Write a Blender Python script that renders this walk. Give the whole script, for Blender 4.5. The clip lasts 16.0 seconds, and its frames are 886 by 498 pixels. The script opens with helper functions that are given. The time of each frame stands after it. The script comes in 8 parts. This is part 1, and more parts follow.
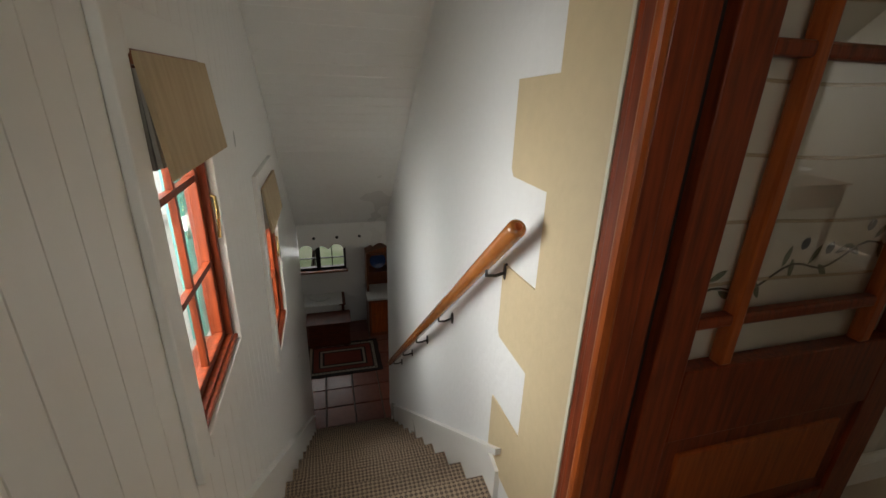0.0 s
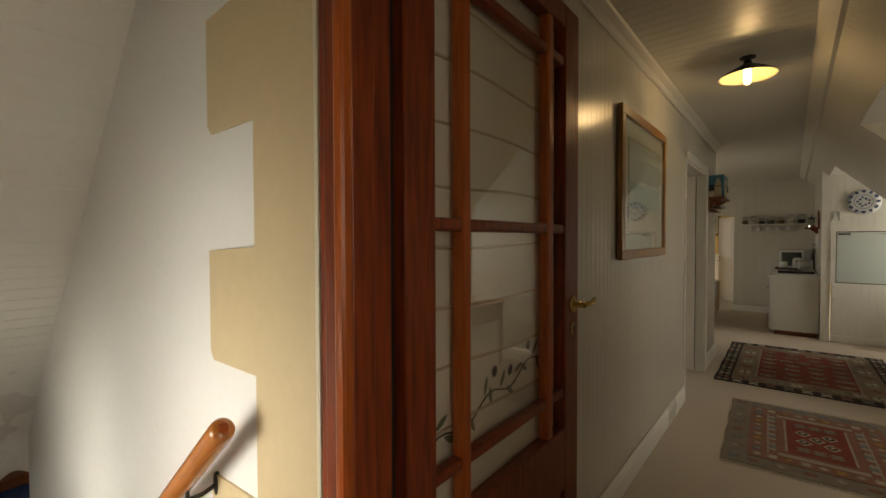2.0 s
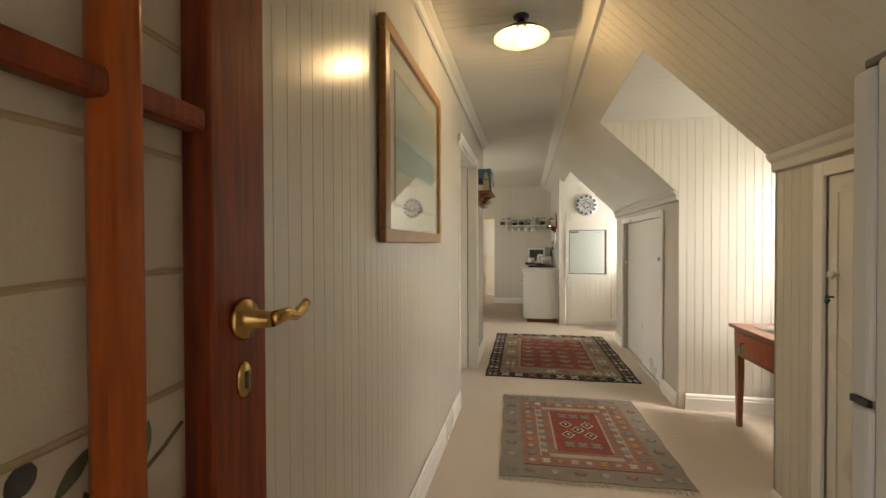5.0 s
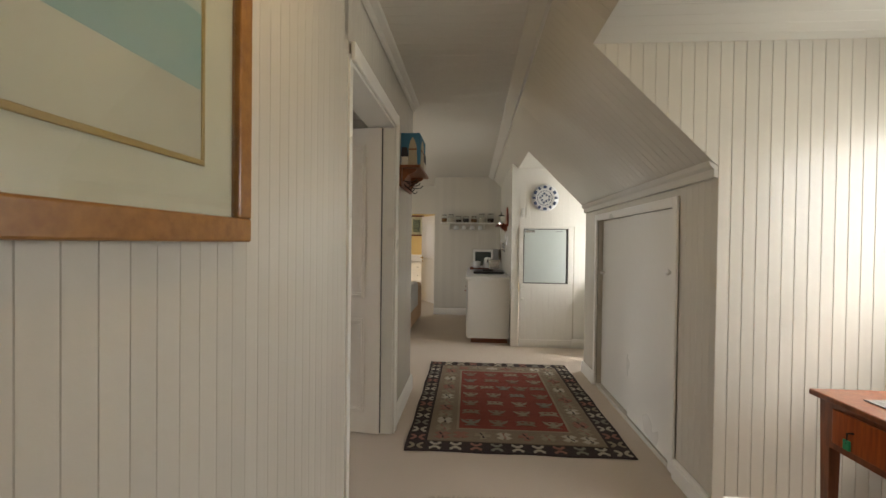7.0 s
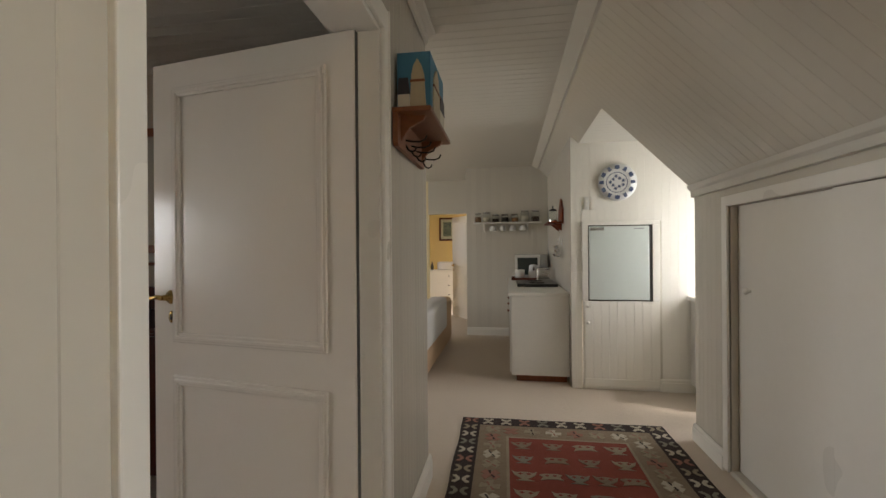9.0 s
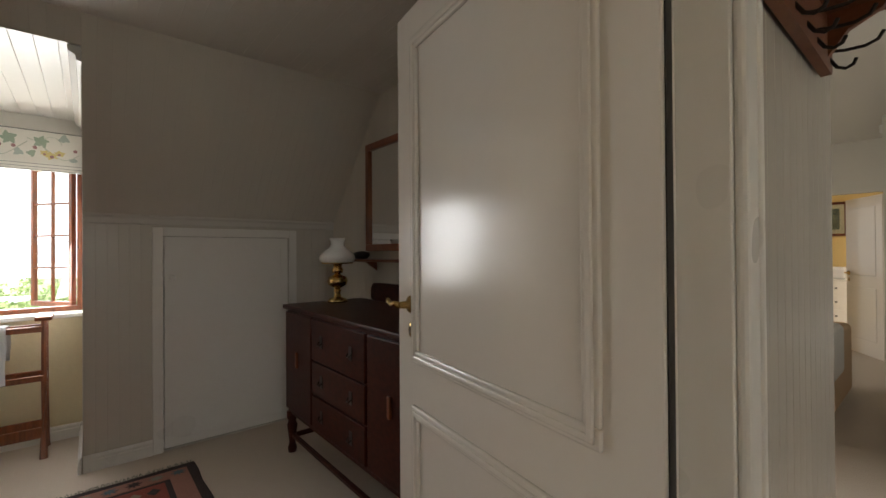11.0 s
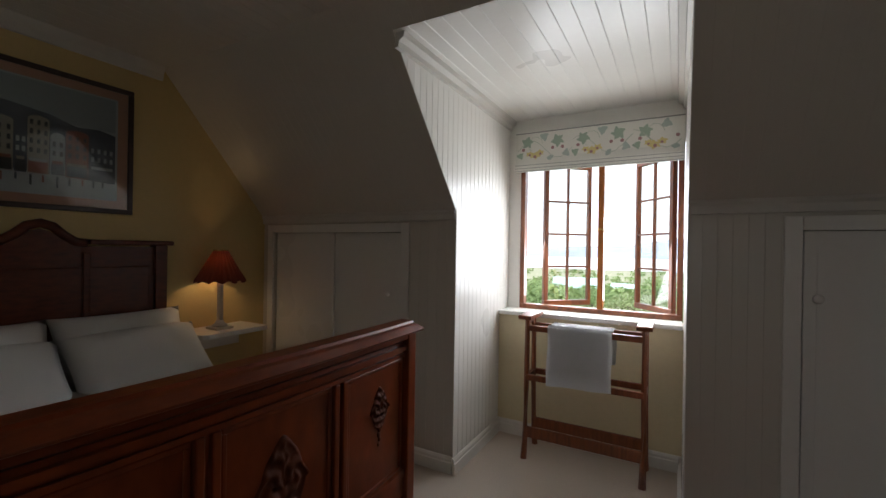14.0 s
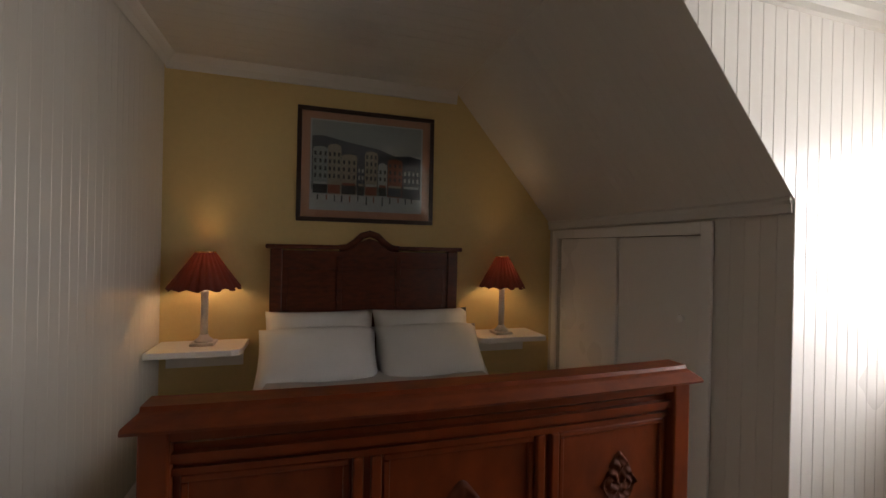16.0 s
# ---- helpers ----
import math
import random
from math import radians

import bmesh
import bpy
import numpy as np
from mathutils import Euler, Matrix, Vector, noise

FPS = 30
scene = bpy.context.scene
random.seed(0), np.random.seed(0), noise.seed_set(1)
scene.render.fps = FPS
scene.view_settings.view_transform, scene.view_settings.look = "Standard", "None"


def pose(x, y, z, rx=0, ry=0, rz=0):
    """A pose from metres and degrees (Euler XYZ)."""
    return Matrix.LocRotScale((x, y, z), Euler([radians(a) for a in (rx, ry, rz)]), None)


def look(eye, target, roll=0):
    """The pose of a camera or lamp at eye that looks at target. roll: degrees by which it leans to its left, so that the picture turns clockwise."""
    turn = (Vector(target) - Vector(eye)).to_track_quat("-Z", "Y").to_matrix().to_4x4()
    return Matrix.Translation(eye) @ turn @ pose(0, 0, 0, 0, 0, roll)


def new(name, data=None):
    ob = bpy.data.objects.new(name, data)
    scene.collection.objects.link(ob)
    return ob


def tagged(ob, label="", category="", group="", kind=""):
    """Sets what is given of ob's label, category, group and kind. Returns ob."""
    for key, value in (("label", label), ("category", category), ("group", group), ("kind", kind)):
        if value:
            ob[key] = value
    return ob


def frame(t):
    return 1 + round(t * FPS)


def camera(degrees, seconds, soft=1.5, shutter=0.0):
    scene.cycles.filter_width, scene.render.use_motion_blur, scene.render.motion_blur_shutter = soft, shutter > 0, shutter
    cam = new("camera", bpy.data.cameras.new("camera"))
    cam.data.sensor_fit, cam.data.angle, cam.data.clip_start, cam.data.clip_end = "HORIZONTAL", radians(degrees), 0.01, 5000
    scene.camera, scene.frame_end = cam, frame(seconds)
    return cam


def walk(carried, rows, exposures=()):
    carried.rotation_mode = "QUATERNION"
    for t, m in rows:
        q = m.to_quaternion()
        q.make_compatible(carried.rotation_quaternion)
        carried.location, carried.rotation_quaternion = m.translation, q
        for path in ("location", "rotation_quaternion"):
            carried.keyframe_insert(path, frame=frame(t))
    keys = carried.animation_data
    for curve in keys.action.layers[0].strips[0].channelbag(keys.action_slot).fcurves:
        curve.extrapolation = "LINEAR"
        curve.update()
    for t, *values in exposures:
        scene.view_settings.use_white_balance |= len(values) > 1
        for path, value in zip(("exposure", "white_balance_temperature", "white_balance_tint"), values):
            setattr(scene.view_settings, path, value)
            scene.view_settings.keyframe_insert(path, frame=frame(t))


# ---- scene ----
cam = camera(92.7, 16.0)
PATH = [
    (0, (0.786, 0.28, 1.419), (1.261, 2.089, 0.71), 1.8),
    (0.5, (0.793, 0.221, 1.449), (1.478, 2.037, 0.967), 0.6),
    (1, (0.824, 0.198, 1.469), (1.763, 1.939, 1.175), -0.0),
    (1.5, (0.845, 0.256, 1.492), (2.113, 1.797, 1.362), 0.0),
    (2, (0.856, 0.339, 1.471), (2.397, 1.613, 1.427), -0.2),
    (2.5, (0.882, 0.401, 1.452), (2.595, 1.434, 1.429), -0.2),
    (3, (0.914, 0.442, 1.427), (2.734, 1.271, 1.404), -0.2),
    (3.5, (1.004, 0.456, 1.392), (2.882, 1.141, 1.371), -0.3),
    (4, (1.19, 0.476, 1.371), (3.105, 1.052, 1.346), -0.3),
    (4.5, (1.445, 0.497, 1.347), (3.385, 0.982, 1.324), -0.2),
    (5, (1.751, 0.538, 1.349), (3.712, 0.929, 1.324), -0.2),
    (5.2, (1.878, 0.537, 1.344), (3.846, 0.891, 1.314), -0.1),
    (7.4, (3.639, 0.522, 1.367), (5.636, 0.624, 1.343), -0.2),
    (7.5, (3.714, 0.53, 1.371), (5.711, 0.627, 1.347), -0.5),
    (8, (4.116, 0.518, 1.379), (6.113, 0.619, 1.356), -0.2),
    (8.1, (4.184, 0.501, 1.384), (6.181, 0.608, 1.362), -0.1),
    (8.2, (4.244, 0.524, 1.379), (6.241, 0.621, 1.358), -0.3),
    (10.3, (5.376, 0.699, 1.343), (7.04, 1.809, 1.365), -0.5),
    (10.4, (5.396, 0.723, 1.344), (7.015, 1.897, 1.362), -0.5),
    (10.5, (5.417, 0.748, 1.345), (6.98, 1.996, 1.36), -0.5),
    (11, (5.527, 0.879, 1.331), (6.812, 2.412, 1.345), -0.4),
    (11.5, (5.602, 1.089, 1.331), (6.572, 2.838, 1.347), -0.1),
    (12, (5.624, 1.287, 1.327), (6.233, 3.192, 1.347), 0.3),
    (12.5, (5.652, 1.511, 1.312), (5.842, 3.501, 1.342), 0.5),
    (13, (5.615, 1.693, 1.304), (5.377, 3.679, 1.326), 0.7),
    (13.5, (5.518, 1.87, 1.335), (4.913, 3.776, 1.351), 0.9),
    (14, (5.458, 2.015, 1.35), (4.487, 3.764, 1.35), 0.9),
    (14.5, (5.417, 2.18, 1.335), (4.104, 3.689, 1.338), 0.9),
    (15, (5.377, 2.328, 1.335), (3.778, 3.529, 1.33), 0.7),
    (15.5, (5.363, 2.428, 1.353), (3.57, 3.314, 1.346), 0.9),
    (16, (5.428, 2.541, 1.366), (3.516, 3.128, 1.363), 1.2),
]
walk(cam, [(t, look(eye, target, roll)) for t, eye, target, roll in PATH],
     [(0, 0.25, 6750, 10), (0.5, 0.1, 7000, 10), (1.0, 0.2, 7400, 10), (1.5, 0.35, 7700, 10), (2.0, 0.65, 8000, 10), (3.0, 1.13, 8000, 10), (4.5, 2.05, 7400, 12), (5.2, 2.1, 7400, 12),
      (7.5, 1.55, 6700, 13), (8.0, 1.55, 6700, 14), (10.5, 1.3, 6900, 12), (11.2, 1.5, 6800, 13), (12.0, 1.65, 6500, 10), (12.5, 1.5, 6450, 10), (13.0, 1.15, 6400, 12),
      (13.5, 0.75, 6350, 14), (14.5, 0.45, 6200, 12), (15.0, 0.25, 5900, 8), (15.5, 0.55, 5800, 8), (16.0, 1.25, 6800, 19)])

# ---------------------------------------------------------------- world and light
world = bpy.data.worlds.new("sky")
scene.world = world
world.use_nodes = True
wn = world.node_tree
sky = wn.nodes.new("ShaderNodeTexSky")
sky.sky_type = "NISHITA"
sky.sun_disc = False
sky.sun_elevation = radians(52)
sky.sun_rotation = radians(200)
sky.air_density, sky.dust_density, sky.ozone_density = 1.0, 6.0, 1.0
haze = wn.nodes.new("ShaderNodeMix")   # thin bright cloud over the whole sky
haze.data_type = "RGBA"
haze.inputs["Factor"].default_value = 0.6
haze.inputs["B"].default_value = (14.0, 14.6, 15.2, 1)
wn.links.new(sky.outputs["Color"], haze.inputs["A"])
wn.links.new(haze.outputs["Result"], wn.nodes["Background"].inputs["Color"])
wn.nodes["Background"].inputs["Strength"].default_value = 0.15

sun_data = bpy.data.lights.new("sun", "SUN")
sun_data.energy, sun_data.angle, sun_data.color = 1.4, radians(12), (1.0, 0.95, 0.88)
sun = new("sun", sun_data)
sun.matrix_world = look((0, 0, 20), (3.4, 9.4, 20 - 12.8))


def window_light(name, eye, target, w, h, watts, color=(0.93, 0.97, 1.0)):
    """Skylight standing in an opening."""
    data = bpy.data.lights.new(name, "AREA")
    data.shape, data.size, data.size_y, data.energy, data.color = "RECTANGLE", w, h, watts, color
    ob = new(name, data)
    ob.matrix_world = look(eye, target)
    return ob


def bulb_light(name, place, watts, radius, color):
    data = bpy.data.lights.new(name, "POINT")
    data.energy, data.shadow_soft_size, data.color = watts, radius, color
    ob = new(name, data)
    ob.location = place
    return ob


window_light("skylight_bedroom", (4.94, 5.252, 1.42), (4.94, 3.0, 0.65), 0.98, 0.94, 12.3)
window_light("skylight_corridor", (4.81, -1.78, 1.45), (4.81, 1.0, 1.0), 1.1, 1.1, 5.6)
window_light("skylight_kitchen", (8.46, -1.78, 1.45), (8.46, 1.0, 1.0), 0.9, 1.0, 8.0)
# landing lamp is added: an assumed, unseen window to brighten door and wall
window_light("skylight_landing_assumed", (0.868, -1.0, 1.55), (0.868, 1.0, 0.9), 0.56, 1.0, 3.0)
window_light("skylight_stair_upper", (0.22, 1.32, 1.10), (1.25, 1.36, 0.95), 0.45, 0.62, 13.0)
window_light("skylight_stair_lower", (0.20, 2.46, 0.62), (1.25, 2.52, 0.35), 0.45, 0.62, 8.0)
window_light("skylight_lounge", (9.6, 4.95, 1.5), (9.6, 2.0, 0.8), 1.2, 1.1, 15)
window_light("skylight_far_room", (14.0, 3.35, 1.5), (14.0, 1.5, 1.0), 1.2, 1.1, 1.5)
window_light("skylight_dining", (0.40, 6.15, -0.65), (0.45, 4.0, -1.6), 0.9, 0.5, 3.2)
bulb_light("pendant_glow", (4.17, 0.57, 2.425), 2.4, 0.03, (1.0, 0.72, 0.38))
bulb_light("bedside_glow", (2.68, 1.945, 1.225), 1.0, 0.03, (1.0, 0.62, 0.26))
bulb_light("bedside_glow", (2.72, 3.81, 1.225), 0.9, 0.03, (1.0, 0.62, 0.26))

# ---------------------------------------------------------------- materials


def shader(name, color, rough=0.5, metal=0.0, grain=0.0, grain_scale=30.0, bump=0.0, bump_scale=120.0,
           blotch=0.0, blotch_scale=1.5, stretch=(1, 1, 1), coat=0.0, random=0.0, dark=None, spec=0.5):
    """A surface with grain and blotches at two scales, in metres."""
    m = bpy.data.materials.new(name)
    m.use_nodes = True
    t = m.node_tree
    b = t.nodes["Principled BSDF"]
    b.inputs["Roughness"].default_value = rough
    b.inputs["Metallic"].default_value = metal
    b.inputs["Coat Weight"].default_value = coat
    b.inputs["Specular IOR Level"].default_value = spec
    b.inputs["Coat Roughness"].default_value = 0.12
    geo = t.nodes.new("ShaderNodeNewGeometry")
    scale = t.nodes.new("ShaderNodeVectorMath")
    scale.operation = "MULTIPLY"
    scale.inputs[1].default_value = stretch
    t.links.new(geo.outputs["Position"], scale.inputs[0])
    fine = t.nodes.new("ShaderNodeTexNoise")
    fine.inputs["Scale"].default_value, fine.inputs["Detail"].default_value = grain_scale, 6
    t.links.new(scale.outputs[0], fine.inputs["Vector"])
    wide = t.nodes.new("ShaderNodeTexNoise")
    wide.inputs["Scale"].default_value, wide.inputs["Detail"].default_value = blotch_scale, 3
    t.links.new(geo.outputs["Position"], wide.inputs["Vector"])
    low = dark or tuple(c * 0.45 for c in color)
    mix1 = t.nodes.new("ShaderNodeMix")
    mix1.data_type = "RGBA"
    mix1.inputs["A"].default_value = (*color, 1)
    mix1.inputs["B"].default_value = (*low, 1)
    ramp = t.nodes.new("ShaderNodeMapRange")
    ramp.inputs["From Min"].default_value, ramp.inputs["From Max"].default_value = 0.35, 0.7
    ramp.inputs["To Max"].default_value = grain
    t.links.new(fine.outputs["Fac"], ramp.inputs["Value"])
    t.links.new(ramp.outputs[0], mix1.inputs["Factor"])
    mix2 = t.nodes.new("ShaderNodeMix")
    mix2.data_type = "RGBA"
    mix2.inputs["B"].default_value = (*low, 1)
    ramp2 = t.nodes.new("ShaderNodeMapRange")
    ramp2.inputs["From Min"].default_value, ramp2.inputs["From Max"].default_value = 0.4, 0.75
    ramp2.inputs["To Max"].default_value = blotch
    t.links.new(wide.outputs["Fac"], ramp2.inputs["Value"])
    t.links.new(ramp2.outputs[0], mix2.inputs["Factor"])
    t.links.new(mix1.outputs["Result"], mix2.inputs["A"])
    out = mix2.outputs["Result"]
    if random:
        info = t.nodes.new("ShaderNodeObjectInfo")
        hsv = t.nodes.new("ShaderNodeHueSaturation")
        r = t.nodes.new("ShaderNodeMapRange")
        r.inputs["To Min"].default_value, r.inputs["To Max"].default_value = 1 - random, 1 + random
        t.links.new(info.outputs["Random"], r.inputs["Value"])
        t.links.new(r.outputs[0], hsv.inputs["Value"])
        t.links.new(out, hsv.inputs["Color"])
        out = hsv.outputs["Color"]
    t.links.new(out, b.inputs["Base Color"])
    rr = t.nodes.new("ShaderNodeMapRange")
    rr.inputs["To Min"].default_value, rr.inputs["To Max"].default_value = max(0.02, rough - 0.03), min(1, rough + 0.04)
    t.links.new(wide.outputs["Fac"], rr.inputs["Value"])
    t.links.new(rr.outputs[0], b.inputs["Roughness"])
    if bump:
        n = t.nodes.new("ShaderNodeTexNoise")
        n.inputs["Scale"].default_value, n.inputs["Detail"].default_value = bump_scale, 4
        t.links.new(scale.outputs[0], n.inputs["Vector"])
        bn = t.nodes.new("ShaderNodeBump")
        bn.inputs["Strength"].default_value, bn.inputs["Distance"].default_value = bump, 0.004
        t.links.new(n.outputs["Fac"], bn.inputs["Height"])
        t.links.new(bn.outputs["Normal"], b.inputs["Normal"])
    return m


CREAM = shader("cream gloss paint", (0.62, 0.585, 0.515), 0.24, grain=0.05, bump=0.12, bump_scale=25, blotch=0.07, blotch_scale=2.2, random=0.025, dark=(0.52, 0.475, 0.40))
WHITE = shader("white gloss paint", (0.80, 0.78, 0.73), 0.28, grain=0.05, bump=0.1, bump_scale=40, blotch=0.06, dark=(0.6, 0.56, 0.48))
CEIL = shader("white satin ceiling paint", (0.60, 0.575, 0.52), 0.42, grain=0.04, bump=0.08, bump_scale=30, blotch=0.02, dark=(0.5, 0.46, 0.40))
DOORP = shader("cream door enamel", (0.74, 0.69, 0.62), 0.17, grain=0.04, bump=0.22, bump_scale=14, blotch=0.06, dark=(0.6, 0.53, 0.45), coat=0.0, spec=0.32)
PLASTER = shader("white plaster", (0.78, 0.77, 0.75), 0.7, grain=0.08, bump=0.5, bump_scale=35, blotch=0.06, dark=(0.62, 0.6, 0.57))
TAN = shader("tan wall paint", (0.62, 0.49, 0.30), 0.55, grain=0.08, bump=0.25, bump_scale=50, blotch=0.08)
STONEP = shader("pale stone paint", (0.70, 0.63, 0.50), 0.55, grain=0.06, bump=0.25, bump_scale=50, blotch=0.08)
YELLOW = shader("yellow wall paint", (0.64, 0.48, 0.21), 0.55, grain=0.06, bump=0.2, bump_scale=45, blotch=0.06)
PALEYEL = shader("pale yellow wall paint", (0.80, 0.70, 0.46), 0.55, grain=0.06, bump=0.2, bump_scale=45, blotch=0.06)
CARPET = shader("beige loop carpet", (0.68, 0.585, 0.49), 0.95, grain=0.45, grain_scale=420, bump=1.0, bump_scale=500, blotch=0.22, blotch_scale=1.1, dark=(0.52, 0.435, 0.355))
MAHOG = shader("red mahogany", (0.27, 0.046, 0.012), 0.36, grain=0.75, grain_scale=9, stretch=(9, 9, 0.7), bump=0.12, bump_scale=30, blotch=0.25, dark=(0.07, 0.011, 0.005), coat=0.0, spec=0.35)
# brighter copy of the mahogany: light on edges is put into its colour
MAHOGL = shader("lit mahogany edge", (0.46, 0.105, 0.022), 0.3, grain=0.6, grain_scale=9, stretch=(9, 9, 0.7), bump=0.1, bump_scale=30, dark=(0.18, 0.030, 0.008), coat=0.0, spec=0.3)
TEAK = shader("red brown hardwood", (0.27, 0.075, 0.022), 0.33, grain=0.7, grain_scale=8, stretch=(7, 7, 0.8), bump=0.1, bump_scale=30, blotch=0.2, dark=(0.10, 0.028, 0.010), coat=0.25)
BEDWOOD = shader("polished walnut bed", (0.185, 0.036, 0.009), 0.30, grain=0.7, grain_scale=7, stretch=(6, 2, 1.2), bump=0.08, bump_scale=30, blotch=0.25, dark=(0.085, 0.017, 0.005), coat=0.0, spec=0.24)
HEADWOOD = shader("dark walnut headboard", (0.12, 0.028, 0.011), 0.36, grain=0.7, grain_scale=7, stretch=(2, 2, 6), bump=0.08, bump_scale=30, dark=(0.035, 0.009, 0.005), coat=0.0, spec=0.3)
SIDEWOOD = shader("dark mahogany sideboard", (0.062, 0.013, 0.007), 0.34, grain=0.7, grain_scale=8, stretch=(3, 3, 5), bump=0.06, bump_scale=30, blotch=0.2, dark=(0.02, 0.005, 0.004), coat=0.0, spec=0.16)
RAILWOOD = shader("varnished orange pine rail", (0.40, 0.135, 0.032), 0.22, grain=0.5, grain_scale=12, stretch=(4, 1, 1), bump=0.08, bump_scale=30, dark=(0.22, 0.06, 0.015), coat=0.4)
OAKFR = shader("honey oak frame", (0.36, 0.17, 0.045), 0.3, grain=0.6, grain_scale=14, stretch=(3, 3, 3), bump=0.1, bump_scale=60, dark=(0.19, 0.075, 0.02), coat=0.2)
BRASS = shader("aged brass", (0.62, 0.42, 0.16), 0.22, 1.0, grain=0.35, grain_scale=40, bump=0.06, bump_scale=60, blotch=0.2)
IRON = shader("dark iron", (0.05, 0.045, 0.04), 0.45, 0.8, grain=0.4, bump=0.1)
CHROME = shader("brushed steel", (0.62, 0.62, 0.62), 0.16, 1.0, grain=0.1, bump=0.02)
BLACK = shader("black enamel", (0.02, 0.018, 0.016), 0.3, grain=0.2, bump=0.03)
LINEN = shader("white cotton linen", (0.68, 0.67, 0.65), 0.9, grain=0.10, grain_scale=300, bump=0.5, bump_scale=300, blotch=0.08, blotch_scale=6, dark=(0.58, 0.57, 0.55))
TOWEL = shader("white terry towel", (0.74, 0.74, 0.74), 0.97, grain=0.25, grain_scale=350, bump=1.0, bump_scale=420, blotch=0.08, dark=(0.55, 0.55, 0.56))
FRIDGE = shader("pale grey refrigerator enamel", (0.62, 0.61, 0.58), 0.38, grain=0.05, bump=0.08, bump_scale=200, blotch=0.07, dark=(0.5, 0.48, 0.44))
LAMINATE = shader("white laminate", (0.74, 0.73, 0.70), 0.35, grain=0.04, bump=0.03, blotch=0.05)
STEELW = shader("pale green fridge door", (0.60, 0.66, 0.64), 0.3, grain=0.03, bump=0.04, blotch=0.04)
GILT = shader("milk glass", (0.80, 0.80, 0.78), 0.12, grain=0.02, blotch=0.05, coat=0.5)
TERRA = shader("terracotta tile", (0.26, 0.085, 0.055), 0.32, grain=0.5, grain_scale=20, bump=0.2, bump_scale=40, blotch=0.35, blotch_scale=3, random=0.15, dark=(0.15, 0.045, 0.03), coat=0.2)
GROUT = shader("grey grout", (0.16, 0.12, 0.10), 0.9, grain=0.4, bump=0.4)
TEALP = shader("teal paint", (0.05, 0.24, 0.21), 0.4, grain=0.1, bump=0.1, blotch=0.1)
AQUA = shader("pale aqua roof paint", (0.42, 0.66, 0.64), 0.5, grain=0.1, bump=0.1, blotch=0.15)


def glass(name, tint=(1, 1, 1), rough=0.0, fall=3.5):
    m = bpy.data.materials.new(name)
    m.use_nodes = True
    t = m.node_tree
    t.nodes.remove(t.nodes["Principled BSDF"])
    clear = t.nodes.new("ShaderNodeBsdfTransparent")
    clear.inputs["Color"].default_value = (*tint, 1)
    gloss = t.nodes.new("ShaderNodeBsdfGlossy")
    gloss.inputs["Roughness"].default_value = rough
    face = t.nodes.new("ShaderNodeLayerWeight")
    face.inputs["Blend"].default_value = 0.5
    power = t.nodes.new("ShaderNodeMath")
    power.operation = "POWER"
    power.inputs[1].default_value = fall
    t.links.new(face.outputs["Facing"], power.inputs[0])
    fres = t.nodes.new("ShaderNodeMapRange")
    fres.inputs["To Min"].default_value, fres.inputs["To Max"].default_value = 0.04, 0.9
    t.links.new(power.outputs[0], fres.inputs["Value"])
    mix = t.nodes.new("ShaderNodeMixShader")
    t.links.new(fres.outputs[0], mix.inputs[0])
    t.links.new(clear.outputs[0], mix.inputs[1])
    t.links.new(gloss.outputs[0], mix.inputs[2])
    t.links.new(mix.outputs[0], t.nodes["Material Output"].inputs["Surface"])
    return m


GLASS = glass("clear glass", (0.96, 0.98, 0.97), 0.01)
DOORGLASS = glass("old door glass", (0.97, 0.96, 0.93), 0.015, 3.0)
MIRROR = shader("mirror silver", (0.85, 0.86, 0.85), 0.02, 1.0)
MIRROR.node_tree.nodes["Principled BSDF"].inputs["Roughness"].default_value = 0.02


def glowing(name, color, strength):
    m = bpy.data.materials.new(name)
    m.use_nodes = True
    b = m.node_tree.nodes["Principled BSDF"]
    b.inputs["Base Color"].default_value = (*color, 1)
    b.inputs["Emission Color"].default_value = (*color, 1)
    b.inputs["Emission Strength"].default_value = strength
    return m


BULB = glowing("lit bulb glass", (1.0, 0.86, 0.55), 4.8)


def plain(name, color, rough=0.6, **kw):
    return shader(name, color, rough, grain=0.12, bump=0.1, blotch=0.08, **kw)


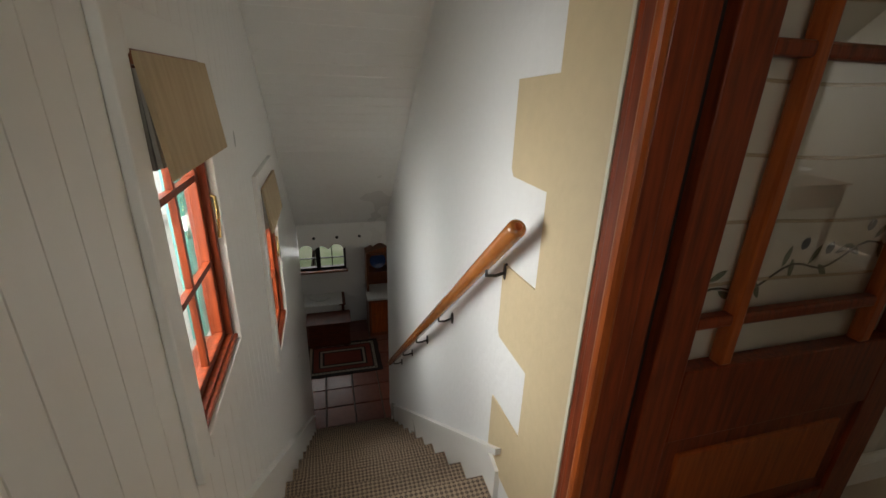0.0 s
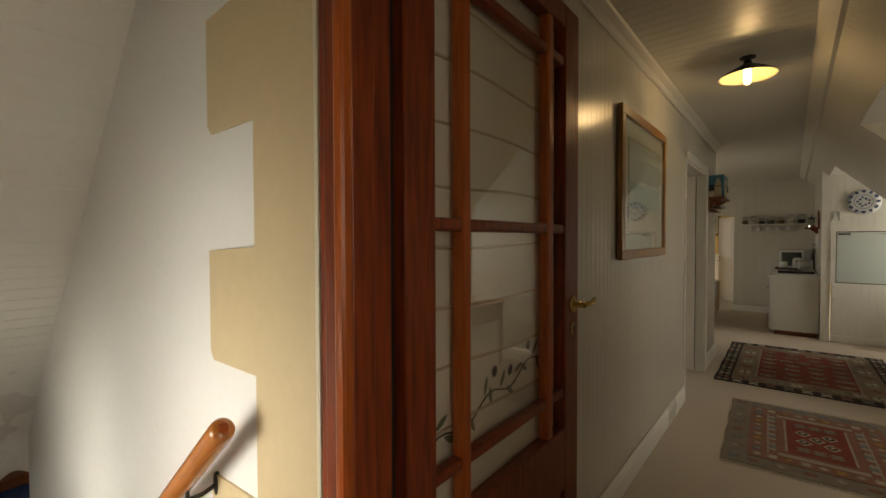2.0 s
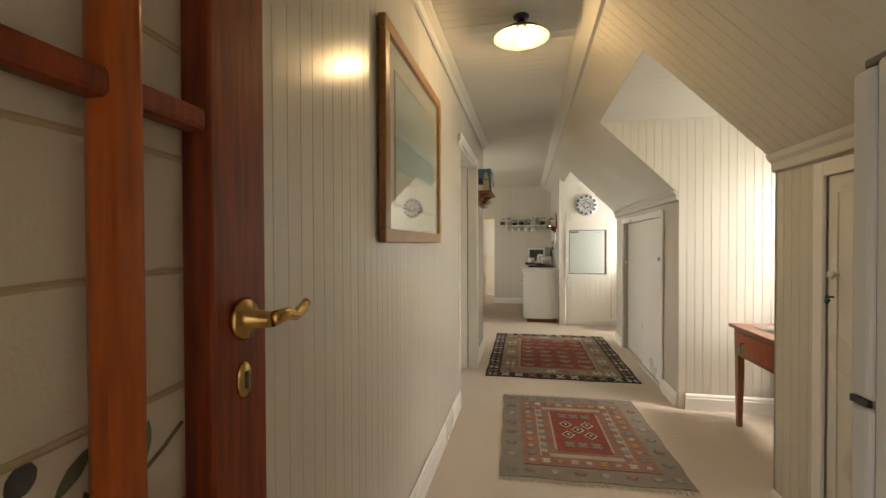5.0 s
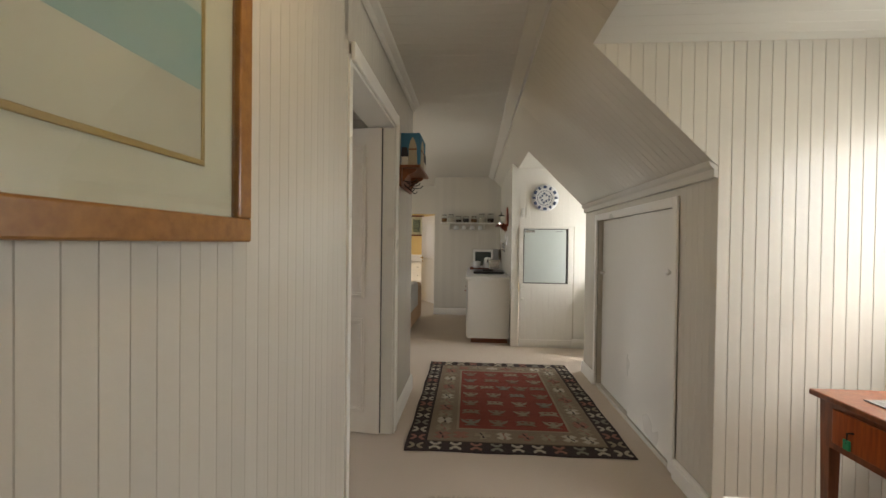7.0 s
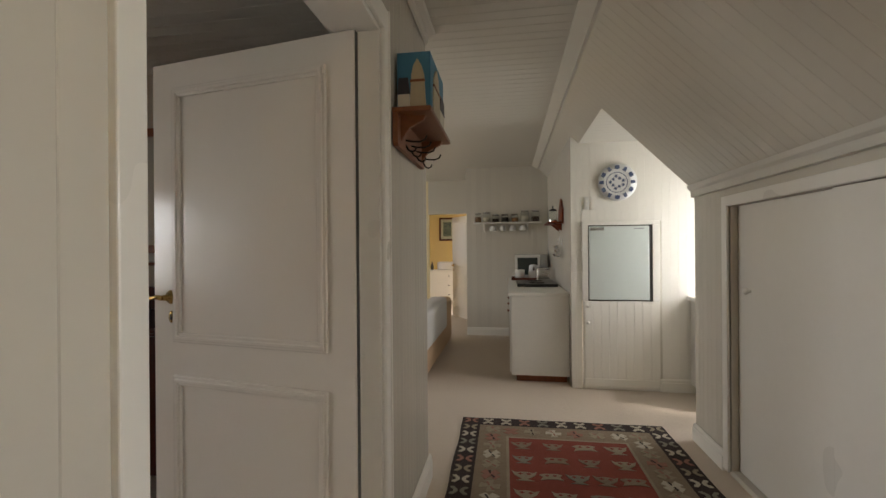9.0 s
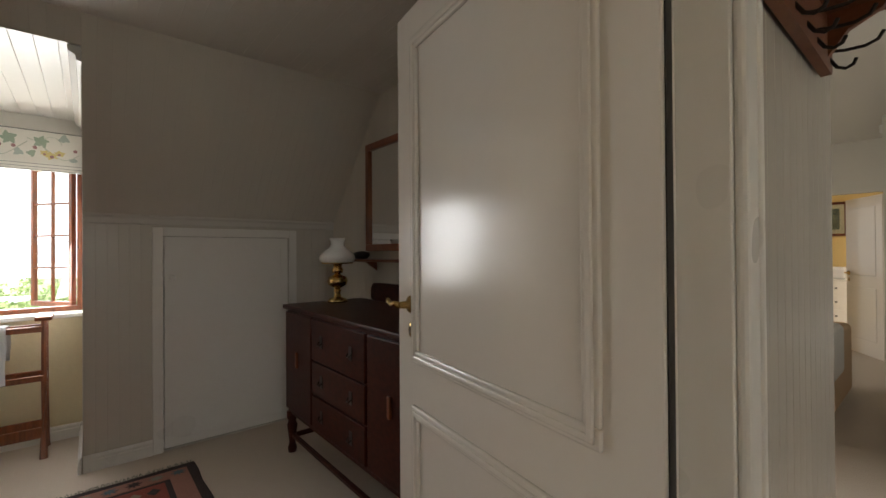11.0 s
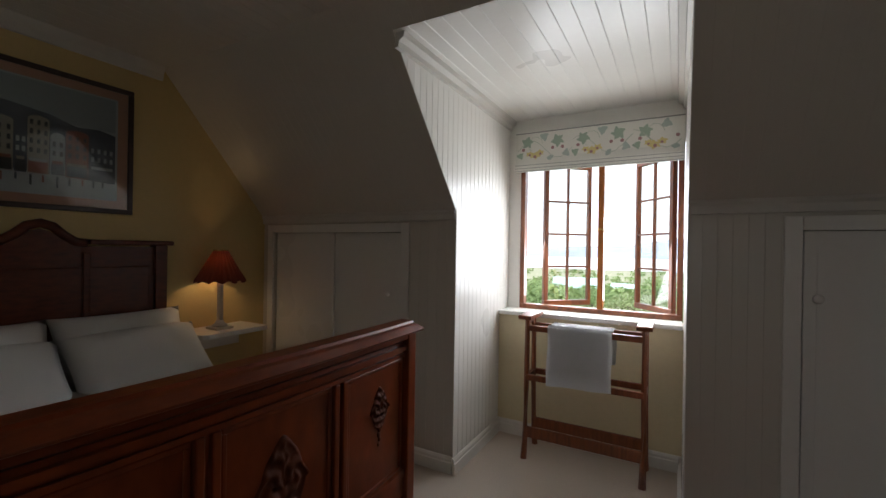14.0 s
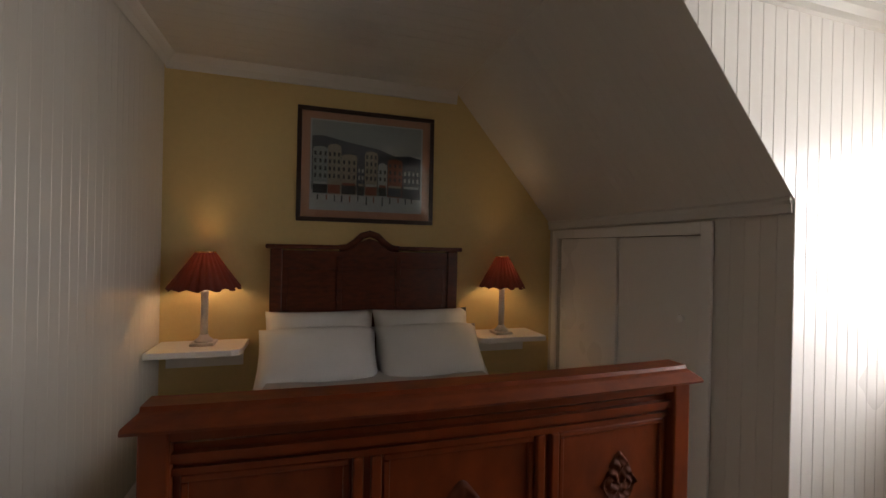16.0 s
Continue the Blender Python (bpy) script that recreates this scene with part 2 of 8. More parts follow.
def carpet_pattern():
    """Brown stair carpet with a small lattice of pale diamonds."""
    m = shader("patterned stair carpet", (0.42, 0.31, 0.215), 0.95, grain=0.3, grain_scale=300, bump=0.8, bump_scale=400, dark=(0.15, 0.1, 0.07))
    t = m.node_tree
    b = t.nodes["Principled BSDF"]
    co = t.nodes.new("ShaderNodeTexCoord")
    sep = t.nodes.new("ShaderNodeSeparateXYZ")
    t.links.new(co.outputs["Object"], sep.inputs[0])

    def op(kind, a, c=None):
        n = t.nodes.new("ShaderNodeMath")
        n.operation = kind
        for i, v in enumerate((a, c)):
            if v is None:
                continue
            if isinstance(v, (int, float)):
                n.inputs[i].default_value = v
            else:
                t.links.new(v, n.inputs[i])
        return n.outputs[0]

    run = op("SUBTRACT", sep.outputs["Y"], sep.outputs["Z"])
    u, v = op("MULTIPLY", sep.outputs["X"], 180.0), op("MULTIPLY", run, 180.0)
    s = op("MULTIPLY", op("SINE", op("ADD", u, v)), op("SINE", op("SUBTRACT", u, v)))
    dot = op("GREATER_THAN", s, 0.12)
    spot = op("GREATER_THAN", s, 0.86)
    mixer = t.nodes.new("ShaderNodeMix")
    mixer.data_type = "RGBA"
    old = b.inputs["Base Color"].links[0].from_socket
    t.links.new(old, mixer.inputs["A"])
    mixer.inputs["B"].default_value = (0.040, 0.024, 0.017, 1)
    t.links.new(dot, mixer.inputs["Factor"])
    again = t.nodes.new("ShaderNodeMix")
    again.data_type = "RGBA"
    t.links.new(mixer.outputs["Result"], again.inputs["A"])
    again.inputs["B"].default_value = (0.42, 0.33, 0.24, 1)
    t.links.new(spot, again.inputs["Factor"])
    t.links.new(again.outputs["Result"], b.inputs["Base Color"])
    return m


STAIRC = carpet_pattern()

# ---------------------------------------------------------------- building helpers


def obj(name, bm, mat, smooth=False):
    me = bpy.data.meshes.new(name)
    bmesh.ops.recalc_face_normals(bm, faces=bm.faces[:])
    bm.to_mesh(me)
    bm.free()
    if smooth:
        for p in me.polygons:
            p.use_smooth = True
    me.materials.append(mat)
    return new(name, me)


def part(name, bm, mat, parent, label="", smooth=False):
    ob = obj(name, bm, mat, smooth)
    ob.parent = parent
    if label:
        ob["label"] = label
    return ob


def thing(name, label, category, place=(0, 0, 0), turn=0, group=""):
    e = new(name)
    e.empty_display_size = 0.1
    e.matrix_basis = pose(*place, 0, 0, turn)
    return tagged(e, label, category, group)


def setting(name, bm, mat, label=""):
    return tagged(obj(name, bm, mat), label, "", "", "structure")


def box(x0, x1, y0, y1, z0, z1, bevel=0.0, bm=None, seg=2):
    own = bm is None
    b = bmesh.new()
    bmesh.ops.create_cube(b, size=1)
    bmesh.ops.transform(b, matrix=Matrix.Translation(((x0 + x1) / 2, (y0 + y1) / 2, (z0 + z1) / 2)) @ Matrix.Diagonal((abs(x1 - x0), abs(y1 - y0), abs(z1 - z0), 1)), verts=b.verts)
    if bevel:
        bmesh.ops.bevel(b, geom=b.edges[:], offset=bevel, segments=seg, profile=0.5, affect="EDGES")
    if own:
        return b
    return join(bm, b)


def join(bm, other):
    me = bpy.data.meshes.new("tmp")
    other.to_mesh(me)
    other.free()
    bm.from_mesh(me)
    bpy.data.meshes.remove(me)
    return bm


def boxes(rows, bevel=0.0):
    bm = bmesh.new()
    for r in rows:
        box(*r, bevel=bevel, bm=bm)
    return bm


def moved(bm, m):
    bmesh.ops.transform(bm, matrix=m, verts=bm.verts)
    return bm


def lathe(profile, seg=28, place=(0, 0, 0), caps=True):
    """Turned shape from (radius, height) rows."""
    bm = bmesh.new()
    rings = []
    for r, z in profile:
        if r < 1e-5:
            rings.append([bm.verts.new((place[0], place[1], place[2] + z))])
        else:
            rings.append([bm.verts.new((place[0] + r * math.cos(2 * math.pi * i / seg), place[1] + r * math.sin(2 * math.pi * i / seg), place[2] + z)) for i in range(seg)])
    for a, b in zip(rings, rings[1:]):
        for i in range(seg):
            j = (i + 1) % seg
            f = [a[i % len(a)], a[j % len(a)], b[j % len(b)], b[i % len(b)]]
            f = list(dict.fromkeys(f))
            if len(f) > 2:
                bm.faces.new(f)
    for ring in (rings[0], rings[-1]) if caps else ():
        if len(ring) > 2:
            bm.faces.new(ring)
    return bm


def tube(points, r, seg=10, cap=True):
    """A round bar along points; r is one radius or one for each point."""
    bm = bmesh.new()
    pts = [Vector(p) for p in points]
    rings = []
    for i, p in enumerate(pts):
        way = (pts[min(i + 1, len(pts) - 1)] - pts[max(i - 1, 0)]).normalized()
        side = way.cross(Vector((0, 0, 1)))
        if side.length < 0.05:
            side = way.cross(Vector((1, 0, 0)))
        side.normalize()
        up = side.cross(way)
        rad = r[i] if isinstance(r, (list, tuple)) else r
        rings.append([bm.verts.new(p + rad * (math.cos(2 * math.pi * k / seg) * side + math.sin(2 * math.pi * k / seg) * up)) for k in range(seg)])
    for a, b in zip(rings, rings[1:]):
        for k in range(seg):
            bm.faces.new((a[k], a[(k + 1) % seg], b[(k + 1) % seg], b[k]))
    if cap:
        bm.faces.new(rings[0]), bm.faces.new(rings[-1])
    return bm


def prism(poly, axis, lo, hi, bevel=0.0):
    """A flat outline pushed along an axis: for 'x' the outline is (y, z), for 'y' (x, z), for 'z' (x, y)."""
    bm = bmesh.new()

    def at(p, d):
        return {"x": (d, p[0], p[1]), "y": (p[0], d, p[1]), "z": (p[0], p[1], d)}[axis]

    a, b = [bm.verts.new(at(p, lo)) for p in poly], [bm.verts.new(at(p, hi)) for p in poly]
    bm.faces.new(a), bm.faces.new(b[::-1])
    for i in range(len(poly)):
        j = (i + 1) % len(poly)
        bm.faces.new((a[i], b[i], b[j], a[j]))
    bmesh.ops.recalc_face_normals(bm, faces=bm.faces[:])
    if bevel:
        bmesh.ops.bevel(bm, geom=bm.edges[:], offset=bevel, segments=2, profile=0.5, affect="EDGES")
    return bm


def wall_boxes(lo, hi, z0, z1, holes):
    """Cuts a wall's length lo..hi and height into plain rectangles round holes (a, b, c, d)."""
    cuts = sorted({lo, hi, *[h[0] for h in holes], *[h[1] for h in holes]})
    rows = []
    for a, b in zip(cuts, cuts[1:]):
        mid, z = (a + b) / 2, z0
        for h in sorted((h for h in holes if h[0] < mid < h[1]), key=lambda q: q[2]):
            if h[2] > z:
                rows.append((a, b, z, h[2]))
            z = h[3]
        if z < z1:
            rows.append((a, b, z, z1))
    return rows


def wall_along_x(name, y0, y1, lo, hi, z0, z1, mat, holes=(), label=""):
    return setting(name, boxes([(a, b, y0, y1, c, d) for a, b, c, d in wall_boxes(lo, hi, z0, z1, holes)]), mat, label)


def wall_along_y(name, x0, x1, lo, hi, z0, z1, mat, holes=(), label=""):
    return setting(name, boxes([(x0, x1, a, b, c, d) for a, b, c, d in wall_boxes(lo, hi, z0, z1, holes)]), mat, label)


BOARD_CACHE = {}


def board_mesh(w, h0, h1, b0, b1, mat, deep):
    """One upright matchboard of width w, chamfered on both long edges; heights differ where the top or foot is cut on the slope."""
    key = (round(w, 4), round(h0, 4), round(h1, 4), round(b0, 4), round(b1, 4), mat.name, deep)
    if key not in BOARD_CACHE:
        c, d = (0.0024, 0.0032) if deep else (0.0016, 0.0016)
        prof = [(0.0, 0.0), (c, d), (w - c, d), (w, 0.0)]
        verts, faces = [], []
        for x, y in prof:
            k = x / w
            verts += [(x, y, b0 + (b1 - b0) * k), (x, y, h0 + (h1 - h0) * k)]
        for i in range(3):
            faces.append((2 * i, 2 * i + 2, 2 * i + 3, 2 * i + 1))
        faces += [(1, 3, 5, 7), (0, 6, 4, 2)]
        me = bpy.data.meshes.new("board")
        me.from_pydata(verts, [], faces)
        me.materials.append(mat)
        BOARD_CACHE[key] = me
    return BOARD_CACHE[key]


def boards(parent, start, way, length, pitch, foot, top, mat, flip=False, deep=False):
    """Matchboards side by side from start along way (degrees about z). foot and top: heights as numbers or functions of the distance."""
    n = max(1, round(length / pitch))
    w = length / n
    f = foot if callable(foot) else (lambda s: foot)
    g = top if callable(top) else (lambda s: top)
    for i in range(n):
        s0, s1 = i * w, (i + 1) * w
        if flip:
            me = board_mesh(w, g(s1), g(s0), f(s1), f(s0), mat, deep)
            m = pose(start[0], start[1], 0, 0, 0, way) @ pose(s1, 0, 0, 0, 0, 180)
        else:
            me = board_mesh(w, g(s0), g(s1), f(s0), f(s1), mat, deep)
            m = pose(start[0], start[1], 0, 0, 0, way) @ pose(s0, 0, 0)
        ob = new("board", me)
        ob.parent = parent
        ob.matrix_basis = m


def board_sheet(o, u, v, n, width, depth=0.006, bm=None, gap=0.0018):
    """Boards of one ceiling: along v, side by side along u, standing proud along n."""
    bm = bm or bmesh.new()
    o, u, v, n = Vector(o), Vector(u), Vector(v), Vector(n).normalized()
    depth *= 0.30
    count = max(1, round(u.length / width))
    step = u / count
    c = step.normalized() * gap
    for i in range(count):
        a = o + step * i
        rows = [a, a + c + n * depth, a + step - c + n * depth, a + step]
        lo = [bm.verts.new(p) for p in rows]
        hi = [bm.verts.new(p + v) for p in rows]
        for k in range(3):
            bm.faces.new((lo[k], lo[k + 1], hi[k + 1], hi[k]))
    return bm


def slab(o, u, v, n, thick, bm=None):
    """A flat slab: face o, u, v with its thickness away from n."""
    bm = bm or bmesh.new()
    o, u, v, n = Vector(o), Vector(u), Vector(v), Vector(n).normalized()
    a = [bm.verts.new(p) for p in (o, o + u, o + u + v, o + v)]
    b = [bm.verts.new(p.co - n * thick) for p in a]
    bm.faces.new(a), bm.faces.new(b[::-1])
    for i in range(4):
        j = (i + 1) % 4
        bm.faces.new((a[i], b[i], b[j], a[j]))
    return bm


def skirting(name, pts, h=0.13, t=0.018, mat=None, side=1):
    """Baseboard along a line of points on the floor, with a moulded top."""
    bm = bmesh.new()
    for (x0, y0), (x1, y1) in zip(pts, pts[1:]):
        d = Vector((x1 - x0, y1 - y0, 0))
        L = d.length
        b = prism([(0, 0), (t, 0), (t, h - 0.035), (t * 0.75, h - 0.03), (t * 0.75, h - 0.014), (t * 0.4, h - 0.004), (0, h)], "x", 0, L)
        ang = math.atan2(d.y, d.x)
        m = Matrix.Translation((x0, y0, 0)) @ Matrix.Rotation(ang, 4, "Z") @ Matrix.Diagonal((1, side, 1, 1))
        join(bm, moved(b, m))
    return setting(name, bm, mat or WHITE)


# ---------------------------------------------------------------- structure: corridor
CE = 2.62            # corridor ceiling
NY = 1.09            # picture wall
KY, KZ = -0.667, 1.75  # low wall under the roof slope, its height
TY = 0.203           # where slope and ceiling meet
DZ, DY = 2.36, -0.057  # dormer ceiling, and where it cuts the slope
D1A, D1B = 4.13, 5.49
D2A, D2B = 7.95, 8.98
WIN_Y = -1.75
LAND = 0.09          # landing level

setting("floor", boxes([(1.27, 16.0, -1.95, 1.09, -0.15, 0.0), (5.20, 6.30, 1.09, 1.26, -0.15, 0.0), (2.40, 7.22, 1.26, 5.3, -0.15, 0.0), (7.22, 16.0, 1.09, 5.2, -0.15, 0.0)]), CARPET, "beige loop pile carpet")

wn_wall = wall_along_x("wall_corridor_north", NY + 0.008, 1.26, 1.40, 7.22, 0, 2.72, CREAM, [(5.20, 6.30, 0, 2.205)], "cream boarded wall of the corridor")
boards(wn_wall, (1.40, NY + 0.008), 0, 3.80, 0.0605, 0, CE, CREAM, flip=True)
boards(wn_wall, (6.33, NY + 0.008), 0, 0.86, 0.0605, 0, CE, CREAM, flip=True)
boards(wn_wall, (5.14, NY + 0.008), 0, 1.19, 0.0605, 2.265, CE, CREAM, flip=True)

ws_wall = wall_along_x("wall_corridor_south", KY - 0.10, KY - 0.008, 1.40, 9.1, 0, KZ + 0.02, CREAM, [(D1A, D1B, 0, 3), (D2A, D2B, 0, 3), (3.20, 3.76, 0.05, 1.62), (5.93, 7.47, 0.03, 1.59)], "cream boarded low wall under the slope")
boards(ws_wall, (2.70, KY - 0.008), 0, 0.44, 0.0605, 0, KZ, CREAM)
boards(ws_wall, (3.82, KY - 0.008), 0, D1A - 3.82, 0.0605, 0, KZ, CREAM)
boards(ws_wall, (5.49, KY - 0.008), 0, 0.38, 0.0605, 0, KZ, CREAM)
boards(ws_wall, (7.53, KY - 0.008), 0, 0.42, 0.0605, 0, KZ, CREAM)

# ceiling and slopes
bm = bmesh.new()
slab((1.27, TY, CE), (14.73, 0, 0), (0, NY + 0.2 - TY, 0), (0, 0, -1), 0.08, bm)
board_sheet((1.40, TY, CE), (9.98, 0, 0), (0, NY - TY, 0), (0, 0, -1), 0.085, 0.005, bm)
setting("ceiling_corridor", bm, CEIL, "white boarded ceiling")
bm = bmesh.new()
SN = (0, 1, -1)
for a, b, y0 in ((1.27, D1A, KY), (D1A, D1B, DY), (D1B, D2A, KY), (D2A, D2B, DY), (D2B, 11.4, -0.1)):
    z0 = KZ + y0 - KY
    slab((a, y0, z0), (b - a, 0, 0), (0, TY - y0, TY - y0), SN, 0.09, bm)
    board_sheet((a, y0, z0), (b - a, 0, 0), (0, TY - y0, TY - y0), SN, 0.072, 0.005, bm)
setting("ceiling_slope_south", bm, CREAM, "cream boarded sloping ceiling")
# cornices
bm = bmesh.new()
for b in (prism([(NY, CE - 0.07), (NY - 0.012, CE - 0.06), (NY - 0.02, CE - 0.03), (NY - 0.05, CE - 0.012), (NY - 0.06, CE), (NY + 0.01, CE)], "x", 1.40, 7.2),
          prism([(TY + 0.05, CE), (TY + 0.04, CE - 0.012), (TY - 0.03, CE - 0.06), (TY - 0.055, CE - 0.055), (TY - 0.05, CE - 0.03), (TY, CE + 0.01)], "x", 1.40, 11.38)):
    join(bm, b)
for a, b in ((1.40, D1A), (D1B, D2A)):
    join(bm, prism([(KY, KZ - 0.055), (KY + 0.018, KZ - 0.05), (KY + 0.018, KZ - 0.01), (KY + 0.035, KZ + 0.005), (KY + 0.045, KZ + 0.03), (KY, KZ)], "x", a, b))
setting("trim_corridor_cornice", bm, CEIL)

# corridor dormer and kitchen dormer
def dormer_south(n, a, b, far_mat=CREAM):
    bm = slab((a - 0.02, WIN_Y, DZ), (b - a + 0.04, 0, 0), (0, DY - WIN_Y, 0), (0, 0, -1), 0.06)
    board_sheet((a, WIN_Y, DZ), (b - a, 0, 0), (0, DY - WIN_Y, 0), (0, 0, -1), 0.085, 0.004, bm)
    setting("ceiling_dormer_%d" % n, bm, CEIL)
    for name, x, sgn in (("wall_dormer_near_%d" % n, a, 1), ("wall_dormer_far_%d" % n, b, -1)):
        poly = [(WIN_Y, 0), (KY - 0.1, 0), (KY - 0.1, KZ - 0.1), (KY, KZ), (DY, DZ), (WIN_Y, DZ)]
        w = setting(name, prism(poly, "x", x, x - sgn * 0.06), CREAM, "cream boarded dormer wall")
        if sgn < 0:
            boards(w, (x, WIN_Y), 90, KY - WIN_Y, 0.0605, 0, DZ, far_mat, deep=True)
            boards(w, (x, KY), 90, DY - KY, 0.0605, lambda s: KZ + s, DZ, far_mat, deep=True)
        else:
            boards(w, (x, WIN_Y), 90, KY - WIN_Y, 0.0605, 0, DZ, far_mat, flip=True, deep=True)
            boards(w, (x, KY), 90, DY - KY, 0.0605, lambda s: KZ + s, DZ, far_mat, flip=True, deep=True)


dormer_south(1, D1A, D1B)
skirting("baseboard_north", [(5.19, NY), (1.42, NY)], 0.14)
skirting("baseboard_north_end", [(7.22, NY), (6.335, NY)], 0.14)
skirting("baseboard_south", [(2.70, KY), (3.14, KY)], 0.12)
skirting("baseboard_south_mid", [(5.50, KY), (5.87, KY)], 0.12)
skirting("baseboard_south_far", [(7.53, KY), (D2A, KY)], 0.12)
skirting("baseboard_south_near", [(3.82, KY), (D1A, KY)], 0.12)
skirting("baseboard_dormer", [(D1B - 0.008, KY - 0.05), (D1B - 0.008, WIN_Y)], 0.13, side=-1)


def sash_window(name, label, x0, x1, y, z0, z1, cols, rows, mat, thick=0.06, out=1, sill=True):
    """A fixed timber window with glazing bars in a wall along x."""
    e = tagged(new(name), label, "window", "", "structure")
    part("window_frame", boxes([(x0, x1, y - thick / 2, y + thick / 2, z0, z0 + 0.05), (x0, x1, y - thick / 2, y + thick / 2, z1 - 0.05, z1), (x0, x0 + 0.05, y - thick / 2, y + thick / 2, z0 + 0.05, z1 - 0.05), (x1 - 0.05, x1, y - thick / 2, y + thick / 2, z0 + 0.05, z1 - 0.05)]), mat, e)
    for i in range(1, cols):
        x = x0 + 0.05 + (x1 - x0 - 0.1) * i / cols
        part("glazing_bar", box(x - 0.012, x + 0.012, y - 0.02, y + 0.02, z0 + 0.05, z1 - 0.05), mat, e)
    for j in range(1, rows):
        z = z0 + 0.05 + (z1 - z0 - 0.1) * j / rows
        part("glazing_bar", box(x0 + 0.05, x1 - 0.05, y - 0.018, y + 0.018, z - 0.012, z + 0.012), mat, e)
    pane = part("pane", box(x0 + 0.05, x1 - 0.05, y - 0.003, y + 0.003, z0 + 0.05, z1 - 0.05), GLASS, e)
    pane.visible_shadow = False
    return e


wall_along_x("wall_dormer_window_1", WIN_Y - 0.12, WIN_Y, D1A - 0.05, D1B + 0.05, 0, DZ + 0.05, CREAM, [(D1A + 0.10, D1B - 0.10, 0.9, 2.05)])
sash_window("window_1", "white timber dormer window", D1A + 0.10, D1B - 0.10, WIN_Y - 0.06, 0.9, 2.05, 4, 3, TEAK)

# ---------------------------------------------------------------- structure: kitchen end and lounge
setting("ceiling_dormer_2", board_sheet((D2A, WIN_Y, DZ), (D2B - D2A, 0, 0), (0, DY - WIN_Y, 0), (0, 0, -1), 0.085, 0.004, slab((D2A - 0.02, WIN_Y, DZ), (D2B - D2A + 0.04, 0, 0), (0, DY - WIN_Y, 0), (0, 0, -1), 0.06)), CEIL)
setting("wall_dormer_near_2", prism([(WIN_Y, 0), (KY - 0.1, 0), (KY - 0.1, KZ - 0.1), (KY, KZ), (DY, DZ), (WIN_Y, DZ)], "x", D2A - 0.06, D2A), CREAM)
wp = setting("wall_plate", boxes([(D2B, D2B + 0.10, WIN_Y, -0.78, 0, DZ), (D2B, D2B + 0.10, -0.78, -0.08, 1.60, 2.34), (D2B, D2B + 0.10, -0.08, 0.02, 0, 2.42)]), CREAM, "white boarded end wall")
boards(wp, (D2B, WIN_Y), 90, -0.80 - WIN_Y, 0.075, 0, DZ, WHITE)
boards(wp, (D2B, -0.80), 90, 0.72, 0.075, 1.60, DZ, WHITE)
boards(wp, (D2B, -0.08), 90, 0.10, 0.05, 0, 2.42, WHITE)
wall_along_x("wall_dormer_window_2", WIN_Y - 0.12, WIN_Y, D2A - 0.05, D2B + 0.1, 0, DZ + 0.05, CREAM, [(D2A + 0.08, D2B - 0.06, 0.95, 2.05)])
sash_window("window_2", "timber dormer window above the sink", D2A + 0.08, D2B - 0.06, WIN_Y - 0.06, 0.95, 2.05, 3, 3, TEAK)
wall_along_x("wall_kitchen_south", -0.08, 0.02, D2B + 0.10, 11.5, 0, CE, CREAM)
wk = wall_along_y("wall_kitchen_east", 11.40, 11.50, 0.02, 1.27, 0, CE, CREAM, (), "cream boarded end wall of the kitchenette")
boards(wk, (11.40, 0.02), 90, 1.25, 0.08, 0, CE, CREAM)
skirting("baseboard_kitchen", [(11.392, 1.27), (11.392, 0.62)], 0.12, side=-1)
skirting("baseboard_plate", [(D2B - 0.008, -0.78), (D2B - 0.008, -1.2)], 0.12, side=-1)
# lounge and far room shell
setting("ceiling_lounge", boxes([(7.22, 16.0, NY + 0.2, 5.2, CE, CE + 0.08), (11.4, 16.0, 0.0, NY + 0.2, 2.45, 2.53)]), CEIL)
wall_along_y("wall_bedroom_east", 7.148, 7.22, 1.26, 5.3, 0, 2.75, CREAM)
wall_along_x("wall_lounge_north", 5.0, 5.12, 7.22, 16.0, 0, 2.75, PALEYEL, [(9.0, 10.2, 0.9, 2.1)])
wall_along_y("wall_lounge_east", 12.55, 12.65, 2.10, 5.1, 0, 2.75, PALEYEL)
setting("wall_far_passage", boxes([(11.5, 12.65, 1.25, 1.27, 0, 2.45), (12.6, 12.65, -0.1, 1.25, 0, 2.45), (12.6, 12.648, 1.27, 1.335, 0, 2.0)]), CREAM)
setting("wall_far_header", boxes([(12.55, 12.65, 1.27, 2.10, 2.0, 2.7)]), CREAM)
wall_along_y("wall_far_room_east", 16.0, 16.1, -2.0, 5.2, 0, 2.75, YELLOW)
wall_along_x("wall_far_room_north", 3.4, 3.5, 12.65, 16.0, 0, 2.75, PALEYEL, [(13.3, 14.7, 0.9, 2.1)])
wall_along_x("wall_far_room_south", -2.0, -1.9, 9.0, 16.0, 0, 2.75, PALEYEL)
sash_window("window_3", "lounge window", 9.0, 10.2, 5.06, 0.9, 2.1, 3, 3, TEAK)
sash_window("window_4", "far room window", 13.3, 14.7, 3.45, 0.9, 2.1, 3, 3, TEAK)

# ---------------------------------------------------------------- structure: bedroom
BH, BE, BK, BC = 2.56, 7.14, 4.275, 1.575   # head wall, east wall, low wall and its height
SL = 1.17
BT = 2.48                                   # bedroom ceiling
BTY = BK - (BT - BC) / SL
DA, DB, DW = 4.29, 5.50, 5.20               # dormer sides and window line
DT = 2.36
DTY = BK - (DT - BC) / SL
BS = 1.69

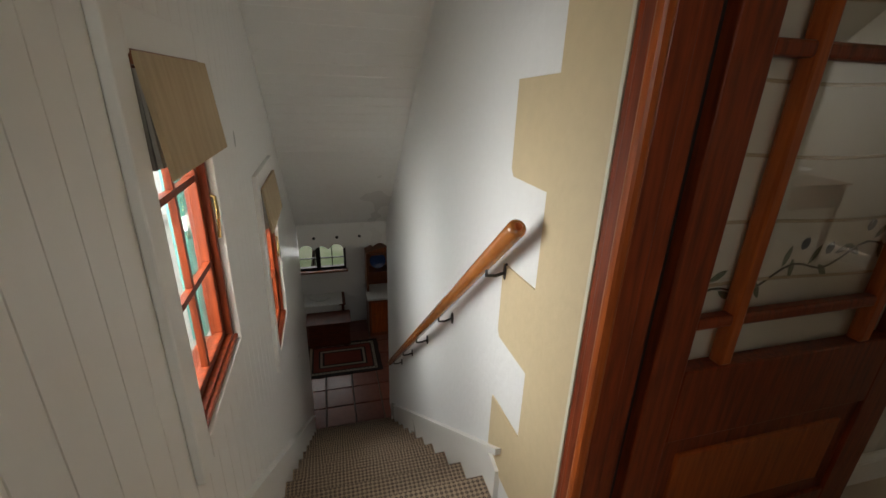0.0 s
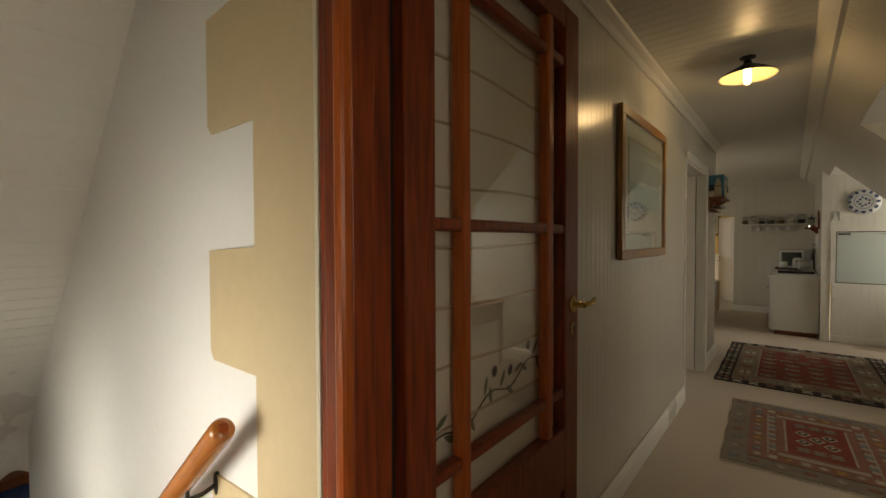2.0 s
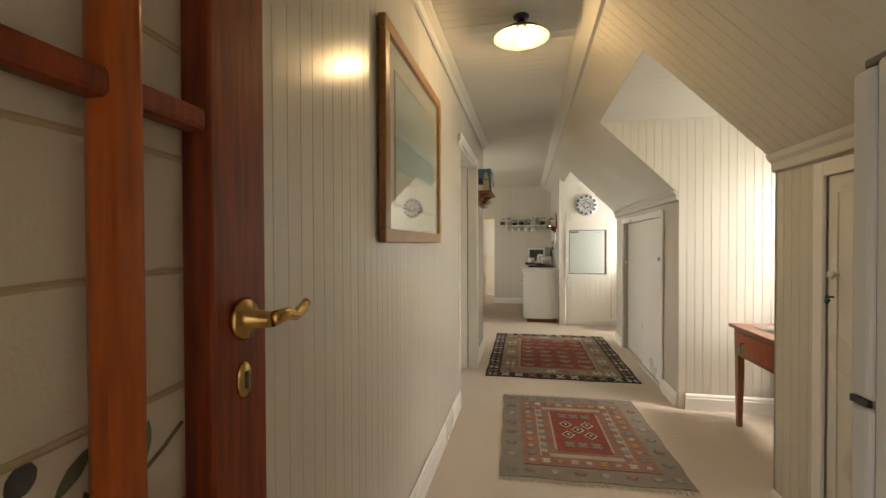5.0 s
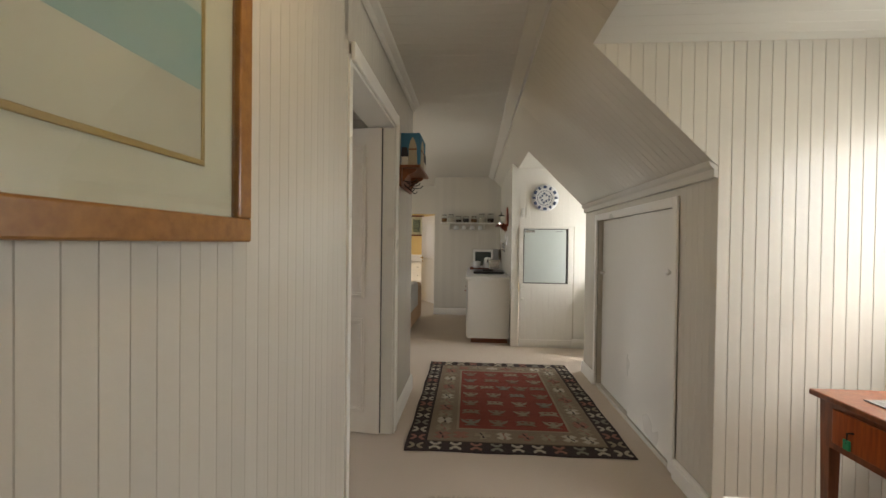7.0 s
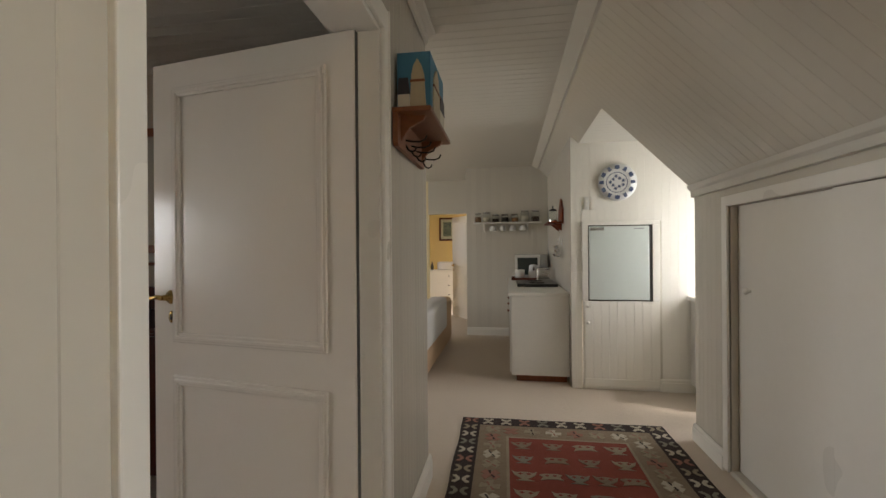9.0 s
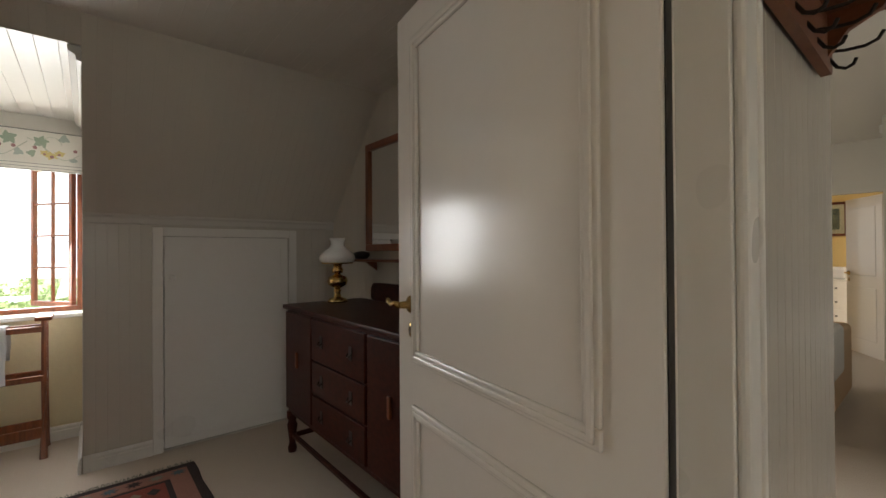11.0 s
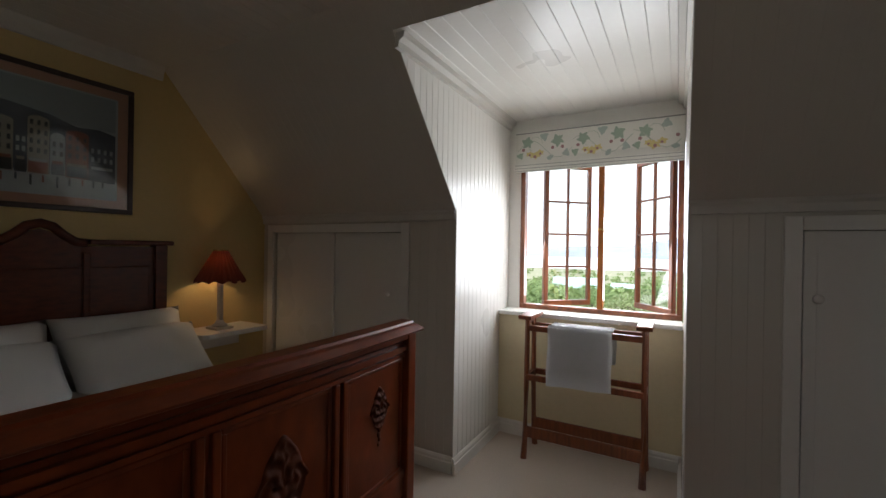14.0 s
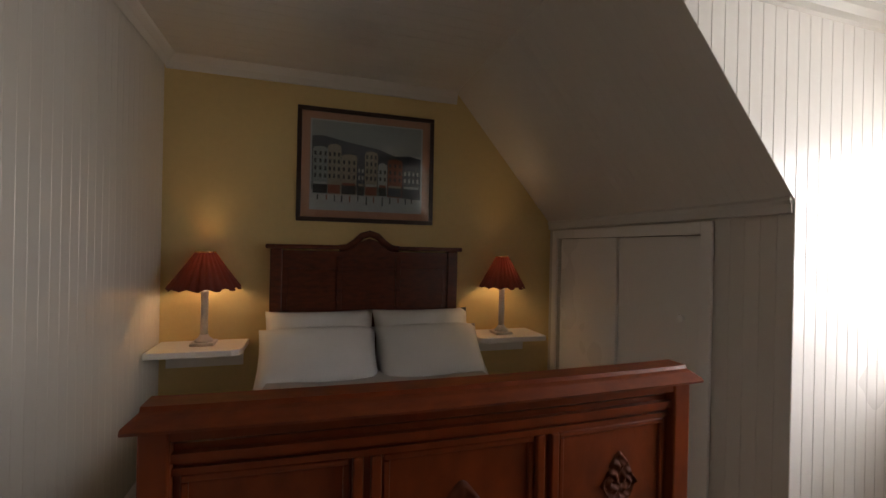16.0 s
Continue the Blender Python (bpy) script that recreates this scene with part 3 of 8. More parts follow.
wall_along_y("wall_head", BH - 0.10, BH, 1.20, 4.40, 0, 2.75, YELLOW, (), "yellow painted wall behind the bed")
wc = wall_along_x("wall_wardrobe", 1.26, BS - 0.008, BH, 5.12, 0, 2.75, CREAM, (), "cream boarded wall beside the bed")
boards(wc, (BH, BS - 0.008), 0, 2.56, 0.0605, 0, BT, CREAM)
setting("wall_wardrobe_end", boxes([(5.12, 5.16, 1.26, BS, 0, 2.75)]), CREAM)
we = setting("wall_bedroom_boarded", boxes([(BE + 0.001, 7.148, 1.26, BK, 0, 2.74)]), CREAM, "cream boarded wall behind the sideboard")
boards(we, (BE + 0.002, 1.26), 90, BTY - 1.26, 0.0605, 0, BT, CREAM)
boards(we, (BE + 0.002, BTY), 90, BK - BTY, 0.0605, 0, lambda s: BT - s * SL, CREAM)
wkn = wall_along_x("wall_bedroom_low", BK + 0.008, BK + 0.09, BH, 7.2, 0, BC + 0.03, CREAM, [(DA, DB, 0, 3), (5.91, 6.755, 0.01, 1.45), (2.69, 3.90, 0.03, 1.455)], "cream boarded low wall under the slope")
boards(wkn, (DB, BK + 0.008), 0, 0.345, 0.0605, 0, BC, CREAM, flip=True)
boards(wkn, (6.82, BK + 0.008), 0, 0.32, 0.0605, 0, BC, CREAM, flip=True)
boards(wkn, (3.965, BK + 0.008), 0, DA - 3.965, 0.0605, 0, BC, CREAM, flip=True)
bm = bmesh.new()
BN = (0, -SL, -1)
for a, b, y1 in ((BH - 0.1, DA, BK), (DA, DB, DTY), (DB, 7.2, BK)):
    o = (a, BTY, BT)
    slab(o, (b - a, 0, 0), (0, y1 - BTY, -(y1 - BTY) * SL), BN, 0.09, bm)
    board_sheet(o, (b - a, 0, 0), (0, y1 - BTY, -(y1 - BTY) * SL), BN, 0.0605, 0.003, bm, 0.0012)
setting("ceiling_bedroom_slope", bm, CREAM, "cream boarded sloping ceiling")
bm = slab((BH - 0.1, 1.26, BT), (4.75, 0, 0), (0, BTY - 1.26, 0), (0, 0, -1), 0.08)
board_sheet((BH, 1.26, BT), (4.58, 0, 0), (0, BTY - 1.26, 0), (0, 0, -1), 0.085, 0.005, bm)
setting("ceiling_bedroom", bm, CEIL, "white boarded bedroom ceiling")
bm = slab((DA - 0.02, DTY, DT), (DB - DA + 0.04, 0, 0), (0, DW + 0.05 - DTY, 0), (0, 0, -1), 0.06)
board_sheet((DA, DTY, DT), (DB - DA, 0, 0), (0, DW - DTY, 0), (0, 0, -1), 0.085, 0.010, bm, 0.003)
setting("ceiling_bedroom_dormer", bm, WHITE, "white boarded dormer ceiling")
for name, x, sgn in (("wall_bedroom_dormer_west", DA, -1), ("wall_bedroom_dormer_east", DB, 1)):
    poly = [(DW + 0.1, 0), (DW + 0.1, DT), (DTY, DT), (BK, BC), (BK + 0.09, BC - 0.1), (BK + 0.09, 0)]
    w = setting(name, prism(poly, "x", x, x + sgn * 0.06), WHITE, "white boarded dormer side")
    f = sgn < 0
    boards(w, (x, DTY), 90, BK - DTY, 0.0605, lambda s: DT - s * SL, DT, WHITE, flip=f, deep=True)
    boards(w, (x, BK), 90, DW - BK, 0.0605, 0, DT, WHITE, flip=f, deep=True)
wall_along_x("wall_dormer_sill", 5.0, DW + 0.1, DA, DB, 0, 0.875, PALEYEL, (), "pale yellow wall under the window")
setting("window_sill", box(DA + 0.008, DB - 0.008, 4.965, 5.17, 0.875, 0.905, 0.006), WHITE, "white painted window sill")
setting("wall_dormer_window", boxes([(DA, DA + 0.10, DW - 0.02, DW + 0.1, 0.875, DT), (DA + 0.10, DB, DW - 0.02, DW + 0.1, 2.10, DT)]), WHITE)
bm = bmesh.new()
join(bm, prism([(BH, BT - 0.085), (BH + 0.008, BT - 0.08), (BH + 0.014, BT - 0.045), (BH + 0.035, BT - 0.014), (BH + 0.042, BT), (BH - 0.01, BT)], "y", BS, BTY))
join(bm, prism([(BS, BT - 0.07), (BS + 0.02, BT - 0.04), (BS + 0.05, BT - 0.015), (BS + 0.06, BT + 0.002), (BS, BT + 0.002)], "x", BH, 5.12))
for a, b in ((BH, DA - 0.005), (DB + 0.005, BE)):
    join(bm, prism([(BK, BC - 0.05), (BK - 0.008, BC - 0.046), (BK - 0.009, BC - 0.012), (BK - 0.018, BC + 0.002), (BK - 0.014, BC + 0.016), (BK, BC)], "x", a, b))
for x, s in ((DA, 1), (DB, -1)):
    join(bm, prism([(x, DT - 0.075), (x + s * 0.02, DT - 0.07), (x + s * 0.024, DT - 0.045), (x + s * 0.05, DT - 0.03), (x + s * 0.055, DT), (x, DT)], "y", DTY + 0.02, DW - 0.02))
setting("trim_bedroom_cornice", bm, CEIL)
skirting("baseboard_bedroom_right", [(5.85, BK), (DB, BK)], 0.10)
skirting("baseboard_bedroom_left", [(DA, BK), (3.965, BK)], 0.10)
skirting("baseboard_dormer_west", [(DA + 0.008, 5.0), (DA + 0.008, BK - 0.02)], 0.10)
skirting("baseboard_dormer_east", [(DB - 0.008, BK - 0.02), (DB - 0.008, 5.0)], 0.10)
skirting("baseboard_dormer_north", [(DB, 5.0), (DA, 5.0)], 0.10)
skirting("baseboard_wardrobe", [(BH, BS), (5.12, BS)], 0.13)
wall_along_x("wall_bedroom_south", 1.255, 1.262, 6.31, 7.14, 0, 2.6, CREAM)

# ---------------------------------------------------------------- structure: stairwell (turned one degree)
ST = pose(1.268, 1.16, 0, 0, 0, 1.0)
LOW = -1.815
SW = -0.79     # left wall


def stair(ob):
    ob.matrix_basis = ST @ ob.matrix_basis
    return ob


# right wall and pier: white plaster with painted quoins
stair(setting("wall_stair_east", boxes([(0.0, 0.12, -0.218, 2.86, LOW, 2.75)]), PLASTER, "white plastered stair wall"))
# left wall with two openings
W1 = (-0.06, 0.34, 0.715, 1.455)
W2 = (1.06, 1.50, 0.165, 0.985)
wl = stair(setting("wall_stair_west", boxes([(SW - 0.05, SW - 0.008, a, b, c, d) for a, b, c, d in wall_boxes(-2.2, 3.0, LOW, 2.75, [W1, W2])] + [(SW - 0.10, SW - 0.05, a, b, c, d) for a, b, c, d in wall_boxes(-2.2, 3.0, LOW, 2.75, [(w[0], w[1] + 0.22, w[2] - 0.06, w[3]) for w in (W1, W2)])]), WHITE, "white boarded stair wall"))
for lo, hi, z0, z1 in ((-2.2, -0.13, 0, 2.62), (-0.13, 0.41, LOW, 0.64), (-0.13, 0.41, 1.53, 2.62), (0.41, 0.99, LOW, 2.6), (0.99, 1.57, LOW, 0.09), (0.99, 1.57, 1.06, 2.6), (1.57, 2.95, LOW, 2.0)):
    boards(wl, (SW - 0.008, lo), 90, hi - lo, 0.075, z0, z1, WHITE, flip=True)
# ceiling above the stairs
CS = 0.885
ytop = 0.644 - (2.62 - 2.229) / CS
bm = slab((SW - 0.05, ytop, 2.62), (0.90, 0, 0), (0, 2.98 - ytop, -CS * (2.98 - ytop)), (0, -CS, -1), 0.09)
o = Vector((SW, ytop, 2.62))
board_sheet(o, Vector((0, 2.98 - ytop, -CS * (2.98 - ytop))), (-SW, 0, 0), (0, -CS, -1), 0.075, 0.005, bm)
stair(setting("ceiling_stair_slope", bm, WHITE, "white boarded sloping ceiling above the stairs"))
stair(setting("ceiling_landing", slab((SW - 0.1, -2.3, 2.62), (1.2, 0, 0), (0, ytop + 2.3, 0), (0, 0, -1), 0.08), CEIL))
stair(setting("wall_landing_south", boxes([(a, b, -2.3, -2.2, c, d) for a, b, c, d in wall_boxes(SW - 0.1, 0.3, 0, 2.7, [(-0.72, -0.08, 1.0, 2.1)])]), CREAM))
# unseen window, assumed so that light reaches the landing from the south
stair(sash_window("window_landing_assumed", "assumed landing window, out of view, added for light", -0.72, -0.08, -2.25, 1.0, 2.1, 2, 3, TEAK))
stair(setting("floor_landing", boxes([(SW, 0.005, -2.2, 0.19, -0.12, LAND)]), CARPET))
setting("trim_threshold", box(1.268, 1.41, -0.16, 0.93, -0.02, 0.06, 0.01), MAHOG)
# wall round the glazed door, between landing and corridor
setting("wall_landing_door", boxes([(1.27, 1.40, 0.938, 1.40, 0, 2.75), (1.27, 1.40, -2.2, -0.16, 0, 2.75), (1.27, 1.40, -0.16, 0.925, 2.28, 2.75)]), STONEP, "pale stone-coloured wall")
setting("wall_corridor_closing", boxes([(1.40, 1.45, -2.0, -0.2, 0, 2.75)]), CREAM)
# scalloped board at the stair foot
n = 6
poly = [(SW, 0.30), (0, 0.30), (0, 0.02)]
for i in range(n):
    x1 = -i * (-SW) / n
    w = -SW / n
    for k in range(1, 9):
        x = x1 - w * k / 8
        poly.append((x, 0.02 + 0.05 * abs(math.sin(math.pi * k / 8)) ** 0.7 if i % 2 else 0.02 + 0.035 * math.sin(math.pi * k / 8)))
stair(setting("trim_scallop_board", prism(poly, "y", 2.86, 2.885), WHITE, "white scalloped fretwork board"))
for i in range(3):
    stair(setting("trim_scallop_hole", moved(lathe([(0, -0.004), (0.013, -0.004), (0.013, 0.004), (0, 0.004)], 16), Matrix.Translation((SW + 0.14 + 0.2 * i, 2.857, 0.135)) @ Matrix.Rotation(radians(90), 4, "X")), BLACK))
# lower hall
stair(setting("wall_lower_front", boxes([(0.12, 1.14, 2.78, 2.88, LOW, -0.16), (SW - 1.6, SW - 0.1, 2.9, 3.0, LOW, 0.35)]), PLASTER))
stair(setting("floor_lower", boxes([(-2.6, 1.15, 0.0, 6.5, LOW - 0.1, LOW - 0.012)]), GROUT, "grout bed of the tiled floor"))
stair(setting("ceiling_lower", boxes([(-2.6, 1.15, 2.90, 6.5, 0.30, 0.40)]), PLASTER))
stair(setting("wall_lower_north", boxes([(a, b, 4.70, 4.85, c, d) for a, b, c, d in wall_boxes(-2.6, 1.15, LOW, 0.35, [(-1.24, -0.32, -0.97, -0.36)])]), PLASTER, "white plaster wall of the dining room"))
stair(setting("wall_lower_east", boxes([(1.05, 1.15, 2.88, 5.2, LOW, 0.35)]), PLASTER))
stair(setting("wall_lower_west", boxes([(-2.6, -2.5, 2.9, 5.2, LOW, 0.35)]), PLASTER))

# ---------------------------------------------------------------- doors and door frames
f = tagged(new("door_frame_landing"), "red mahogany door frame, its edge bead coloured as lit", "door frame", "", "structure")
part("jamb", box(1.262, 1.308, 0.852, 0.936, 0.0, 2.30, 0.003), MAHOG, f)
part("rebate", box(1.308, 1.405, 0.918, 0.938, 0.0, 2.30, 0.003), MAHOG, f)
part("jamb", box(1.266, 1.405, -0.175, -0.10, 0.0, 2.30, 0.004), MAHOG, f)
part("head", box(1.266, 1.405, -0.10, 0.852, 2.265, 2.30, 0.004), MAHOG, f)
part("architrave", box(1.247, 1.262, 0.862, 0.904, 0.05, 2.36, 0.004), MAHOG, f)
# the bead's highlight comes from the lit mahogany colour
part("bead", box(1.236, 1.262, 0.846, 0.868, 0.05, 2.36, 0.008), MAHOGL, f, "mahogany bead in a brighter, lit tone")
part("architrave", box(1.246, 1.266, -0.19, -0.10, 0.05, 2.36, 0.006), MAHOG, f)
# black strip standing in for the shade between door and jamb
part("hinge_gap_shade", box(1.400, 1.436, 0.944, 0.952, 0.06, 2.26), BLACK, f)
for z in (0.30, 1.15, 2.0):
    part("hinge", moved(lathe([(0, -0.05), (0.007, -0.05), (0.007, 0.05), (0, 0.05)], 12), Matrix.Translation((1.418, 0.936, z))), IRON, f)

DOORX = 0.895
gd = thing("glazed_door", "open dark mahogany glazed door with a cream blind behind it", "door", (1.437, 0.937, 0.0), 1.0)
part("stile", box(0, 0.095, -0.022, 0.022, 0.085, 2.255, 0.004), MAHOG, gd)
part("stile", box(0.78, DOORX, -0.022, 0.022, 0.085, 2.255, 0.004), MAHOG, gd)
part("top_rail", box(0.095, 0.78, -0.022, 0.022, 2.175, 2.255, 0.004), MAHOG, gd)
part("lock_rail", box(0.095, 0.78, -0.022, 0.022, 0.62, 0.83, 0.004), MAHOG, gd)
part("bottom_rail", box(0.095, 0.78, -0.022, 0.022, 0.085, 0.28, 0.004), MAHOG, gd)
p = part("panel", box(0.095, 0.78, -0.010, 0.010, 0.28, 0.62), MAHOG, gd)
# panel field and upright bars take the lit mahogany colour too
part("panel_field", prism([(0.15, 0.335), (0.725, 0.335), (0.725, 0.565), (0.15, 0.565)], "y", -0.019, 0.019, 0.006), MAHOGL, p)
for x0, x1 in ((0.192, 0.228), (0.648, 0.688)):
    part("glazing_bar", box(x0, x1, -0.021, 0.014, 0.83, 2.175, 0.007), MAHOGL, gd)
for z0, z1 in ((0.935, 0.965), (1.49, 1.52), (2.05, 2.08)):
    part("glazing_bar", box(0.095, 0.78, -0.018, 0.013, z0, z1, 0.007), MAHOG, gd)
for x0, x1 in ((0.095, 0.192), (0.228, 0.648), (0.688, 0.78)):
    for z0, z1 in ((0.83, 0.935), (0.965, 1.49), (1.52, 2.05), (2.08, 2.175)):
        pane = part("pane", box(x0, x1, 0.004, 0.008, z0, z1), DOORGLASS, gd)
        pane.visible_shadow = False
BLINDM = shader("cream blind cotton", (0.86, 0.80, 0.70), 0.85, grain=0.1, grain_scale=200, bump=0.3, bump_scale=220, blotch=0.08, blotch_scale=3)
SEAM = shader("blind seam", (0.62, 0.48, 0.32), 0.85, grain=0.2, bump=0.3)
bl = part("blind", box(0.085, 0.80, 0.026, 0.030, 0.80, 2.20), BLINDM, gd, "cream cotton blind with an embroidered branch")
for i in range(8):
    z = 1.02 + 0.145 * i
    part("blind_seam", tube([(0.087 + 0.71 * k / 12, 0.0255, z + 0.006 * math.sin(k * 0.5 + i)) for k in range(13)], 0.0045, 6), SEAM, bl)
STEMM, LEAFM, OLIVE = plain("embroidered stem", (0.10, 0.09, 0.06), 0.9), plain("embroidered leaf", (0.13, 0.17, 0.10), 0.9), plain("embroidered olive", (0.05, 0.05, 0.07), 0.8)
stem = [(0.10 + 0.68 * k / 24, 0.024, 0.985 + 0.13 * k / 24 + 0.018 * math.sin(k * 0.8)) for k in range(25)]
part("stem", tube(stem, 0.0025, 6), STEMM, bl)
for k in range(14):
    x, _, z = stem[1 + int(k * 1.65)]
    ang = (0.7 if k % 2 else -0.6) + 0.5 * math.sin(k * 2.3)
    q = lathe([(0, -0.028), (0.006, -0.016), (0.009, 0), (0.006, 0.016), (0, 0.028)], 10)
    moved(q, Matrix.Translation((x + 0.012 * math.sin(ang), 0.0245, z + (0.03 if k % 2 else -0.012))) @ Matrix.Rotation(ang, 4, "Y") @ Matrix.Diagonal((1, 0.15, 1, 1)))
    part("leaf", q, LEAFM, bl)
for k in (5, 10, 13, 17, 20):
    x, _, z = stem[k]
    q = lathe([(0, -0.017), (0.010, -0.010), (0.013, 0), (0.010, 0.010), (0, 0.017)], 12)
    part("olive", moved(q, Matrix.Translation((x + 0.02, 0.0245, z + 0.05)) @ Matrix.Rotation(0.4, 4, "Y") @ Matrix.Diagonal((1, 0.2, 1, 1))), OLIVE, bl)


def lever_handle(parent, x, z, y, sgn, toward=1):
    """Brass lever on a round rose with a small keyhole plate under it; sgn: which face of the door."""
    rot = Matrix.Translation((x, y, z)) @ Matrix.Rotation(radians(90 * sgn), 4, "X")
    h = part("door_handle", moved(lathe([(0, 0), (0.028, 0), (0.030, 0.004), (0.026, 0.010), (0.013, 0.016), (0.011, 0.045), (0, 0.048)], 24), rot), BRASS, parent, "brass lever handle", True)
    out = y - sgn * 0.045
    part("lever", tube([(x, out, z), (x + toward * 0.03, out - sgn * 0.006, z + 0.004), (x + toward * 0.06, out - sgn * 0.002, z - 0.004), (x + toward * 0.085, out, z + 0.004), (x + toward * 0.098, out, z + 0.012)], [0.011, 0.009, 0.008, 0.009, 0.007], 10), BRASS, h, smooth=True)
    rot2 = Matrix.Translation((x, y, z - 0.085)) @ Matrix.Rotation(radians(90 * sgn), 4, "X") @ Matrix.Diagonal((0.7, 1.2, 1, 1))
    k = part("keyhole_plate", moved(lathe([(0, 0), (0.021, 0), (0.022, 0.003), (0.018, 0.006), (0, 0.006)], 20), rot2), BRASS, parent, "brass keyhole plate", True)
    part("keyhole", box(x - 0.003, x + 0.003, y - sgn * 0.0055, y - sgn * 0.0075, z - 0.097, z - 0.073), BLACK, k)


lever_handle(gd, 0.838, 1.245, -0.022, 1, 1)
lever_handle(gd, 0.838, 1.245, 0.022, -1, -1)

# bedroom door frame and door
f = tagged(new("door_frame_bedroom"), "cream painted door frame", "door frame", "", "structure")
for x0, x1 in ((5.20, 5.245), (6.266, 6.30)):
    part("jamb", box(x0, x1, 1.085, 1.265, 0, 2.205, 0.003), WHITE, f)
part("head", box(5.245, 6.266, 1.085, 1.265, 2.165, 2.205, 0.003), WHITE, f)
for y0, y1 in ((1.066, 1.085), (1.265, 1.285)):
    for x0, x1 in ((5.135, 5.225), (6.29, 6.36)) if y0 > 1.2 else ((6.272, 6.330),):
        part("architrave", prism([(x0, y0), (x1, y0), (x1, y1), (x0, y1)], "z", 0, 2.26, 0.007), WHITE, f)
    part("architrave", prism([(5.205, 2.178), (6.330, 2.178), (6.330, 2.265), (5.205, 2.265)], "y", y0 - 0.001, y1 + 0.001, 0.007), WHITE, f)
part("bead", box(6.324, 6.336, 1.060, 1.082, 0, 2.268, 0.004), WHITE, f)

bd = thing("panelled_door", "open cream panelled door with brass lever handle", "door", (6.243, 1.165, 0.0), 81.0)
BW, BTOP = 0.985, 2.155
part("leaf", box(0, BW, -0.02, 0.02, 0.012, BTOP, 0.003), DOORP, bd)
for sgn in (1, -1):
    for x0, x1, z0, z1 in ((0.115, BW - 0.115, 0.965, 2.045), (0.115, BW - 0.115, 0.16, 0.825)):
        y = sgn * 0.02
        for (a, b, c, d) in ((x0, x1, z0, z0 + 0.042), (x0, x1, z1 - 0.042, z1), (x0, x0 + 0.042, z0 + 0.042, z1 - 0.042), (x1 - 0.042, x1, z0 + 0.042, z1 - 0.042)):
            bm = box(a, b, min(y - sgn * 0.002, y + sgn * 0.012), max(y - sgn * 0.002, y + sgn * 0.012), c, d, 0.005)
            inset = 0.010
            if b - a > d - c:
                box(a + inset, b - inset, min(y, y + sgn * 0.018), max(y, y + sgn * 0.018), c + 0.012, d - 0.014, 0.004, bm)
            else:
                box(a + 0.012, b - 0.014, min(y, y + sgn * 0.018), max(y, y + sgn * 0.018), c - 0.03, d + 0.03, 0.004, bm)
            part("moulding", bm, DOORP, bd)
# thin black box that draws the gap's shade at the hinge edge
part("hinge_gap_shade", box(-0.003, -0.001, -0.006, 0.012, 0.02, BTOP), BLACK, bd, "black strip for the shade in the hinge gap")
lever_handle(bd, BW - 0.10, 1.155, 0.02, -1, 1)
lever_handle(bd, BW - 0.10, 1.155, -0.02, 1, 1)


def cupboard_door(name, label, x0, x1, y, z0, z1, face, leaves=1, knobs=(), mat=WHITE, boarded=False):
    """A low cupboard door with its casing in a low wall; face is +1 or -1 along y."""
    e = thing(name, label, "cupboard door", (x0, y, 0))
    w = x1 - x0
    t = 0.016 * face
    lo, hi = min(0, t), max(0, t)
    c = 0.06
    for a, b, p, q in ((-c, 0, z0 - 0.01, z1 + c), (w, w + c, z0 - 0.01, z1 + c), (0, w, z1, z1 + c)):
        part("casing", box(a, b, lo, hi, p, q, 0.004), mat, e)
    for i in range(leaves):
        a, b = w * i / leaves, w * (i + 1) / leaves
        off = (-0.02 - 0.026 * i) * face if leaves > 1 else -0.004 * face
        d = part("door", box(a + 0.006 - (0.03 if i else 0), b - 0.004, min(off, off - 0.022 * face), max(off, off - 0.022 * face), z0 + 0.006, z1 - 0.002, 0.003), mat, e)
        if leaves == 1:
            for (p, q, r, s) in ((a + 0.05, b - 0.05, z0 + 0.05, z0 + 0.062), (a + 0.05, b - 0.05, z1 - 0.075, z1 - 0.063), (a + 0.05, a + 0.062, z0 + 0.062, z1 - 0.075), (b - 0.062, b - 0.05, z0 + 0.062, z1 - 0.075)):
                part("bead", box(p, q, min(off, off + 0.005 * face), max(off, off + 0.005 * face), r, s), mat, d)
    for kx, kz in knobs:
        q = lathe([(0, 0), (0.009, 0), (0.008, 0.012), (0.018, 0.018), (0.020, 0.026), (0.014, 0.034), (0, 0.036)], 18)
        part("knob", moved(q, Matrix.Translation((kx - x0, -0.004 * face, kz)) @ Matrix.Rotation(radians(-90 * face), 4, "X")), mat, e, smooth=True)
    part("back_panel", box(0, w, min(-0.075 * face, -0.085 * face), max(-0.075 * face, -0.085 * face), z0, z1), WHITE, e)
    return e


cupboard_door("sliding_cupboard", "cream sliding cupboard doors in the low corridor wall", 5.93, 7.47, KY, 0.03, 1.59, 1, 2, ((7.26, 1.11), (5.96, 1.20)))
c = cupboard_door("small_cupboard", "cream cupboard door with a key in its lock", 3.20, 3.76, KY, 0.05, 1.62, 1, 1, ((3.70, 1.22),))
part("key", tube([(0.515, 0.0, 1.13), (0.515, 0.03, 1.13), (0.50, 0.034, 1.135), (0.485, 0.034, 1.12), (0.50, 0.034, 1.105), (0.515, 0.03, 1.115)], 0.004, 8), plain("green key tag", (0.02, 0.10, 0.05), 0.5), c, "dark green key and tag")
cupboard_door("eaves_cupboard", "cream boarded cupboard door under the slope", 5.91, 6.755, BK, 0.01, 1.45, -1, 1, ((5.96, 1.17),))
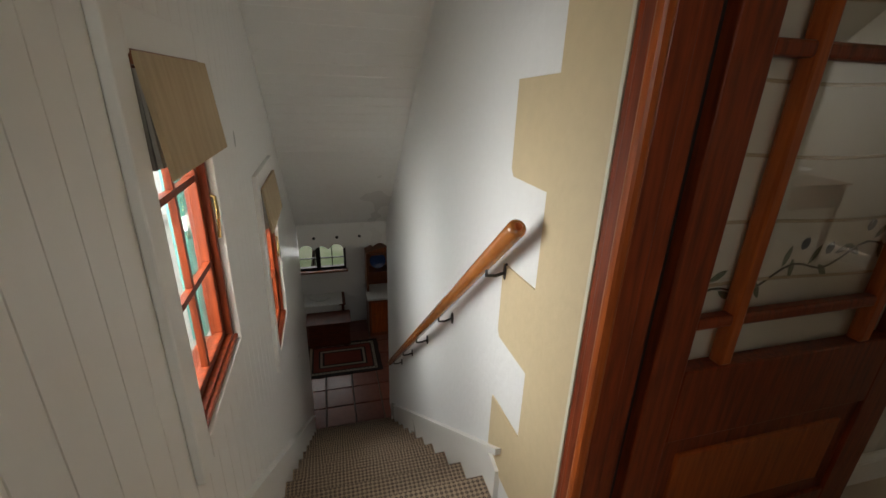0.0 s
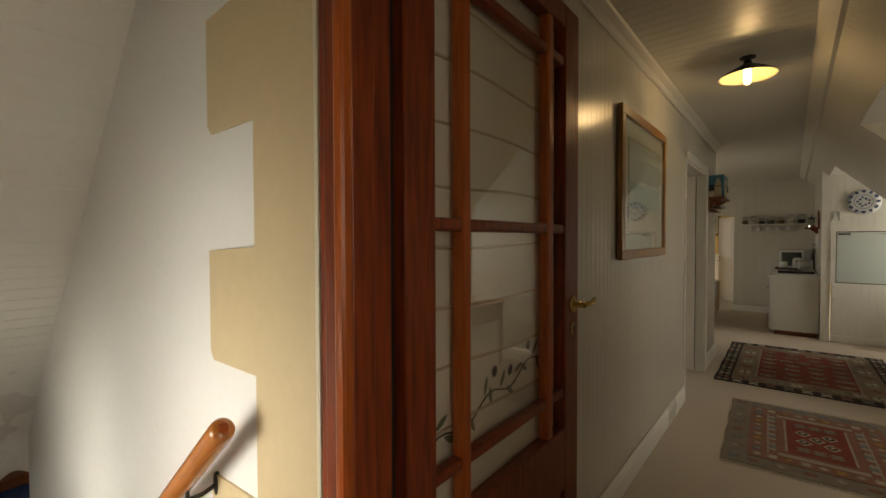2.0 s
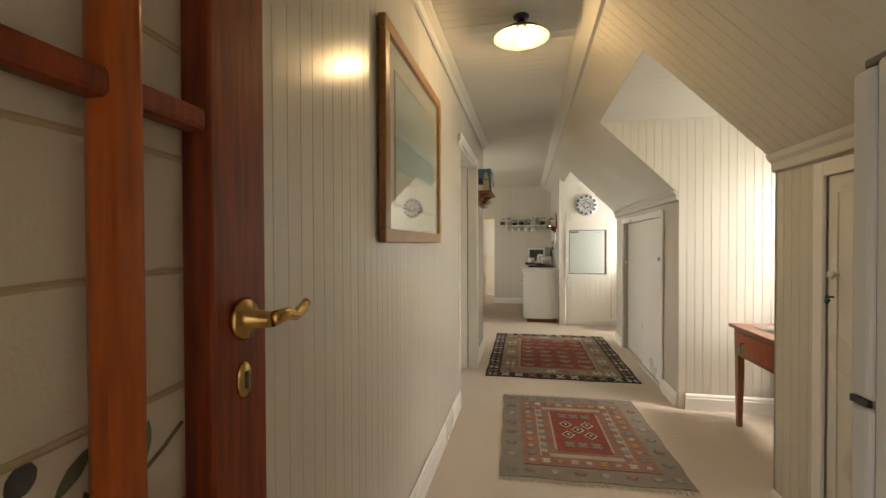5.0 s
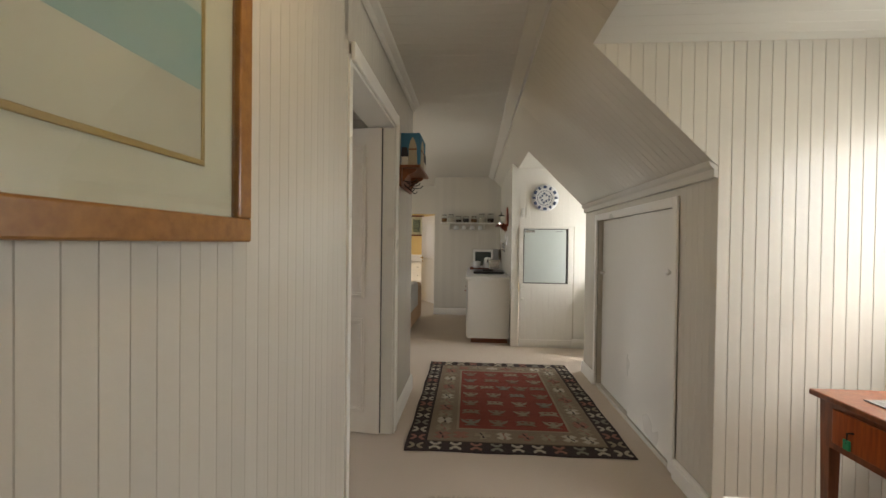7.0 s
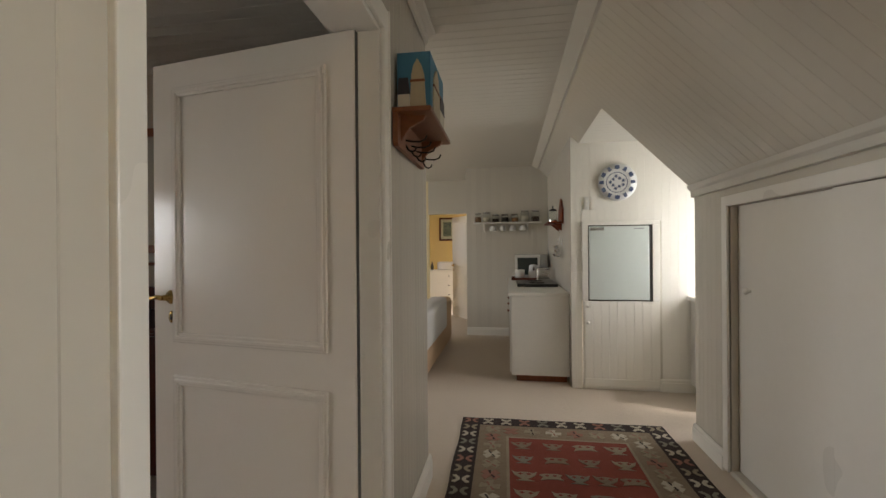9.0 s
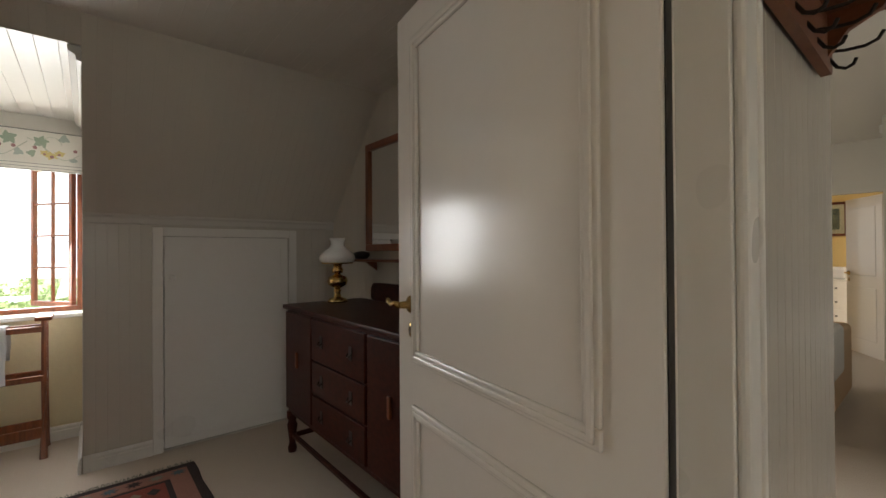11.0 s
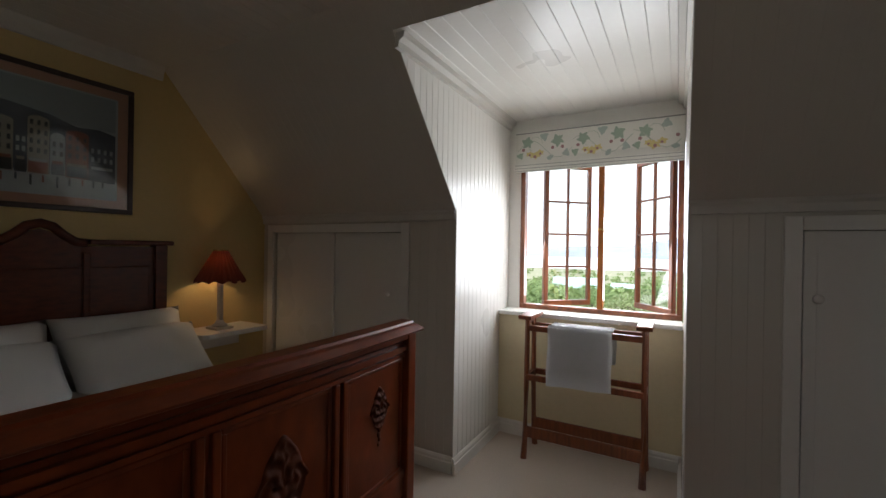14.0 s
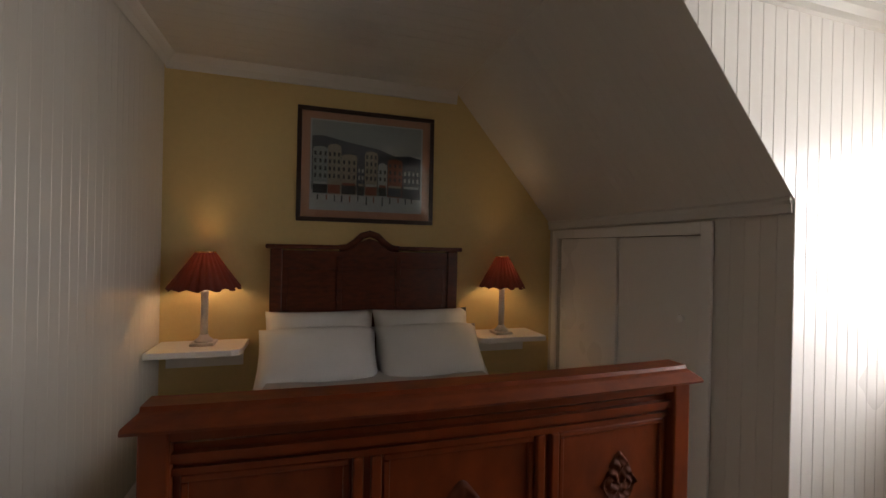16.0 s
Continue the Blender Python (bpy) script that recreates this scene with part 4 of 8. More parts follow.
cupboard_door("eaves_cupboard", "cream sliding cupboard door beside the bed", 2.69, 3.90, BK, 0.03, 1.455, -1, 2, ((3.80, 1.05),))

# ---------------------------------------------------------------- stairs
sf = tagged(new("stairs"), "carpeted staircase going down between two walls", "stairs", "", "structure")
stair(sf)
RISE, RUN = 0.1905, 0.2455
for k in range(1, 11):
    z, y = LAND - RISE * k, 0.19 + RUN * (k - 1)
    q = prism([(y - 0.02, z), (y + RUN + 0.008, z), (y + RUN + 0.018, z - 0.012), (y + RUN + 0.012, z - 0.03), (y + RUN, z - 0.04), (y + RUN, z - RISE - 0.02), (y - 0.02, z - RISE - 0.02)], "x", SW + 0.018, -0.018)
    part("step", q, STAIRC, sf, "brown patterned carpet step")
q = prism([(-0.3, LAND + 0.004), (0.20, LAND + 0.004), (0.21, LAND - 0.01), (0.204, LAND - 0.028), (0.192, LAND - 0.04), (0.19, LAND - RISE), (-0.3, LAND - RISE)], "x", SW + 0.018, -0.018)
part("step", q, STAIRC, sf, "brown patterned carpet step")
for x0, x1 in ((-0.018, 0.0), (SW - 0.008, SW + 0.018)):
    y0, y1 = -0.10, 2.62
    zz = lambda y: LAND - RISE * (y - 0.19) / RUN
    q = prism([(y0 + 0.2, zz(0.19) + 0.13), (0.19, zz(0.19) + 0.15), (y1, zz(y1) + 0.17), (y1, zz(y1) - 0.2), (0.3, zz(0.3) - 0.35), (y0 + 0.2, LAND - 0.1)], "x", x0, x1)
    part("string_board", q, WHITE, sf)
    q = prism([(0.10, zz(0.10) + 0.135), (y1, zz(y1) + 0.155), (y1, zz(y1) + 0.18), (0.10, zz(0.10) + 0.16)], "x", x0 - 0.006, x1 + 0.006)
    part("string_moulding", q, WHITE, sf)

# tan quoins painted on the end of the stair wall
qn = stair(tagged(new("trim_quoins"), "tan painted stepped border on the wall end", "wall trim", "", "structure"))
Y1, Y2, Y0 = 0.0, 0.205, -0.222
for z0, z1 in ((2.22, 2.48), (1.71, 1.97), (1.20, 1.452), (0.69, 0.94), (0.20, 0.455)):
    part("quoin", prism([(Y1 - 0.001, z0 + 0.0), (Y2 - 0.015, z0 - 0.015 * 0), (Y2, z0 + 0.02), (Y2, z1 - 0.004), (Y1 - 0.001, z1 + 0.006)], "x", -0.005, 0.001), TAN, qn)
part("border", box(-0.005, 0.001, Y0 + 0.012, Y1, LAND, 2.62), TAN, qn)
part("corner_bead", box(-0.012, 0.002, Y0, Y0 + 0.012, LAND, 2.62, 0.003), STONEP, qn)

# handrail
hr = thing("handrail", "round varnished pine handrail on iron brackets", "handrail")
hr.matrix_basis = ST
ra, rb = Vector((-0.07, 0.0, 1.118)), Vector((-0.07, 2.25, -0.852))
d = (rb - ra).normalized()
part("rail", tube([ra - d * 0.004, ra + d * 0.003, ra + d * 0.01, rb - d * 0.01, rb], [0.017, 0.0225, 0.024, 0.024, 0.022], 24), RAILWOOD, hr, smooth=True)
part("end_cap", tube([ra - d * 0.006, ra - d * 0.003], [0.009, 0.013], 18), MAHOGL, hr)
for y in (0.19, 0.70, 1.16, 1.60, 2.03):
    z = 1.118 - 0.8756 * (y - 0.02) 
    b = part("bracket", tube([(0.0, y, z - 0.055), (-0.035, y - 0.005, z - 0.062), (-0.068, y - 0.012, z - 0.056), (-0.07, y - 0.014, z - 0.02)], 0.005, 8), IRON, hr, "dark iron bracket")
    part("bracket_plate", moved(lathe([(0, 0), (0.018, 0), (0.016, 0.006), (0, 0.007)], 16), Matrix.Translation((0, y, z - 0.055)) @ Matrix.Rotation(radians(-90), 4, "Y") @ Matrix.Diagonal((1.6, 0.7, 1, 1))), IRON, b)

STRIPE = shader("beige striped blind linen", (0.50, 0.38, 0.23), 0.9, grain=0.55, grain_scale=7, stretch=(6, 6, 0.4), bump=0.3, bump_scale=200, dark=(0.36, 0.26, 0.15))
LINING = shader("grey blind lining", (0.36, 0.33, 0.29), 0.9, grain=0.2, bump=0.3, bump_scale=100)
SASHW = plain("white sash paint", (0.75, 0.75, 0.72), 0.4)


def stair_window(n, y0, y1, z0, z1):
    e = tagged(new("window_stair_%d" % n), "small mahogany casement window with white casing", "window", "", "structure")
    stair(e)
    x = SW - 0.028
    part("window_frame", boxes([(x - 0.035, x + 0.022, y0, y1, z0, z0 + 0.012), (x - 0.035, x + 0.022, y0, y1, z1 - 0.03, z1), (x - 0.035, x + 0.022, y0, y0 + 0.026, z0 + 0.012, z1 - 0.03), (x - 0.035, x + 0.022, y1 - 0.020, y1, z0 + 0.012, z1 - 0.03)], 0.003), MAHOG, e)
    a, b, c, d = y0 + 0.026, y1 - 0.020, z0 + 0.012, z1 - 0.03
    part("sash", boxes([(x - 0.022, x + 0.004, a, b, c, c + 0.022), (x - 0.022, x + 0.004, a, b, d - 0.03, d), (x - 0.022, x + 0.004, a, a + 0.026, c + 0.022, d - 0.03), (x - 0.022, x + 0.004, b - 0.022, b, c + 0.022, d - 0.03)], 0.003), MAHOG, e)
    m = (a + b) / 2
    part("glazing_bar", box(x - 0.014, x + 0.001, m - 0.008, m + 0.008, c + 0.022, d - 0.03), MAHOG, e)
    for k in (1, 2):
        z = c + (d - c) * k / 3
        part("glazing_bar", box(x - 0.013, x + 0.002, a + 0.026, b - 0.022, z - 0.008, z + 0.008), MAHOG, e)
    p = part("pane", box(x - 0.010, x - 0.007, a, b, c, d), GLASS, e)
    p.visible_shadow = False
    part("window_sill", box(SW - 0.10, SW + 0.004, y0, y1, z0 - 0.012, z0 + 0.004, 0.003), MAHOG, e)
    part("catch", tube([(x + 0.01, b + 0.01, (c + d) / 2 + 0.07), (x + 0.03, b + 0.012, (c + d) / 2 + 0.06), (x + 0.034, b + 0.006, (c + d) / 2 + 0.02), (x + 0.03, b + 0.004, (c + d) / 2 - 0.05)], 0.005, 8), BRASS, e, "brass window catch")
    for q in ((y0 - 0.07, y0, z0 - 0.075, z1 + 0.075), (y1, y1 + 0.07, z0 - 0.075, z1 + 0.075), (y0, y1, z1, z1 + 0.075), (y0, y1, z0 - 0.075, z0 - 0.012)):
        part("casing", box(SW - 0.008, SW + 0.012, *q, 0.004), WHITE, e)
    e2 = thing("roman_blind", "beige striped roman blind half raised over a small window", "blind", group="stair window blinds")
    stair(e2)
    part("blind_front", moved(prism([(SW + 0.035, z1 - 0.20), (SW + 0.045, z1 - 0.195), (SW + 0.022, z1 + 0.005), (SW + 0.012, z1 + 0.005)], "y", y0 + 0.005, y1 + 0.03), Matrix()), STRIPE, e2)
    for k in range(4):
        part("blind_fold", prism([(SW - 0.02 + 0.012 * k, z1 - 0.19 + 0.004 * k), (SW - 0.012 + 0.012 * k, z1 - 0.19 + 0.004 * k), (SW + 0.004 + 0.004 * k, z1 - 0.02), (SW + 0.0 + 0.004 * k, z1 - 0.02)], "y", y0 + 0.01, y1 - 0.01), LINING, e2)
    part("head_rail", box(SW - 0.005, SW + 0.014, y0 + 0.005, y1, z1 - 0.015, z1 + 0.008), TEAK, e2)


stair_window(1, *W1)
stair_window(2, *W2)

# lower dining room
TIL = stair(tagged(new("floor_lower_tiles"), "worn terracotta tiles", "floor tiles", "", "structure"))
tile = bpy.data.meshes.new("tile")
tile.from_pydata([(0, 0, 0), (0.288, 0, 0), (0.288, 0.288, 0), (0, 0.288, 0), (0.006, 0.006, 0.012), (0.282, 0.006, 0.012), (0.282, 0.282, 0.012), (0.006, 0.282, 0.012)], [], [(4, 5, 6, 7), (0, 1, 5, 4), (1, 2, 6, 5), (2, 3, 7, 6), (3, 0, 4, 7)])
tile.materials.append(TERRA)
for i in range(9):
    for j in range(10):
        ob = new("tile", tile)
        ob.parent = TIL
        ob.location = (-1.55 + 0.296 * i, 2.34 + 0.296 * j, LOW - 0.012)
dw = tagged(new("window_dining"), "dark timber dining room window in two lights", "window", "", "structure")
stair(dw)
part("window_frame", boxes([(-1.24, -0.32, 4.74, 4.80, -0.97, -0.94), (-1.24, -0.32, 4.74, 4.80, -0.39, -0.36), (-1.24, -1.21, 4.74, 4.80, -0.94, -0.39), (-0.35, -0.32, 4.74, 4.80, -0.94, -0.39), (-0.72, -0.66, 4.74, 4.80, -0.94, -0.39)]), IRON, dw)
for x in (-0.965, -0.505):
    part("glazing_bar", box(x - 0.006, x + 0.006, 4.755, 4.78, -0.94, -0.39), IRON, dw)
for x0, x1 in ((-1.21, -0.72), (-0.66, -0.35)):
    for z in (-0.81, -0.60):
        part("glazing_bar", box(x0, x1, 4.756, 4.779, z - 0.006, z + 0.006), IRON, dw)
part("window_sill", box(-1.26, -0.30, 4.66, 4.75, -1.0, -0.97, 0.004), TEAK, dw)

RUGRED = shader("red wool", (0.27, 0.052, 0.032), 0.95, grain=0.6, grain_scale=150, bump=0.9, bump_scale=350, blotch=0.25, blotch_scale=4)
RUGDARK = shader("dark brown wool", (0.035, 0.020, 0.018), 0.95, grain=0.3, grain_scale=150, bump=0.9, bump_scale=350)
RUGCREAM = shader("cream wool", (0.52, 0.46, 0.36), 0.95, grain=0.35, grain_scale=150, bump=0.9, bump_scale=350)
RUGTAN = shader("tan wool", (0.25, 0.205, 0.145), 0.95, grain=0.6, grain_scale=150, bump=0.9, bump_scale=350, blotch=0.3, blotch_scale=5, dark=(0.2, 0.12, 0.07))
RUGGREY = shader("grey green wool", (0.25, 0.24, 0.19), 0.95, grain=0.45, grain_scale=120, bump=0.9, bump_scale=350, blotch=0.35, blotch_scale=8, dark=(0.15, 0.13, 0.10))
RUGROSE = shader("faded rose wool", (0.33, 0.15, 0.11), 0.95, grain=0.4, grain_scale=120, bump=0.9, bump_scale=350, blotch=0.35, blotch_scale=7, dark=(0.2, 0.1, 0.075))
RUGBLUE = shader("slate blue wool", (0.10, 0.14, 0.16), 0.95, grain=0.4, grain_scale=150, bump=0.9, bump_scale=350)
RUGGOLD = shader("gold wool", (0.42, 0.24, 0.07), 0.95, grain=0.4, grain_scale=150, bump=0.9, bump_scale=350)
RUGSAGE = shader("sage beige wool", (0.34, 0.30, 0.21), 0.95, grain=0.5, grain_scale=150, bump=0.9, bump_scale=350, blotch=0.4, blotch_scale=9, dark=(0.2, 0.13, 0.09))


def ring(x0, x1, y0, y1, w, z):
    return boxes([(x0, x1, y0, y0 + w, z - 0.004, z), (x0, x1, y1 - w, y1, z - 0.004, z), (x0, x0 + w, y0 + w, y1 - w, z - 0.004, z), (x1 - w, x1, y0 + w, y1 - w, z - 0.004, z)])


def motif(kind, s):
    """Small woven figures, lying flat."""
    if kind == "diamond":
        pts = [(s, 0), (0, s * 0.8), (-s, 0), (0, -s * 0.8)]
    elif kind == "hook":
        pts = [(-s, -s * 0.3), (-s * 0.5, -s), (0, -s * 0.35), (s * 0.5, -s), (s, -s * 0.3), (s * 0.55, 0.0), (s, s * 0.3), (s * 0.5, s), (0, s * 0.35), (-s * 0.5, s), (-s, s * 0.3), (-s * 0.55, 0)]
    elif kind == "star":
        pts = [((s if i % 2 == 0 else s * 0.42) * math.cos(math.pi * i / 8), (s if i % 2 == 0 else s * 0.42) * math.sin(math.pi * i / 8)) for i in range(16)]
    elif kind == "cup":
        pts = [(-s, s * 0.8), (-s * 0.75, s), (-s * 0.4, s * 0.65), (s * 0.4, s * 0.65), (s * 0.75, s), (s, s * 0.8), (s * 0.75, -s * 0.1), (s * 0.3, -s * 0.55), (s * 0.55, -s), (-s * 0.55, -s), (-s * 0.3, -s * 0.55), (-s * 0.75, -s * 0.1)]
    else:
        pts = [(-s, -s * 0.4), (s, -s * 0.4), (s * 0.4, s), (-s * 0.4, s)]
    return prism(pts, "z", 0, 0.0025)


def put(name, bm, mat, parent, x, y, z, turn=0):
    return part(name, moved(bm, pose(x, y, z, 0, 0, turn)), mat, parent)


def rug_base(e, L, W, mat, wob=0.004, fringe=None, fringe_ends=(0, 1)):
    bm = bmesh.new()
    nx, ny = 24, 16
    vs = [[bm.verts.new((L * i / nx + wob * math.sin(j * 1.1) * (i in (0, nx)), W * j / ny + wob * math.sin(i * 0.9) * (j in (0, ny)), 0.007 + 0.001 * math.sin(i * 1.7 + j))) for j in range(ny + 1)] for i in range(nx + 1)]
    for i in range(nx):
        for j in range(ny):
            bm.faces.new((vs[i][j], vs[i + 1][j], vs[i + 1][j + 1], vs[i][j + 1]))
    ext = bmesh.ops.extrude_face_region(bm, geom=bm.faces[:])
    bmesh.ops.translate(bm, vec=(0, 0, -0.0065), verts=[v for v in ext["geom"] if isinstance(v, bmesh.types.BMVert)])
    part("base", bm, mat, e)
    if fringe:
        rng = random.Random(4)
        for end in fringe_ends:
            bm = bmesh.new()
            x = 0 if end == 0 else L
            s = -1 if end == 0 else 1
            for k in range(int(W / 0.012)):
                y = 0.006 + k * 0.012
                l = 0.03 + rng.random() * 0.02
                join(bm, tube([(x, y, 0.006), (x + s * l * 0.5, y + rng.uniform(-0.006, 0.006), 0.005), (x + s * l, y + rng.uniform(-0.01, 0.01), 0.003)], 0.0028, 4))
            part("fringe", bm, fringe, e, "short pale fringe")


# corridor rug with grey green border
r1 = thing("rug", "faded grey and red woven rug on the beige carpet", "rug", (4.165, -0.375, 0.001), -0.5)
r1.matrix_basis = Matrix.Translation((4.245, -0.372, 0.001)) @ Matrix.Rotation(radians(2.0), 4, "Z")
L1, WD1 = 1.315, 1.07
FADEBASE = shader("faded grey brown wool", (0.25, 0.215, 0.175), 0.95, grain=0.5, grain_scale=140, bump=0.9, bump_scale=350, blotch=0.4, blotch_scale=9, dark=(0.16, 0.12, 0.095))
FADERED = shader("faded brick wool", (0.30, 0.14, 0.10), 0.95, grain=0.5, grain_scale=140, bump=0.9, bump_scale=350, blotch=0.4, blotch_scale=9, dark=(0.15, 0.07, 0.05))
FADESAND = shader("faded sand wool", (0.42, 0.37, 0.30), 0.95, grain=0.5, grain_scale=140, bump=0.9, bump_scale=350, blotch=0.3, blotch_scale=9, dark=(0.24, 0.19, 0.15))
FADEBLUE = shader("faded slate wool", (0.21, 0.23, 0.24), 0.95, grain=0.4, grain_scale=140, bump=0.9, bump_scale=350)
FADED = [FADESAND, FADEBLUE, FADERED, FADEBLUE]
rug_base(r1, L1, WD1, FADEBASE, fringe=RUGCREAM)
part("border", ring(0.14, L1 - 0.14, 0.14, WD1 - 0.14, 0.11, 0.0105), FADERED, r1)
part("field", box(0.25, L1 - 0.25, 0.25, WD1 - 0.25, 0.006, 0.0100), FADESAND, r1)
part("inner_band", ring(0.30, L1 - 0.30, 0.30, WD1 - 0.30, 0.05, 0.0115), FADERED, r1)
part("medallion", box(0.33, L1 - 0.33, 0.365, WD1 - 0.365, 0.008, 0.0125), RUGRED, r1)
cx, cy = L1 / 2, WD1 / 2
for dx, dy in ((0, 0), (0.085, 0.075), (-0.085, 0.075), (0.085, -0.075), (-0.085, -0.075)):
    put("motif", motif("diamond", 0.058), RUGCREAM, r1, cx + dx, cy + dy, 0.0125)
    put("motif", motif("diamond", 0.042), RUGDARK, r1, cx + dx, cy + dy, 0.0135)
    put("motif", motif("diamond", 0.018), RUGCREAM, r1, cx + dx, cy + dy, 0.0145)
for sx in (-1, 1):
    for dy in (-0.085, 0, 0.085):
        put("motif", motif("hook", 0.042), FADEBASE, r1, cx + sx * 0.235, cy + dy, 0.0125)
for k in range(11):
    x = 0.19 + k * (L1 - 0.38) / 10
    for y in (0.195, WD1 - 0.195):
        put("motif", motif("hook" if k % 2 else "star", 0.030), [RUGCREAM, FADEBLUE, FADESAND, RUGGOLD][k % 4], r1, x, y, 0.0105)
for k in range(7):
    y = 0.28 + k * (WD1 - 0.56) / 6
    for x in (0.195, L1 - 0.195):
        put("motif", motif("star" if k % 2 else "hook", 0.030), [RUGCREAM, FADESAND, RUGGOLD][k % 3], r1, x, y, 0.0105)
for k in range(8):
    x = 0.08 + k * (L1 - 0.16) / 7
    for y in (0.07, WD1 - 0.07):
        put("motif", motif("star", 0.036), FADED[(k * 3 + int(y > 0.5)) % 4], r1, x, y, 0.0085, 20 * k)
for k in range(6):
    y = 0.18 + k * (WD1 - 0.36) / 5
    for x in (0.07, L1 - 0.07):
        put("motif", motif("star", 0.036), FADED[(k * 2 + int(x > 0.5)) % 4], r1, x, y, 0.0085, 20 * k)
for k in range(9):
    x = 0.28 + k * (L1 - 0.56) / 8
    for y in (0.285, WD1 - 0.285):
        put("motif", motif("hook", 0.028), [FADERED, FADEBLUE][k % 2], r1, x, y, 0.0102)

# corridor rug with red field and dark border
r2 = thing("rug", "red woven rug with cup figures and a dark border", "rug", (6.062, -0.535, 0.001), 0.6)
L2, WD2 = 2.07, 1.495
rug_base(r2, L2, WD2, RUGDARK)
part("border", ring(0.14, L2 - 0.14, 0.14, WD2 - 0.14, 0.21, 0.0105), RUGTAN, r2)
part("field", box(0.335, L2 - 0.335, 0.345, WD2 - 0.345, 0.006, 0.0112), RUGRED, r2)
part("field_edge", ring(0.325, L2 - 0.325, 0.335, WD2 - 0.335, 0.018, 0.0118), RUGSAGE, r2)
rng = random.Random(8)


def hooks(x, y, turn, mat):
    """Two facing horned figures of the dark border."""
    for sgn in (-1, 1):
        horn = [(sgn * a, b) for a, b in ((0.006, -0.010), (0.030, -0.040), (0.052, -0.036), (0.046, -0.020), (0.030, -0.012), (0.030, 0.012), (0.046, 0.020), (0.052, 0.036), (0.030, 0.040), (0.006, 0.010))]
        put("motif", prism(horn, "z", 0, 0.0025), mat, r2, x, y, 0.0085, turn)


def creature(x, y, s, mat, kind):
    """A stepped figure with ears, eyes and feet, its head towards the far end."""
    body = [(-1, 0.85), (-0.62, 0.55), (-0.25, 0.72), (0.25, 0.72), (0.62, 0.55), (1, 0.85), (0.8, 0.1), (0.42, -0.35), (0.18, -0.55), (0.7, -0.9), (-0.7, -0.9), (-0.18, -0.55), (-0.42, -0.35), (-0.8, 0.1)] if kind else [(-1, 0.5), (-0.55, 0.72), (0.55, 0.72), (1, 0.5), (0.7, 0.05), (1, -0.6), (0.4, -0.38), (-0.4, -0.38), (-1, -0.6), (-0.7, 0.05)]
    turn = -90 + rng.uniform(-4, 4)
    put("motif", prism([(a * s, b * s * 0.8) for a, b in body], "z", 0, 0.0025), mat, r2, x, y, 0.0112, turn)
    for a in (-0.33, 0.33):
        put("motif", moved(motif("diamond", 0.2 * s), Matrix.Translation((a * s, 0.25 * s, 0))), RUGRED, r2, x, y, 0.0122, turn)


def flower(x, y, s, mat, dark):
    put("motif", motif("hook", s), mat, r2, x, y, 0.0105, rng.choice((0, 90, 45)))
    for a in (25, 205):
        put("motif", prism([(0.15 * s, -0.09 * s), (0.75 * s, -0.11 * s), (0.75 * s, 0.11 * s), (0.15 * s, 0.09 * s)], "z", 0, 0.002), dark, r2, x, y, 0.0120, a + rng.uniform(-20, 20))


n = 17
for k in range(n):
    x = 0.06 + k * (L2 - 0.12) / (n - 1)
    for y in (0.07, WD2 - 0.07):
        hooks(x, y, 90, [RUGCREAM, RUGSAGE, RUGROSE, RUGCREAM, RUGGREY][(k + int(y > 0.5)) % 5])
for k in range(9):
    y = 0.20 + k * (WD2 - 0.40) / 8
    for x in (0.07, L2 - 0.07):
        hooks(x, y, 0, [RUGCREAM, RUGGREY, RUGROSE, RUGCREAM][k % 4])
for k in range(14):
    x = 0.22 + k * (L2 - 0.44) / 13
    for y in (0.24, WD2 - 0.24):
        flower(x, y, 0.058, [RUGCREAM, RUGSAGE, RUGROSE, RUGSAGE][(k + 2 * int(y > 0.5)) % 4], [RUGDARK, RUGROSE][k % 2])
for k in range(6):
    y = 0.37 + k * (WD2 - 0.74) / 5
    for x in (0.235, L2 - 0.235):
        flower(x, y, 0.055, [RUGCREAM, RUGSAGE, RUGROSE][k % 3], [RUGDARK, RUGROSE][k % 2])
for i in range(7):
    for j in range(5 if i == 4 else 4):
        m = 4 if i == 4 else 3
        creature(0.45 + i * (L2 - 0.90) / 6, 0.44 + j * (WD2 - 0.88) / m, 0.066 + 0.012 * rng.random(), [RUGSAGE, RUGGREY, RUGTAN, RUGSAGE, RUGTAN][(i * 3 + j * 2) % 5], (i + j) % 3 != 1)

# bedroom rug
r3 = thing("rug", "dark red patterned rug with pale fringe at the bed's foot", "rug", (4.74, 3.90, 0.001), -90)
r3.matrix_basis = Matrix.Translation((4.64, 3.965, 0.001)) @ Matrix.Rotation(radians(-90 + 0.5), 4, "Z")
L3, WD3 = 1.35, 1.40
rug_base(r3, L3, WD3, RUGDARK, fringe=RUGGREY, fringe_ends=(0,))
part("border", ring(0.05, L3 - 0.05, 0.05, WD3 - 0.05, 0.10, 0.0105), RUGROSE, r3)
part("field", box(0.18, L3 - 0.18, 0.18, WD3 - 0.18, 0.006, 0.0105), RUGRED, r3)
for k in range(12):
    y = 0.1 + k * (WD3 - 0.2) / 11
    put("motif", motif("star", 0.04), [RUGDARK, RUGGREY, RUGBLUE][k % 3], r3, 0.10, y, 0.0105)
    put("motif", motif("diamond", 0.04), [RUGTAN, RUGDARK][k % 2], r3, 0.26, y * 0.8 + 0.12, 0.0105)

